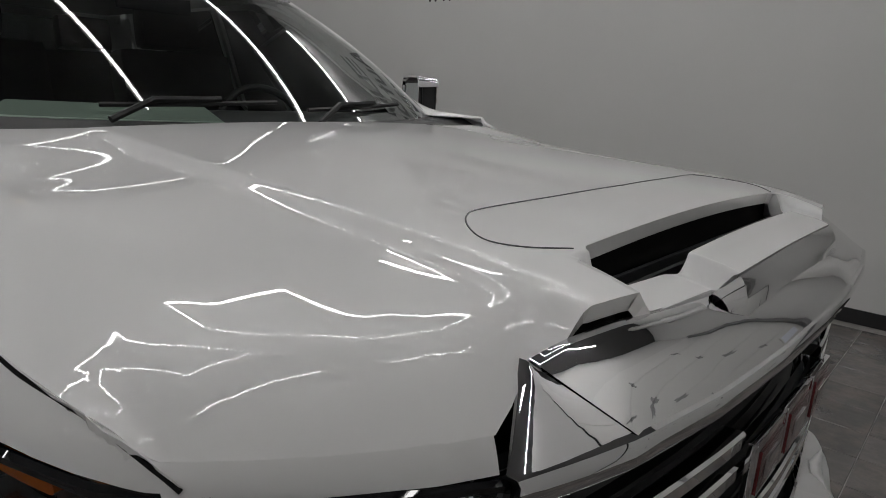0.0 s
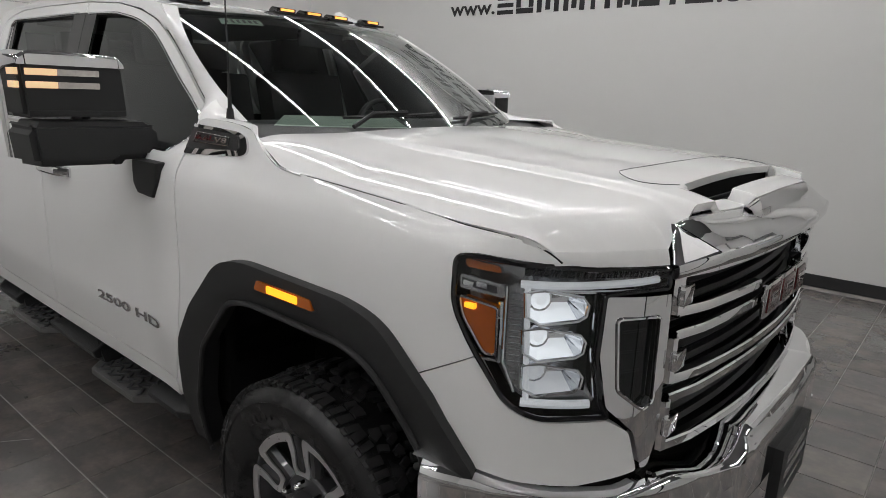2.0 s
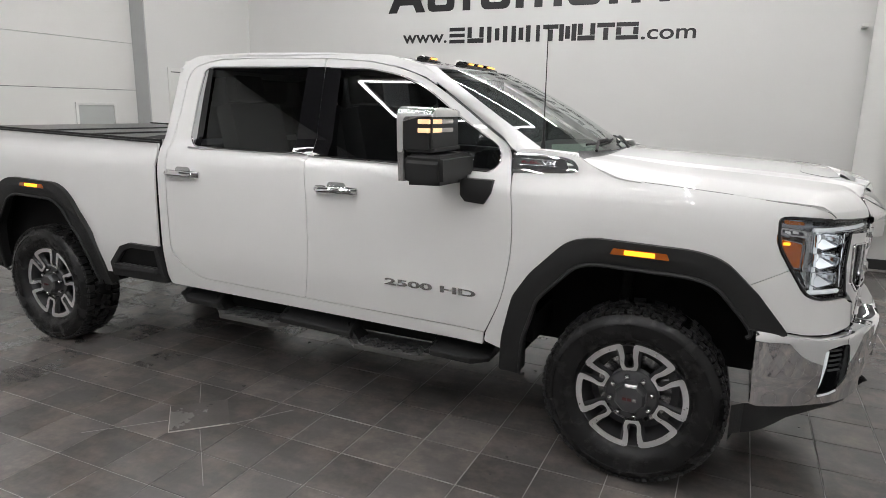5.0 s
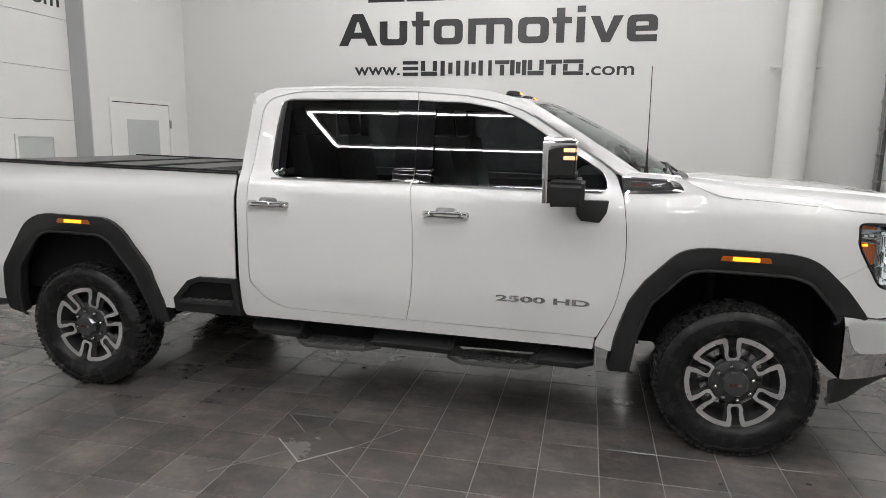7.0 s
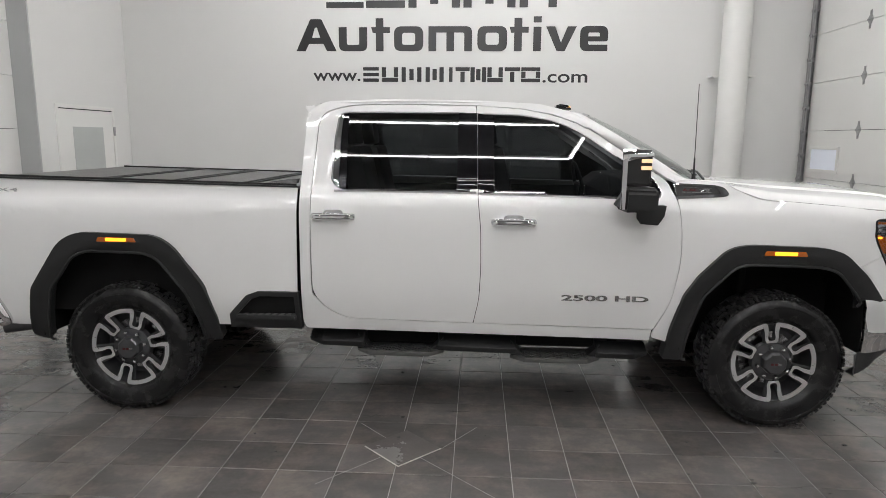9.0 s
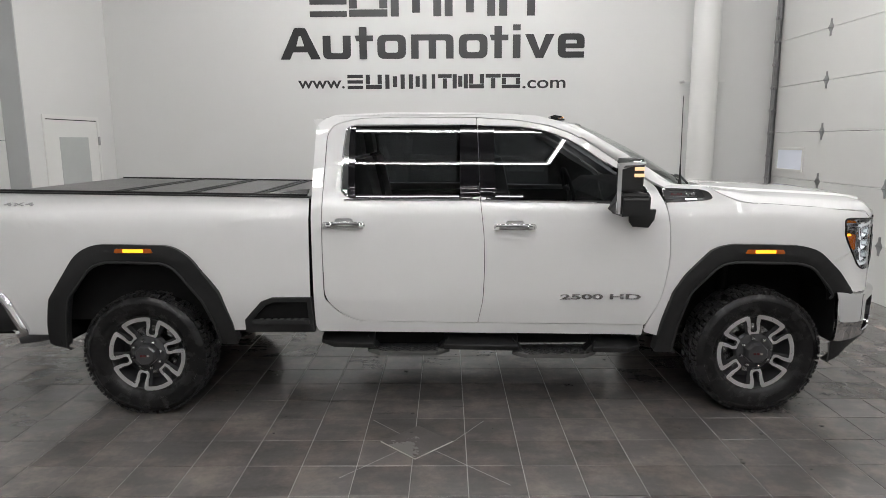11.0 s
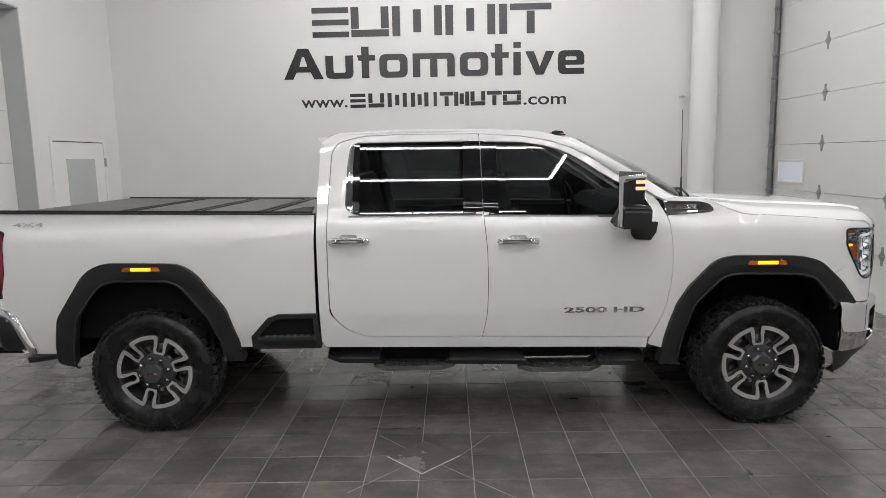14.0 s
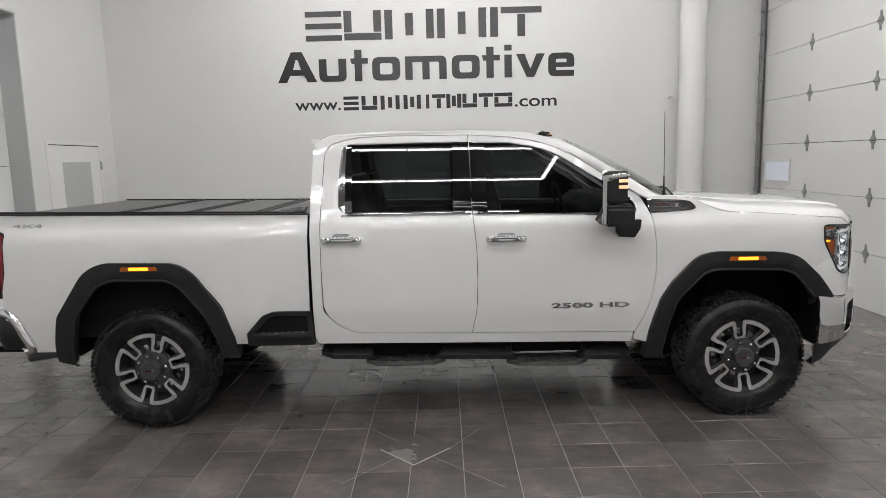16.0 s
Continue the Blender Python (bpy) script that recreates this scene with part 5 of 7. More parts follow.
        c = Vector(body(s, -0.055)(aa - 0.024, zc + 0.006))
        bm = bmesh.new()
        way = Vector((0.8, -s * 0.6, 0))
        add_cyl(bm, c - way * 0.012, c + way * 0.012, 0.029, 0.026, 14)
        pj = part("projector", bm, REFL, mod, "round projector lens", smooth=False)
        bm = cyl(c + way * 0.012, c + way * 0.019, 0.022, 0.012, 10)
        part("projector_glass", bm, FLOOR_LIT if lit else WHITE_LIT, pj, "clear lens, lit" if lit else "clear lens", smooth=False)
        fe = body(s, -0.014)
        part("edge", tube([fe(*p) for p in loop_f], 0.0042, 6, closed=True, up=out), REFL, mod)
    # amber turn lamp wrapping to the side
    am = [("x", 0.515, 1.283, 0.01), ("x", 0.60, 1.276, 0.01), ("x", 0.606, 1.262, 0.008), ("x", 0.520, 1.266, 0.008)]
    panel("upper_reflector", rounded(fr_pts(am, s), 0.006, 3), body(s, -0.012), out, AMBER, head, step=0.04, thick=0.02, label="amber reflector")
    am = [("x", 0.510, 1.205, 0.01), ("x", 0.602, 1.190, 0.01), ("x", 0.604, 1.085, 0.02), ("x", 0.575, 1.088, 0.015), ("x", 0.520, 1.165, 0.015)]
    panel("turn_lamp", rounded(fr_pts(am, s), 0.006, 3), body(s, -0.012), out, AMBER, head, step=0.04, thick=0.02, label="amber turn lamp")
    part("turn_rim", tube([body(s, -0.008)(a, z) for a, z in rounded(fr_pts(am, s), 0.006, 3)], 0.0035, 6, closed=True, up=out), SATIN, head)
    c = Vector(body(s, -0.010)(AX(0.548), 1.186))
    part("turn_bulb", box(c - Vector((0.013, 0.006, 0.006)), c + Vector((0.013, 0.006, 0.006)), 0.004), AMBER_LIT, head, "glowing amber bulb")
    br = [("x", 0.508, 1.252), ("x", 0.612, 1.240), ("x", 0.616, 1.212), ("x", 0.508, 1.222)]
    panel("name_bar", rounded(fr_pts(br, s), 0.008, 3), body(s, -0.008), out, SATIN, head, step=0.05, thick=0.02, label="satin bar with small raised marks")
    br = [("x", 0.514, 1.245), ("x", 0.598, 1.235), ("x", 0.600, 1.221), ("x", 0.514, 1.230)]
    panel("name_bar_inset", rounded(fr_pts(br, s), 0.004, 3), body(s, -0.005), out, GREYP, head, step=0.05, thick=0.003, label="dark inset")
    for e0, e1 in ((0.520, 0.545), (0.552, 0.577)):
        br = [("x", e0, 1.241), ("x", e1, 1.238), ("x", e1, 1.228), ("x", e0, 1.231)]
        panel("mark", fr_pts(br, s), body(s, -0.002), out, REFL, head, step=0.05, thick=0.003)
    part("turn_trim", tube([body(s, -0.006)(AX(x), z) for x, z in ((0.610, 1.205), (0.612, 1.15), (0.611, 1.075), (0.570, 1.078), (0.512, 1.155))], 0.005, 6, up=out), CHROME, head)
    # post of chrome with an air slot
    post = panel("chrome_post", rounded(fr_pts(POST, s), 0.008, 4), body(s, 0.004), out, CHROME, truck, holes=[rounded(fr_pts(VENT, s), 0.008, 4)], step=0.03, thick=0.03, label="chrome surround with a smoked air slot")
    panel("slot", rounded(fr_pts(VENT, s), 0.008, 4), body(s, -0.030), out, DARK, post, step=0.05, lip=False)
    ch = [("u", 0.757, 1.18), ("u", 0.745, 1.02), ("u", 0.690, 0.968), ("u", 0.664, 0.985), ("u", 0.668, 1.178)]
    part("slot_edge", tube([Vector(body(s, 0.006)(a, z)) for a, z in rounded(fr_pts(VENT, s), 0.008, 4)], 0.004, 6, closed=True, up=out), CHROME, post)
    for k, zz in enumerate((1.145, 1.14, 1.10, 1.095, 1.055, 1.05)):
        part("slot_line", tube([body(s, -0.018)(AU(u), zz) for u in (0.738, 0.71, 0.682)], 0.0016, 5, up=out), SATIN, post)
    part("slot_fin", tube([body(s, -0.016)(AU(0.674), z) for z in (1.17, 1.08, 0.99)], 0.006, 6, up=out), GREYP, post)
    sm = panel("slot_glass", rounded(fr_pts(VENT, s), 0.008, 4), body(s, -0.010), out, GLASS_S, post, step=0.05, lip=False, label="smoked cover")
    sm.visible_shadow = False
    # white corner below the lamp
    panel("front_fascia", rounded(fr_pts(FASC, s), 0.01, 4), body(s), out, PAINT, truck, step=0.03, thick=0.03, label="white painted corner below the headlight")

# a black sheet behind the slit over the bumper stands in for its shade
for s in (1, -1):
    gs = [("x", 0.44, 0.86), ("x", 0.60, 0.86), ("u", 0.86, 0.85), ("u", 0.66, 0.85), ("u", 0.66, 0.76), ("u", 0.86, 0.76), ("x", 0.60, 0.76), ("x", 0.44, 0.76)]
    panel("bumper_gap_shade", fr_pts(gs, s), body(s, -0.022), (0.75, -s * 0.65, 0), DARK, truck, step=0.05, lip=False, label="dark sheet in place of the shade above the bumper")
# grille
grille = new("grille")
grille.parent = truck
grille["label"] = "black grille with three rows of chrome bars"


def gr(u, off):
    u0 = min(abs(u), 0.66)
    return float(np.interp(u0, _c[:, 0][:80], _c[:, 1][:80])) + off


bm = bmesh.new()
prev = None
for u in np.linspace(-0.645, 0.645, 30):
    cur = (bm.verts.new((gr(u, -0.075), YC - u, 0.80)), bm.verts.new((gr(u, -0.075), YC - u, 1.285)))
    if prev:
        bm.faces.new((prev[0], cur[0], cur[1], prev[1]))
    prev = cur
part("grille_back", bm, DARK, grille, "black mesh behind the bars", smooth=False)
for k in range(11):
    zz = 0.855 + 0.04 * k
    part("mesh_bar", tube([(gr(u, -0.060), YC - u, zz) for u in np.linspace(-0.62, 0.62, 18)], 0.011, 6, 1.6), BLACKP, grille, "black grille slat")
def rail(pts, h, d):
    """A chrome bar with a flat face and bevelled edges along a line of points."""
    bm = bmesh.new()
    sec = [(-d, h * 0.8), (-0.004, h), (0.0, h * 0.72), (0.0, -h * 0.6), (-0.006, -h), (-d, -h * 0.8)]
    prev = None
    for p in pts:
        cur = [bm.verts.new(Vector(p) + Vector((a, 0, b))) for a, b in sec]
        if prev:
            for k in range(6):
                bm.faces.new((prev[k], prev[(k + 1) % 6], cur[(k + 1) % 6], cur[k]))
        else:
            bm.faces.new(cur)
        prev = cur
    bm.faces.new(list(reversed(prev)))
    bmesh.ops.recalc_face_normals(bm, faces=bm.faces[:])
    return bm


RAILS = ((1.258, 0.008, 0.0), (1.172, 0.011, 0.0), (1.118, 0.011, 0.010), (1.014, 0.011, 0.0), (0.970, 0.011, 0.010), (0.852, 0.012, -0.004))
for i, (zz, r, rise) in enumerate(RAILS):
    spans = ((-0.605, 0.605),) if i != 1 else ((-0.605, -0.215), (0.215, 0.605))
    for a, b in spans:
        pts = [(gr(u, 0.002 - 0.03 * sstep(0.50, 0.61, abs(u)) * 0.3), YC - u, zz + rise * (1 - (u / 0.6) ** 2)) for u in np.linspace(a, b, 26)]
        part("chrome_rail", rail([(q[0] + 0.012, q[1], q[2]) for q in pts], r * 1.15, 0.03), CHROME, grille, "chrome grille rail", angle=20)
for s in (1, -1):
    for z0, z1 in ((1.172, 1.258), (1.014, 1.118), (0.852, 0.970)):
        pts = [(gr(0.612, -0.004), YC - s * 0.612, z) for z in (z0, (z0 + z1) / 2, z1)]
        b = part("end_bracket", tube(pts, 0.017, 8, 1.0, up=(1, 0, 0)), CHROME, grille, "chrome end bracket")
        zm = (z0 + z1) / 2
        part("end_tab", box((gr(0.60, 0.0), YC - s * 0.60 - 0.028, zm - 0.022), (gr(0.60, 0.018), YC - s * 0.60 + 0.028, zm + 0.022), 0.006), CHROME, b, "chrome tab")
# emblem: three plain red blocks with bright rims
for k, (a, b) in enumerate(((-0.215, -0.082), (-0.070, 0.075), (0.087, 0.215))):
    lo, hi = (gr(0.1, 0.012), YC + a, 1.080), (gr(0.1, 0.026), YC + b, 1.172)
    e = part("emblem_block", box(lo, hi, 0.005), CHROME, grille, "emblem block of red enamel with a chrome rim")
    part("emblem_face", box((hi[0], YC + a + 0.014, 1.094), (hi[0] + 0.003, YC + b - 0.014, 1.158), 0.001), RED, e)
    part("emblem_core", box((hi[0] + 0.002, YC + (a + b) / 2 - 0.03, 1.112), (hi[0] + 0.006, YC + (a + b) / 2 + 0.03, 1.140), 0.002), CHROME, e)

# bumper
BUMP = spline([(0, 1.005), (0.3, 0.995), (0.5, 0.965), (0.65, 0.915), (0.76, 0.850), (0.848, 0.757), (0.93, 0.645), (0.985, 0.53), (1.0, 0.455), (1.0, 0.40)], 20)
_b = np.array([(v[0], v[1]) for v in BUMP])
_ba = np.concatenate([[0], np.cumsum(np.hypot(*np.diff(_b, axis=0).T))])
_bd = np.gradient(_b, _ba, axis=0)
_bn = np.stack([-_bd[:, 1], _bd[:, 0]], 1)
_bn /= np.linalg.norm(_bn, axis=1)[:, None]


def BU(u):
    return float(np.interp(u, _b[:170, 0], _ba[:170]))


def BX(x):
    return float(np.interp(-x, -_b[:, 1], _ba))


def bump(a, z, off=0.0):
    t = abs(a)
    s = 1 if a >= 0 else -1
    u, x = float(np.interp(t, _ba, _b[:, 0])), float(np.interp(t, _ba, _b[:, 1]))
    nu, nx = float(np.interp(t, _ba, _bn[:, 0])), float(np.interp(t, _ba, _bn[:, 1]))
    if nx < 0:
        nu, nx = -nu, -nx
    w = off - 0.020 * sstep(0.62, 0.46, z) - 0.022 * sstep(0.785, 0.835, z) + 0.02 * sstep(0.50, 0.40, u) * sstep(0.60, 0.66, z)
    return (x + nx * w, YC - s * (u + nu * w), z)


FOG = [("u", 0.852, 0.738, 0.02), ("u", 0.790, 0.760, 0.02), ("u", 0.762, 0.755, 0.015), ("u", 0.750, 0.68), ("u", 0.758, 0.60, 0.03), ("u", 0.80, 0.545, 0.015), ("u", 0.858, 0.530, 0.01)]
fog_p = rounded([(BU(v), *r) for _, v, *r in FOG], 0.01, 4)
fog_m = [(-a, z) for a, z in reversed(fog_p)]
b_half = [(BU(0.0), 0.500), (BU(0.30), 0.495), (BU(0.62), 0.487), (BU(0.80), 0.490), (BU(0.93), 0.492), (BX(0.52), 0.492), (BX(0.490), 0.50), (BX(0.482), 0.66), (BX(0.480), 0.822), (BX(0.53), 0.818), (BU(0.93), 0.796),
          (BU(0.86), 0.784), (BU(0.76), 0.784), (BU(0.70), 0.796), (BU(0.62), 0.800), (BU(0.50), 0.775), (BU(0.40), 0.775), (BU(0.36), 0.825), (BU(0.2), 0.835), (BU(0.0), 0.838)]
b_ol = b_half + [(-a, z) for a, z in reversed(b_half[1:-1])]
bumper = panel("front_bumper", b_ol, bump, (1, 0, 0), CHROME, truck, holes=[fog_p, fog_m], step=(0.03, 0.03), thick=0.02, label="mirror chrome front bumper with fog lamps")
# rolled top shelf
bm = bmesh.new()
prev = None
for a in np.linspace(-_ba[-1] + 0.05, _ba[-1] - 0.05, 70):
    zt = float(np.interp(abs(a), [p[0] for p in reversed(b_half[8:])], [p[1] for p in reversed(b_half[8:])]))
    p = Vector(bump(a, zt))
    inn = Vector(bump(a, zt, -0.10))
    cur = [bm.verts.new(q) for q in (p, p.lerp(inn, 0.15) + Vector((0, 0, 0.007)), inn + Vector((0, 0, 0.004)))]
    if prev:
        for i in range(2):
            bm.faces.new((prev[i], prev[i + 1], cur[i + 1], cur[i]))
    prev = cur
bmesh.ops.recalc_face_normals(bm, faces=bm.faces[:])
part("bumper_shelf", bm, CHROME, bumper, "rolled chrome top of the bumper")
for s in (1, -1):
    pocket = bmesh.new()
    ring_f = [bump(s * a, z, -0.004) for a, z in fog_p]
    ring_b = [bump(s * (a + (BU(0.80) - a) * 0.18), z + (0.65 - z) * 0.15, -0.06) for a, z in fog_p]
    A, B = [pocket.verts.new(p) for p in ring_f], [pocket.verts.new(p) for p in ring_b]
    for i in range(len(A)):
        j = (i + 1) % len(A)
        pocket.faces.new((A[i], A[j], B[j], B[i]))
    pocket.faces.new(B)
    fp = part("fog_pocket", pocket, GLOSSB, bumper, "gloss black fog lamp pocket", smooth=False)
    strip = [bump(s * BU(u), z, -0.022) for u, z in ((0.835, 0.728), (0.838, 0.66), (0.847, 0.585), (0.852, 0.560))]
    part("fog_light", tube(strip, 0.012, 8, 1.3, up=(1, 0, 0)), WHITE_LIT, fp, "lit upright white light strip")
    part("fog_foot", tube([bump(s * BU(u), z, 0.001) for u, z in ((0.856, 0.532), (0.82, 0.538), (0.795, 0.552))], 0.009, 6), REFL, fp)
    for k in range(5):
        zz = 0.722 - 0.022 * k
        part("fog_slat", tube([bump(s * BU(u), zz, -0.03) for u in (0.815, 0.79, 0.765)], 0.005, 6), GREYP, fp)
    for u, z in ((0.66, 0.655), (0.42, 0.66)):
        c = Vector(bump(s * BU(u), z, 0.0))
        nn = Vector((1, -s * 0.4, 0)).normalized()
        part("parking_sensor", cyl(c - nn * 0.01, c + nn * 0.003, 0.013), SATIN, bumper, "round parking sensor")
# black lower dam
bm = bmesh.new()
prev = None
for a in np.linspace(-_ba[-1] + 0.02, _ba[-1] - 0.02, 50):
    k = abs(a) / _ba[-1]
    zl = lerp(k, [(0, 0.455), (0.66, 0.450), (0.78, 0.425), (0.88, 0.362), (0.95, 0.345), (1.0, 0.39)])
    cur = [bm.verts.new(q) for q in (bump(a, 0.496, -0.008), bump(a, 0.47, -0.012), bump(a, zl, -0.03), bump(a, zl, -0.10))]
    if prev:
        for i in range(3):
            bm.faces.new((prev[i], prev[i + 1], cur[i + 1], cur[i]))
    prev = cur
bmesh.ops.recalc_face_normals(bm, faces=bm.faces[:])
part("lower_dam", bm, BLACKP, bumper, "black plastic dam below the bumper")
# plate holder with a dealer plate: plain bars for its print
plate = part("plate_holder", box((1.015, YC - 0.165, 0.53), (1.045, YC + 0.165, 0.72), 0.006), BLACKP, bumper, "black front plate holder with grey print")
for z0, z1, w in ((0.655, 0.685, 0.11), (0.615, 0.640, 0.13), (0.575, 0.590, 0.09)):
    part("print_bar", box((1.045, YC - w, z0), (1.0462, YC + w, z1)), SATIN, plate, smooth=False)
for s in (1, -1):
    hk = tube([(0.88, YC - s * 0.50, 0.535), (0.945, YC - s * 0.50, 0.535), (0.965, YC - s * 0.495, 0.515), (0.945, YC - s * 0.49, 0.495), (0.88, YC - s * 0.49, 0.495)], 0.014, 8)
    part("tow_hook", hk, DARK, bumper, "black tow hook")

# ---------------------------------------------------------------- wheels
def wheel(cx, s):
    """A wheel at x on side s: tyre with tread blocks, dark rim, machined face, hub cap, nuts."""
    w = new("wheel")
    w.parent = truck
    w["label"] = "black all-terrain tyre on a machined aluminium wheel"
    cz = 0.41
    yo = YC - s * 0.985                           # outer face of the hub cap
    sg = s                                        # inwards along y
    def Y(d):
        return yo + sg * d
    def rim_profile(prof):
        return [(r, sg * d) for r, d in prof]
    R = 0.418
    bm = bmesh.new()
    lathe(bm, rim_profile([(0.250, 0.048), (0.256, 0.038), (0.266, 0.026), (0.28, 0.014), (0.30, 0.006), (0.335, 0.000), (0.356, 0.002), (0.358, -0.002), (0.376, 0.003), (0.380, 0.008), (0.396, 0.018), (R - 0.012, 0.036), (R - 0.010, 0.060),
                           (R - 0.011, 0.16), (R - 0.012, 0.255), (R - 0.016, 0.275), (0.36, 0.298), (0.30, 0.30), (0.24, 0.28)]), (cx, yo, cz), 96)
    ty = part("tyre", bm, RUBBER, w, "black rubber tyre", angle=50)
    bm = bmesh.new()
    rnd = random.Random(7)
    N = 76
    for row, (d0, d1, off, hh) in enumerate(((0.024, 0.072, 0.0, 0.012), (0.080, 0.116, 0.5, 0.013), (0.124, 0.156, 0.2, 0.013), (0.164, 0.200, 0.7, 0.013), (0.208, 0.262, 0.35, 0.012))):
        for k in range(N):
            a = 2 * math.pi * (k + off) / N
            m = Matrix.Translation((cx, yo, cz)) @ Matrix.Rotation(-a, 4, "Y") @ Matrix.Translation((R - 0.012, 0, 0)) @ Matrix.Rotation(radians(rnd.choice((-22, -14, 14, 22)) if 0 < row < 4 else rnd.choice((-6, 6))), 4, "X")
            ylo, yhi = sorted((sg * d0, sg * d1))
            tl = 0.010 if k % 2 else 0.0125
            add_box(bm, (-0.006, ylo + 0.002, -tl), (hh - 0.004, yhi - 0.002, tl), m)
    # shoulder lugs reaching down the side of the tyre
    for k in range(N):
        a = 2 * math.pi * k / N
        m = Matrix.Translation((cx, yo, cz)) @ Matrix.Rotation(-a, 4, "Y") @ Matrix.Translation((R - 0.024, sg * 0.026, 0)) @ Matrix.Rotation(radians(-sg * 28), 4, "Z")
        ln = 0.022 if k % 2 else 0.014
        add_box(bm, (-ln, -0.003, -0.009), (0.016, 0.006, 0.009), m)
    part("tread", bm, TREAD, ty, "blocky all-terrain tread", smooth=False)
    # raised plain bars where the side lettering is
    for a0, n in ((0.35, 7), (3.3, 7), (1.9, 5), (5.0, 5)):
        bm = bmesh.new()
        for k in range(n):
            a = a0 + 0.085 * k
            m = Matrix.Translation((cx, yo, cz)) @ Matrix.Rotation(-a, 4, "Y") @ Matrix.Translation((0.318, sg * 0.0025, 0))
            add_box(bm, (-0.014, -0.0012, -0.009), (0.014, 0.003, 0.009), m)
        part("side_print", bm, RUBBER, ty, smooth=False)
    bm = bmesh.new()
    lathe(bm, rim_profile([(0.256, 0.038), (0.256, 0.046), (0.246, 0.050), (0.232, 0.075), (0.205, 0.16), (0.12, 0.165), (0.02, 0.16)]), (cx, yo, cz), 72)
    rim = part("rim", bm, GREYP, w, "dark grey painted wheel barrel")
    # brake disc glimpsed between the spokes
    bm = bmesh.new()
    lathe(bm, rim_profile([(0.17, 0.155), (0.17, 0.150), (0.09, 0.150), (0.09, 0.155)]), (cx, yo, cz), 48)
    part("brake_disc", bm, SATIN, rim)
    # machined face: six rim arcs whose legs meet in pairs near the hub
    def P(r, ang, d):
        return (cx + r * math.cos(ang), Y(d), cz + r * math.sin(ang))
    rot = radians(97 if cx > -1 else 75)
    spk = bmesh.new()
    face = bmesh.new()
    for k in range(6):
        th = rot + k * math.pi / 3
        g0, g1 = radians(6.5), radians(60 - 6.5)
        outer, inner = [], []
        nA = 8
        arc_o = [P(0.254, th + g0 + (g1 - g0) * i / nA, 0.040) for i in range(nA + 1)]
        # outer edge of the bracket, from one inner corner over the rim arc to the other
        left = [P(0.136, th + radians(0.0), 0.049), P(0.138, th + radians(7.5), 0.048), P(0.155, th + radians(8.5), 0.047), P(0.195, th + radians(5.5), 0.045), P(0.230, th + radians(5.5), 0.041)]
        right = [P(0.230, th + radians(54.5), 0.041), P(0.195, th + radians(54.5), 0.045), P(0.155, th + radians(51.5), 0.047), P(0.138, th + radians(52.5), 0.048), P(0.136, th + radians(60), 0.049)]
        inn_l = [P(0.124, th + radians(0.0), 0.050), P(0.126, th + radians(13.5), 0.049), P(0.150, th + radians(15.5), 0.048), P(0.187, th + radians(12.2), 0.045), P(0.227, th + radians(12.0), 0.042)]
        arc_i = [P(0.227, th + radians(12) + radians(36) * i / 6, 0.041) for i in range(7)]
        inn_r = [P(0.227, th + radians(48), 0.042), P(0.187, th + radians(47.8), 0.045), P(0.150, th + radians(44.5), 0.048), P(0.126, th + radians(46.5), 0.049), P(0.124, th + radians(60), 0.050)]
        A = left + arc_o + right
        B = inn_l + arc_i + inn_r
        # strip between the two edges, sampled to equal counts
        def sample(L, n):
            L = [Vector(p) for p in L]
            cum = [0]
            for p, q in zip(L, L[1:]):
                cum.append(cum[-1] + (q - p).length)
            res = []
            for i in range(n):
                t = cum[-1] * i / (n - 1)
                j = max(x for x in range(len(cum)) if cum[x] <= t + 1e-9)
                j = min(j, len(L) - 2)
                res.append(L[j].lerp(L[j + 1], (t - cum[j]) / max(1e-9, cum[j + 1] - cum[j])))
            return res
        legs = [(left, inn_l), (right, inn_r)]
        segs = [(sample(left, 10), sample(inn_l, 10)), (sample([left[-1]] + arc_o + [right[0]], 16), sample([inn_l[-1]] + arc_i + [inn_r[0]], 16)), (sample(right, 10), sample(inn_r, 10))]
        for bmx, dd in ((face, 0.0), ):
            for a, b in segs:
                va = [bmx.verts.new(p) for p in a]
                vb = [bmx.verts.new(p) for p in b]
                wa = [bmx.verts.new(p + Vector((0, sg * 0.004, 0))) for p in a]
                wb = [bmx.verts.new(p + Vector((0, sg * 0.004, 0))) for p in b]
                for i in range(len(a) - 1):
                    bmx.faces.new((va[i], va[i + 1], vb[i + 1], vb[i]))
                    bmx.faces.new((va[i], va[i + 1], wa[i + 1], wa[i]))
                    bmx.faces.new((vb[i], vb[i + 1], wb[i + 1], wb[i]))
        # dark spoke body under the legs
        for ang in (radians(11), radians(49)):
            pts = [Vector(P(0.092, th + ang, 0.088)), Vector(P(0.163, th + ang, 0.080)), Vector(P(0.240, th + ang, 0.072))]
            add_tube(spk, pts, [0.020, 0.017, 0.019], 6, up=(0, 1, 0))
    bmesh.ops.remove_doubles(face, verts=face.verts[:], dist=1e-4)
    bmesh.ops.recalc_face_normals(face, faces=face.faces[:])
    part("machined_face", face, MACH, rim, "bright machined wheel face", smooth=False)
    lathe(spk, rim_profile([(0.116, 0.062), (0.122, 0.070), (0.122, 0.11)]), (cx, yo, cz), 36)
    part("spokes", spk, GREYP, rim, "dark painted spokes", smooth=False)
    bm = bmesh.new()
    lathe(bm, rim_profile([(0.116, 0.064), (0.106, 0.060), (0.06, 0.062), (0.0005, 0.062)]), (cx, yo, cz), 36)
    part("hub", bm, GREYP, rim)
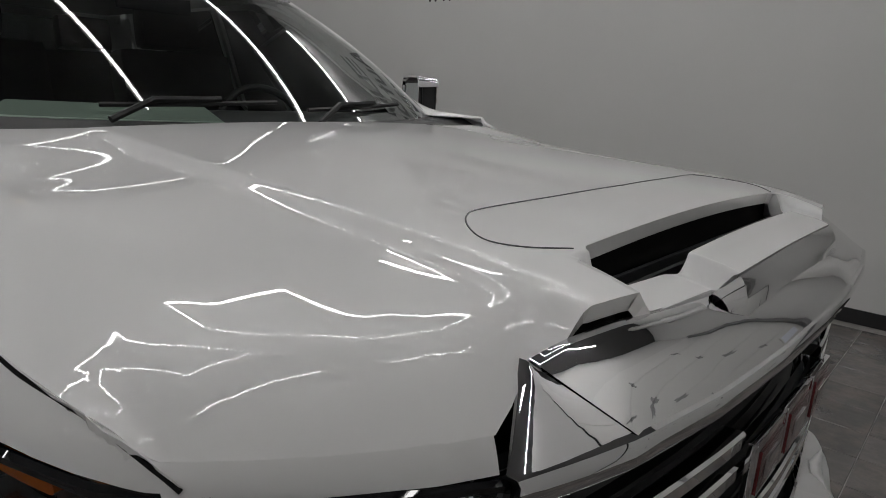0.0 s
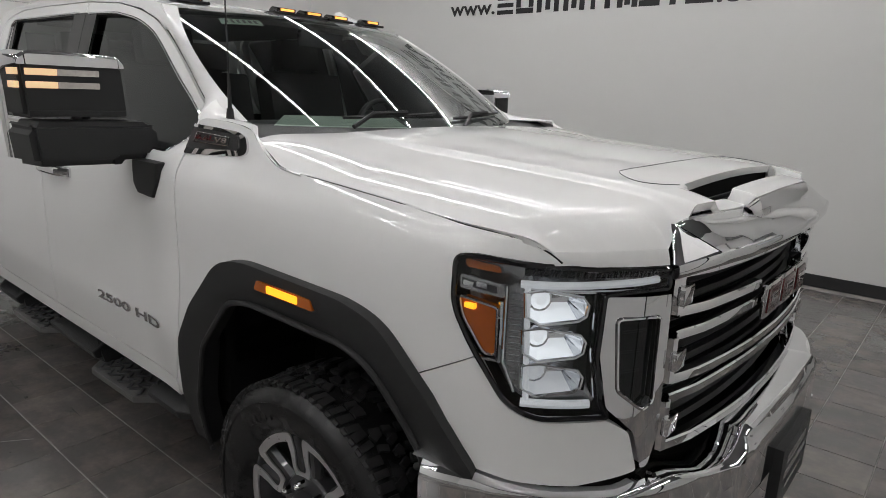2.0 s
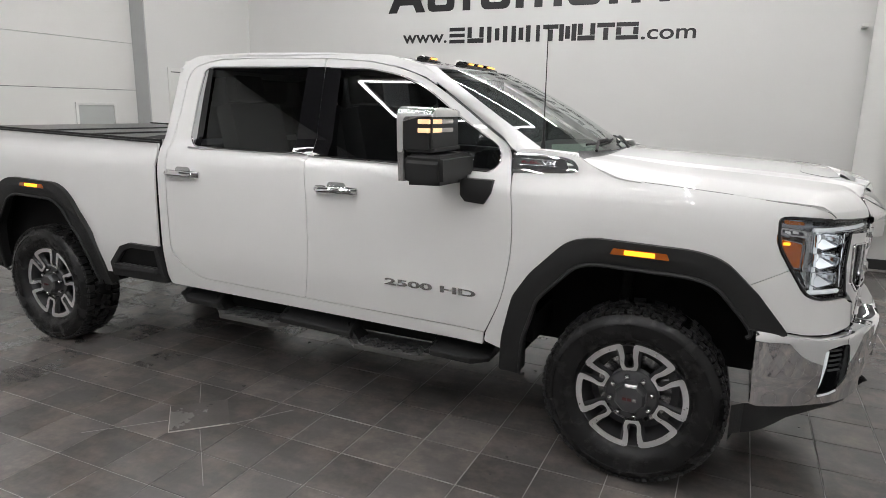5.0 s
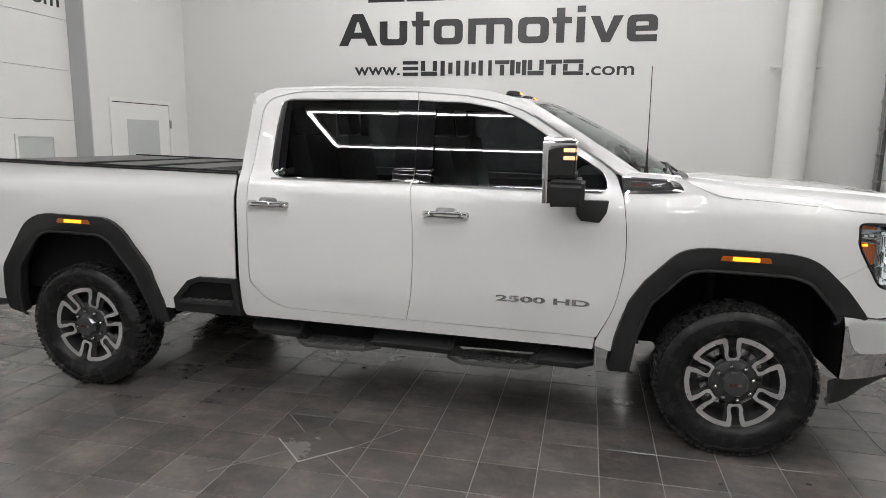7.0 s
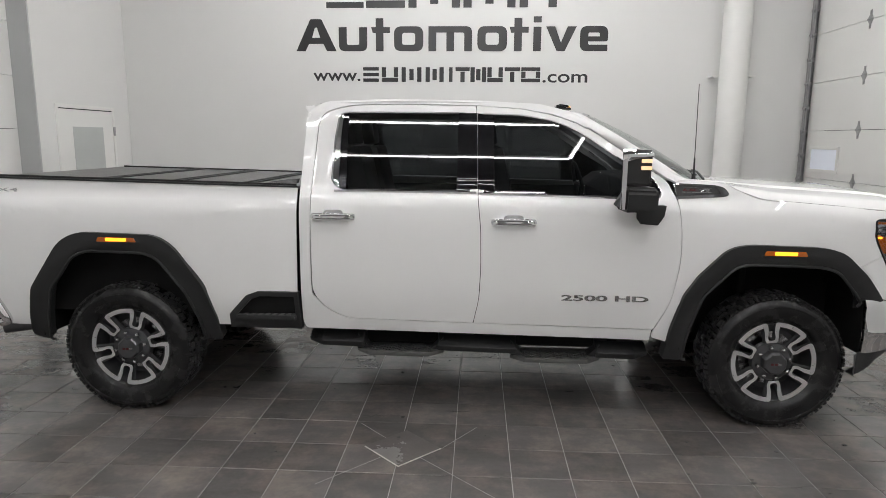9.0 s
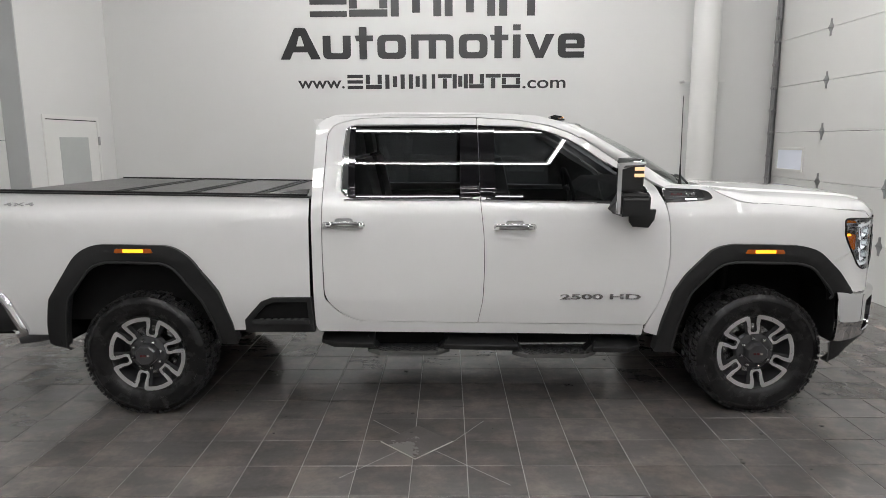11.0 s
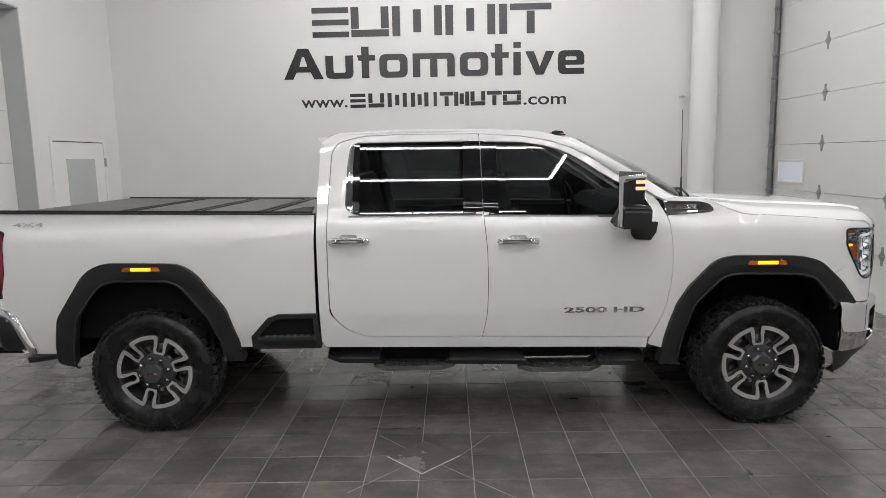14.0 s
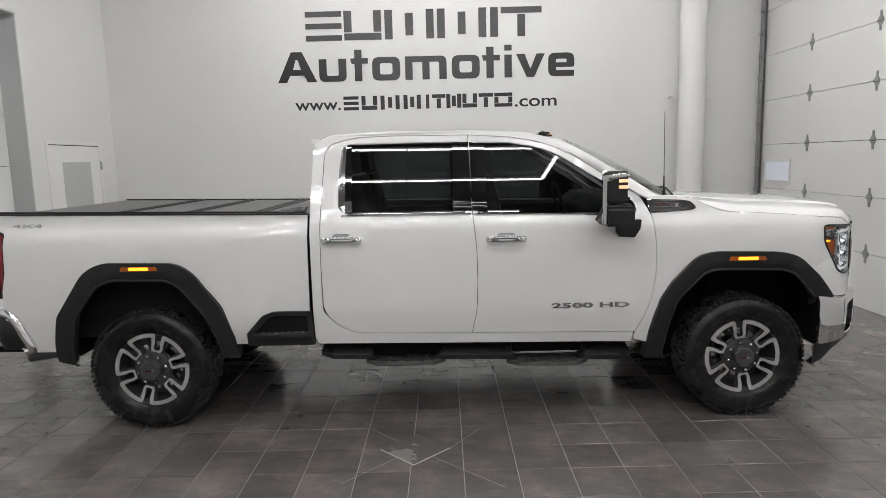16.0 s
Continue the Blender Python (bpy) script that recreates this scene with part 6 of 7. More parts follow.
    # hub cap, an eight-cornered lid with a plain mark
    bm = bmesh.new()
    oc = [(math.cos(2 * math.pi * i / 8 + 0.39), math.sin(2 * math.pi * i / 8 + 0.39)) for i in range(8)]
    rings = [[bm.verts.new((cx + r * c, Y(d), cz + r * q)) for c, q in oc] for r, d in ((0.076, 0.065), (0.073, 0.018), (0.062, 0.004))]
    for a, b in zip(rings, rings[1:]):
        for i in range(8):
            bm.faces.new((a[i], a[(i + 1) % 8], b[(i + 1) % 8], b[i]))
    bm.faces.new(rings[-1])
    bmesh.ops.recalc_face_normals(bm, faces=bm.faces[:])
    cap = part("hub_cap", bm, GREYP, w, "dark grey hub cap with a small red mark", smooth=False)
    for k in (-1, 0, 1):
        y0, y1 = sorted((Y(0.004), Y(0.0015)))
        part("cap_mark", box((cx + k * 0.022 - 0.009, y0, cz - 0.007), (cx + k * 0.022 + 0.009, y1, cz + 0.007), 0.001), RED if k < 1 else SATIN, cap, smooth=False)
    for k in range(8):
        a = 2 * math.pi * (k + 0.3) / 8
        p = Vector((cx + 0.096 * math.cos(a), 0, cz + 0.096 * math.sin(a)))
        bm = cyl((p.x, Y(0.064), p.z), (p.x, Y(0.036), p.z), 0.0135, 0.012, seg=8)
        bmesh.ops.create_uvsphere(bm, u_segments=8, v_segments=6, radius=0.012, matrix=Matrix.Translation((p.x, Y(0.037), p.z)))
        part("lug_nut", bm, CHROME, w, "chrome lug nut")
    return w


for cx in (0.0, -4.036):
    for s in (1, -1):
        wheel(cx, s)

# ---------------------------------------------------------------- wheel wells, chassis, inner shell
for cx, x0, x1 in ((0.0, -0.66, 0.60), (-4.036, -4.70, -3.42)):
    for s in (1, -1):
        bm = bmesh.new()
        prev = None
        prof = [(x0 + 0.09, 0.47), (x0 + 0.11, 0.8), (x0 + 0.26, 1.11), (cx, 1.15), (x1 - 0.26, 1.10), (x1 - 0.10, 0.8), (x1 - 0.09, 0.47)]
        for x, z in prof:
            cur = (bm.verts.new((x, YC - s * 0.93, z)), bm.verts.new((x, YC - s * 0.50, z)))
            if prev:
                bm.faces.new((prev[0], prev[1], cur[1], cur[0]))
            prev = cur
        bm.faces.new([bm.verts.new((x, YC - s * 0.50, z)) for x, z in prof])
        part("wheel_liner", bm, DARK, truck, "black wheel-well liner", smooth=False)
        # shock and spring seen in the shade
        part("shock", cyl((cx - 0.12, YC - s * 0.62, 0.45), (cx - 0.10, YC - s * 0.60, 0.98), 0.03), DARK, truck, "dark shock absorber")
for s in (1, -1):
    bm = box((-4.95, YC - s * 0.45 - 0.04, 0.48), (0.80, YC - s * 0.45 + 0.04, 0.62), 0.01)
    part("frame_rail", bm, DARK, truck, "black chassis rail", smooth=False)
for cx in (0.0, -4.036):
    bm = cyl((cx, YC - 0.75, 0.41), (cx, YC + 0.75, 0.41), 0.05)
    bmesh.ops.create_uvsphere(bm, u_segments=16, v_segments=10, radius=0.15, matrix=Matrix.Translation((cx, YC + (0.15 if cx > -1 else 0), 0.41)))
    part("axle", bm, DARK, truck, "black axle with differential")
for nm, lo, hi in (("cab_floor", (-2.86, YC - 0.86, 0.56), (-0.50, YC + 0.86, 0.70)), ("cab_rear_panel", (-2.86, YC - 0.86, 0.70), (-2.80, YC + 0.86, 1.42)),
                   ("firewall", (-0.62, YC - 0.83, 0.70), (-0.55, YC + 0.83, 1.40)), ("door_lining", (-2.80, YC - 0.87, 0.70), (-0.50, YC - 0.83, 1.36)), ("door_lining", (-2.80, YC + 0.83, 0.70), (-0.50, YC + 0.87, 1.36))):
    part(nm, box(lo, hi), DARK, truck, "dark inside of the cab", smooth=False)
bm = box((-0.52, YC - 0.80, 1.15), (0.62, YC + 0.80, 1.335))
add_box(bm, (-0.5, YC - 0.48, 0.55), (0.80, YC + 0.48, 1.2))
add_box(bm, (0.62, YC - 0.60, 0.85), (0.78, YC + 0.60, 1.28))
part("engine_bay", bm, DARK, truck, "dark engine bay", smooth=False)
bm = bmesh.new()
add_box(bm, (-2.90, YC - 0.70, 1.40), (-2.86, YC + 0.70, 1.44))
for s in (1, -1):
    add_box(bm, (-2.895, YC - s * 0.74 - 0.07, 0.6), (-2.875, YC - s * 0.74 + 0.07, 1.60))
    add_box(bm, (-2.895, YC - s * 0.66 - 0.06, 1.60), (-2.875, YC - s * 0.66 + 0.06, 1.90))
add_box(bm, (-2.895, YC - 0.86, 0.6), (-2.875, YC + 0.86, 1.46))
add_box(bm, (-2.895, YC - 0.64, 1.86), (-2.875, YC + 0.64, 1.95))
part("cab_back", bm, PAINT, truck, "white back of the cab", smooth=False)
bg = part("rear_window", box((-2.886, YC - 0.70, 1.46), (-2.880, YC + 0.70, 1.86)), GLASS_T, truck, "tinted rear window", smooth=False)
bg.visible_shadow = False
bm = box((-2.80, YC - 0.56, 1.90), (-1.40, YC + 0.56, 1.92))
part("headliner", bm, mat("grey_headliner", (0.28, 0.28, 0.27), 0.9, 0, 0.05, 30), truck, "pale grey headliner", smooth=False)

# ---------------------------------------------------------------- bed: floor box, cover, tailgate, tail lamps, bumper
part("bed_floor", box((-4.95, YC - 0.77, 0.62), (-2.97, YC + 0.77, 0.70)), DARK, truck, smooth=False)
for s in (1, -1):
    part("bed_wall", box((-4.95, YC - s * 0.80 - 0.03, 0.62), (-2.94, YC - s * 0.80 + 0.03, 1.40)), DARK, truck, smooth=False)
part("bed_bulkhead", box((-2.97, YC - 0.77, 0.62), (-2.94, YC + 0.77, 1.42)), DARK, truck, smooth=False)
# dark block between cab and bed, put in for the shade of their gap
part("gap_filler", box((-2.935, YC - 0.88, 0.60), (-2.905, YC + 0.88, 1.40)), DARK, truck, smooth=False)
slope = -0.0208                                # the bed rises towards its tail


def bed_z(x):
    return 1.443 + (x + 2.925) * slope


for s in (1, -1):
    bm = bmesh.new()
    add_prism(bm, [(-2.925, YC - s * 0.915, bed_z(-2.925)), (-4.99, YC - s * 0.915, bed_z(-4.99)), (-4.99, YC - s * 0.882, bed_z(-4.99)), (-2.925, YC - s * 0.882, bed_z(-2.925))], (0, 0, 0.010 if s > 0 else 0.002))
    part("bed_rail_cap", bm, BLACKP, truck, "black plastic cap along the bed rail", smooth=False)
cover = new("tonneau_cover")
cover.parent = truck
cover["label"] = "black folding hard cover over the bed"
seams = (-2.945, -3.32, -3.80, -4.28, -4.995)
for a, b in zip(seams, seams[1:]):
    bm = bmesh.new()
    add_prism(bm, [(a - 0.004, YC - 0.86, bed_z(a) - 0.020), (b + 0.004, YC - 0.86, bed_z(b) - 0.020), (b + 0.004, YC + 0.83, bed_z(b) - 0.026), (a - 0.004, YC + 0.83, bed_z(a) - 0.026)], (0, 0, 0.020))
    bmesh.ops.bevel(bm, geom=bm.edges[:], offset=0.004, segments=2, affect="EDGES")
    part("cover_panel", bm, TONN, cover, "textured black cover panel", smooth=False)
for a in seams[1:4]:
    for d in (-0.03, 0.03):
        bm = bmesh.new()
        add_prism(bm, [(a + d - 0.014, YC - 0.845, bed_z(a) - 0.003), (a + d + 0.014, YC - 0.845, bed_z(a) - 0.003), (a + d + 0.014, YC + 0.825, bed_z(a) - 0.009), (a + d - 0.014, YC + 0.825, bed_z(a) - 0.009)], (0, 0, 0.010))
        part("cover_hinge", bm, BLACKP, cover, "black hinge strip across the cover", smooth=False)
for s in (1, -1):
    bm = bmesh.new()
    add_prism(bm, [(-2.94, YC - s * 0.880, bed_z(-2.94) - 0.022), (-5.0, YC - s * 0.880, bed_z(-5.0) - 0.022), (-5.0, YC - s * 0.862, bed_z(-5.0) - 0.022), (-2.94, YC - s * 0.862, bed_z(-2.94) - 0.022)], (0, 0, 0.044 if s > 0 else 0.026))
    part("cover_rail", bm, BLACKP, cover, "black side rail of the cover", smooth=False)
    bm = prism([(-2.95, YC - s * 0.84, bed_z(-2.95) + 0.020), (-3.14, YC - s * 0.84, bed_z(-3.1) + 0.022), (-3.02, YC - s * 0.80, bed_z(-3.0) + 0.042), (-2.95, YC - s * 0.80, bed_z(-2.95) + 0.046)], (0, s * 0.05, 0))
    part("cover_clamp", bm, BLACKP, cover, "black folded clamp at the cab end", smooth=False)
part("tailgate", box((-5.03, YC - 0.78, 0.70), (-4.96, YC + 0.78, 1.475), 0.02), PAINT, truck, "white tailgate")
for s in (1, -1):
    fb = body(s, 0.004)
    ol = rounded([(-4.945, 1.372, 0.03), (-5.02, 1.385), (-5.02, 0.93), (-4.995, 0.95, 0.03), (-4.962, 1.10, 0.03), (-4.955, 1.28)], 0.01)
    tl = panel("tail_lamp", side_pts(ol), fb, (0, -s, 0), GLOSSB, truck, step=0.05, thick=0.05, label="dark tail lamp with red lens")
    panel("red_lens", side_pts(rounded([(-4.953, 1.358, 0.02), (-5.02, 1.370), (-5.02, 0.955), (-4.988, 0.972, 0.03), (-4.963, 1.13, 0.02), (-4.958, 1.28)], 0.01)), body(s, 0.007), (0, -s, 0), REDLENS, tl, step=0.05, thick=0.004, label="red lens")
    panel("lit_strip", side_pts(rounded([(-4.966, 1.325), (-5.02, 1.332), (-5.02, 1.300), (-4.970, 1.296)], 0.005, 3)), body(s, 0.009), (0, -s, 0), RED_LIT, tl, step=0.05, thick=0.003, label="glowing red strip")
    part("lamp_back", box((-5.045, YC - s * 0.93 - 0.04 * (1 if s > 0 else 0), 0.93), (-4.99, YC - s * 0.80, 1.385), 0.01), GLOSSB, tl)
rb = new("rear_bumper")
rb.parent = truck
rb["label"] = "chrome rear bumper with black corner step"
part("bumper_bar", box((-5.20, YC - 0.90, 0.58), (-5.06, YC + 0.90, 0.84), 0.03), CHROME, rb, "chrome rear bar")
for s in (1, -1):
    out = (0, -s, 0)
    ol = rounded([(-5.15, 0.868), (-4.955, 0.850, 0.06), (-4.895, 0.790, 0.05), (-4.806, 0.602, 0.03), (-4.818, 0.560, 0.02), (-4.88, 0.552, 0.02), (-5.15, 0.545)], 0.02)

    def corner(a, z, s=s):
        x = float(np.interp(a, _arc, _c[:, 1]))
        d = min(1.0, max(0.0, (z - 0.55) / 0.31))
        return (x, YC - s * (0.940 + 0.060 * math.sin(math.pi * d) - 0.10 * sstep(-5.02, -5.16, x)), z)
    pth = [(p.x, p.y - 0.0, p.z) for p in spline([(-5.15, YC - s * 0.86, 0.836), (-5.05, YC - s * 0.925, 0.834), (-4.98, YC - s * 0.945, 0.824), (-4.925, YC - s * 0.950, 0.775), (-4.88, YC - s * 0.950, 0.68), (-4.845, YC - s * 0.945, 0.605), (-4.842, YC - s * 0.935, 0.572), (-4.88, YC - s * 0.93, 0.556)], 6)]
    part("chrome_corner", tube(pth, 0.036, 12, 0.9, up=out), CHROME, rb, "mirror chrome bumper corner")
    ol = rounded([(-5.15, 0.815), (-4.975, 0.808, 0.03), (-4.93, 0.755, 0.03), (-4.865, 0.605, 0.02), (-4.89, 0.565, 0.02), (-5.15, 0.560)], 0.02)

    def inset(a, z, s=s, corner=corner):
        p = corner(a, z)
        return (p[0], p[1] + s * 0.030, p[2])
    panel("corner_step", side_pts(ol), inset, out, BLACKP, rb, step=0.05, thick=0.01, label="black corner step inset")
part("bumper_underside", box((-5.15, YC - 0.86, 0.53), (-4.80, YC + 0.86, 0.58), 0.01), DARK, rb, smooth=False)
part("exhaust_tip", cyl((-4.70, YC - 0.80, 0.52), (-4.92, YC - 0.86, 0.50), 0.042), GREYP, truck, "dark steel exhaust tip")
# black corner step ahead of the rear wheel
for s in (1, -1):
    st = new("bed_step")
    st.parent = truck
    st["label"] = "black plastic step pocket ahead of the rear wheel"
    rim_o = [(-2.915, 0.555), (-2.925, 0.80), (-3.18, 0.80), (-3.25, 0.775), (-3.36, 0.655), (-3.36, 0.565)]
    rim_i = [(-2.945, 0.655), (-2.950, 0.772), (-3.165, 0.772), (-3.222, 0.750), (-3.312, 0.655), (-3.300, 0.650)]
    bm = bmesh.new()
    fo, fi = body(s, 0.026), body(s, 0.003)
    A, B = [bm.verts.new(fo(AX(x), z)) for x, z in rim_o], [bm.verts.new(fo(AX(x), z)) for x, z in rim_i]
    C, E = [bm.verts.new(fi(AX(x), z)) for x, z in rim_i], [bm.verts.new(body(s, -0.03)(AX(x), z)) for x, z in rim_o]
    for i in range(6):
        j = (i + 1) % 6
        for p, q in ((A, B), (B, C), (E, A)):
            bm.faces.new((p[i], p[j], q[j], q[i]))
    back_loop = [v.co.copy() for v in C]
    bmesh.ops.recalc_face_normals(bm, faces=bm.faces[:])
    part("pocket_shell", bm, BLACKP, st, "black shell with an open pocket", smooth=False)
    # the shallow back is coloured near black for the shade of a deep recess
    bm = bmesh.new()
    bm.faces.new([bm.verts.new(v) for v in back_loop])
    part("pocket_back", bm, DARK, st, "back of the pocket, coloured dark for its shade", smooth=False)
    y0, y1 = sorted((YC - s * 0.90, YC - s * 0.992))
    tr = part("tread", box((-3.315, y0, 0.622), (-2.94, y1, 0.652), 0.008), BLACKP, st, "black step tread", smooth=False)
    for k in range(7):
        for m in range(2):
            yk = YC - s * (0.950 + 0.026 * m)
            part("grip", box((-3.27 + k * 0.045, yk - 0.009, 0.651), (-3.245 + k * 0.045, yk + 0.009, 0.656), 0.002), PADM, tr, smooth=False)

# ---------------------------------------------------------------- side steps
for s in (1, -1):
    ss = new("side_step")
    ss.parent = truck
    ss["label"] = "black angular running board with two textured tread pads"
    def yy(u):
        return YC - s * u
    secs = [(-2.89, -2.53), (-2.06, -1.56), (-1.06, -0.735)]
    zt = lambda x: 0.524 + (x + 2.89) * -0.024
    for i, (a, b) in enumerate(secs):
        ea, eb = (0.07 if i == 0 else 0.0), (0.07 if i == 2 else 0.0)
        bm = bmesh.new()
        pr = [(0.72, 0.00), (0.80, 0.0), (0.897, -0.050), (0.882, -0.088), (0.72, -0.085)]
        rows = []
        for x, sh in ((a, ea), (a + ea + 0.02, 0), (b - eb - 0.02, 0), (b, eb)):
            rows.append([bm.verts.new((x, yy(u - (0.05 if sh else 0)), zt(x) + z * (0.75 if sh else 1) - (0.008 if sh else 0))) for u, z in pr])
        for p, q in zip(rows, rows[1:]):
            for k in range(5):
                bm.faces.new((p[k], p[(k + 1) % 5], q[(k + 1) % 5], q[k]))
        bm.faces.new(rows[0])
        bm.faces.new(list(reversed(rows[-1])))
        bmesh.ops.recalc_face_normals(bm, faces=bm.faces[:])
        bmesh.ops.bevel(bm, geom=bm.edges[:], offset=0.004, segments=1, affect="EDGES")
        part("board", bm, BLACKP, ss, "black angular board section", smooth=False)
    for a, b in ((-2.58, -2.02), (-1.60, -1.03)):
        z = zt((a + b) / 2) - 0.094
        bm = prism([(a + 0.03, yy(0.70), z), (a, yy(0.84), z), (a + 0.09, yy(0.925), z), (b - 0.09, yy(0.925), z), (b, yy(0.84), z), (b - 0.03, yy(0.70), z)], (0, 0, -0.028), 0.007)
        pad = part("tread_pad", bm, PADM, ss, "black tread pad", smooth=False)
        bm = bmesh.new()
        for k in range(9):
            xk = a + 0.10 + (b - a - 0.2) * k / 8
            for u, dx in ((0.845, 0.014), (0.885, -0.014), (0.805, -0.014)):
                m = Matrix.Translation((xk, yy(u), z + 0.002)) @ Matrix.Rotation(radians(45 if (k + int(u * 100)) % 2 else -45), 4, "Z")
                add_box(bm, (-0.024, -0.006, -0.002), (0.024, 0.006, 0.004), m)
        part("grip", bm, GREYP, pad, "raised grip ribs", smooth=False)
        for xk in (a + 0.005, b - 0.005):
            sg2 = 1 if xk < (a + b) / 2 else -1
            bm = bmesh.new()
            add_prism(bm, [(xk - sg2 * 0.0, yy(0.86), zt(xk) - 0.012), (xk + sg2 * 0.075, yy(0.86), z + 0.002), (xk - sg2 * 0.0, yy(0.86), z - 0.006)], (0, s * 0.11, 0))
            part("gusset", bm, BLACKP, ss, smooth=False)
    part("carrier", box((-2.86, min(yy(0.66), yy(0.76)), 0.42), (-0.78, max(yy(0.66), yy(0.76)), 0.505), 0.01), DARK, ss, "black carrier bar", smooth=False)
    for x in (-2.7, -1.8, -0.95):
        part("bracket", box((x - 0.03, min(yy(0.45), yy(0.80)), 0.46), (x + 0.03, max(yy(0.45), yy(0.80)), 0.50)), DARK, ss, smooth=False)

# ---------------------------------------------------------------- mirrors
MIRROR_LAMP = mat("mirror_turn_lamp", (0.8, 0.62, 0.45), 0.2, 0, 0.05, 60, emit=(1.0, 0.60, 0.28), strength=0.6)
CLEARB = mat("clear_lamp_bar", (0.62, 0.58, 0.54), 0.15, 0.3, 0.15, 60, coat=0.6)
for s in (1, -1):
    mr = new("towing_mirror")
    mr.parent = truck
    if s < 0:    # the far mirror is swung a little back and sits lower
        piv = Vector((-0.93, YC + 0.97, 0))
        mr.matrix_local = Matrix.Translation(piv + Vector((0.15, 0.04, -0.050))) @ Matrix.Rotation(radians(42), 4, "Z") @ Matrix.Translation(-piv)
    mr["label"] = "large black towing mirror with chrome cap and lit amber turn bars"
    def V(x, y, z):
        return (x, YC - s * (YC - y - 0.017), z)
    x0, x1 = -1.03, -0.885
    head = [(-0.30, 1.50), (-0.312, 1.665), (-0.285, 1.690), (-0.03, 1.690), (0.0, 1.665), (0.012, 1.50)]
    bm = bmesh.new()
    A = [bm.verts.new(V(x0 + 0.25 * (y + 0.30), y, z)) for y, z in head]
    B = [bm.verts.new(V(x1, y * 0.97 - 0.003, 1.50 + (z - 1.50) * 0.955)) for y, z in head]
    n = len(head)
    for i in range(n):
        bm.faces.new((A[i], A[(i + 1) % n], B[(i + 1) % n], B[i]))
    bm.faces.new(A)
    bm.faces.new(list(reversed(B)))
    bmesh.ops.recalc_face_normals(bm, faces=bm.faces[:])
    bmesh.ops.bevel(bm, geom=bm.edges[:], offset=0.012, segments=3, affect="EDGES")
    sh = part("shell", bm, BLACKP, mr, "black mirror shell")
    # chrome cap over the top and down the outer edge
    bm = bmesh.new()
    prof = spline([(-0.306, 0, 1.37), (-0.314, 0, 1.50), (-0.318, 0, 1.655), (-0.296, 0, 1.692), (-0.25, 0, 1.699), (-0.05, 0, 1.697), (-0.004, 0, 1.688), (0.008, 0, 1.655)], 5)
    prev = None
    for p in prof:
        k = sstep(1.640, 1.672, p.z)
        q2 = Vector((p.x * 0.955, 0, 1.5 + (p.z - 1.5) * 0.955))
        f3 = Vector((x0 + 0.006, p.x * 0.992, p.z)).lerp(Vector((x1 - 0.004, p.x * 0.975 - 0.002, p.z - 0.006)), k)
        f4 = Vector((x0 + 0.012, p.x * 0.982, p.z)).lerp(Vector((x1 + 0.006, p.x * 0.965 - 0.002, p.z - 0.014)), k)
        f5 = Vector((x0 + 0.014, p.x * 0.960, p.z)).lerp(Vector((x1 + 0.008, p.x * 0.962 - 0.002, 1.654)), k)
        bx = x0 - 0.012 + 0.25 * (p.x + 0.306)
        f3.x, f4.x, f5.x = max(f3.x, bx + 0.006), max(f4.x, bx + 0.008), max(f5.x, bx + 0.010)
        cur = [bm.verts.new(V(*v)) for v in ((bx, q2.x, q2.z), (bx, p.x, p.z), f3, f4, f5)]
        if prev:
            for n in range(4):
                bm.faces.new((prev[n], prev[n + 1], cur[n + 1], cur[n]))
        prev = cur
    bmesh.ops.recalc_face_normals(bm, faces=bm.faces[:])
    part("chrome_cap", bm, CHROME, mr, "chrome cap")
    for z in (1.634, 1.596):
        l0, l1 = -0.285, -0.075
        lm = l0 + (l1 - l0) * 0.42
        part("turn_bar", box(V(x1 - 0.004, l0, z - 0.010), V(x1 + 0.004, lm, z + 0.010), 0.004), MIRROR_LAMP if s > 0 else CLEARB, sh, "amber turn bar")
        part("clear_bar", box(V(x1 - 0.004, lm, z - 0.010), V(x1 + 0.004, l1, z + 0.010), 0.004), CLEARB, sh, "clear bar")
    part("shell_step", box(V(x1 - 0.02, -0.285, 1.502), V(x1 + 0.008, 0.0, 1.520), 0.004), BLACKP, sh)
    # arm below the head
    arm = [(-0.300, 1.352), (-0.312, 1.47), (-0.295, 1.492), (0.055, 1.490), (0.085, 1.470), (0.085, 1.365), (-0.05, 1.360), (-0.06, 1.348)]
    bm = bmesh.new()
    A = [bm.verts.new(V(-1.02 + (0.08 if y > 0 else 0), y, z)) for y, z in arm]
    B = [bm.verts.new(V(-0.835, y * 0.98 + 0.003, 1.42 + (z - 1.42) * 0.94)) for y, z in arm]
    n = len(arm)
    for i in range(n):
        bm.faces.new((A[i], A[(i + 1) % n], B[(i + 1) % n], B[i]))
    bm.faces.new(A)
    bm.faces.new(list(reversed(B)))
    bmesh.ops.recalc_face_normals(bm, faces=bm.faces[:])
    bmesh.ops.bevel(bm, geom=bm.edges[:], offset=0.018, segments=4, affect="EDGES")
    part("arm", bm, BLACKP, mr, "thick black mirror arm")
    bm = prism([V(-0.875, 0.0, 1.365), V(-0.875, 0.0, 1.285), V(-0.85, 0.0, 1.252), V(-0.75, 0.0, 1.245), V(-0.715, 0.0, 1.30), V(-0.705, 0.0, 1.365)], (0, s * 0.085, 0), 0.012)
    part("foot", bm, BLACKP, mr, "black mirror foot on the door")
    gq = [V(x0 - 0.004 + 0.25 * (y + 0.30), y, z) for y, z in ((-0.285, 1.515), (-0.285, 1.665), (-0.01, 1.665), (-0.01, 1.515))]
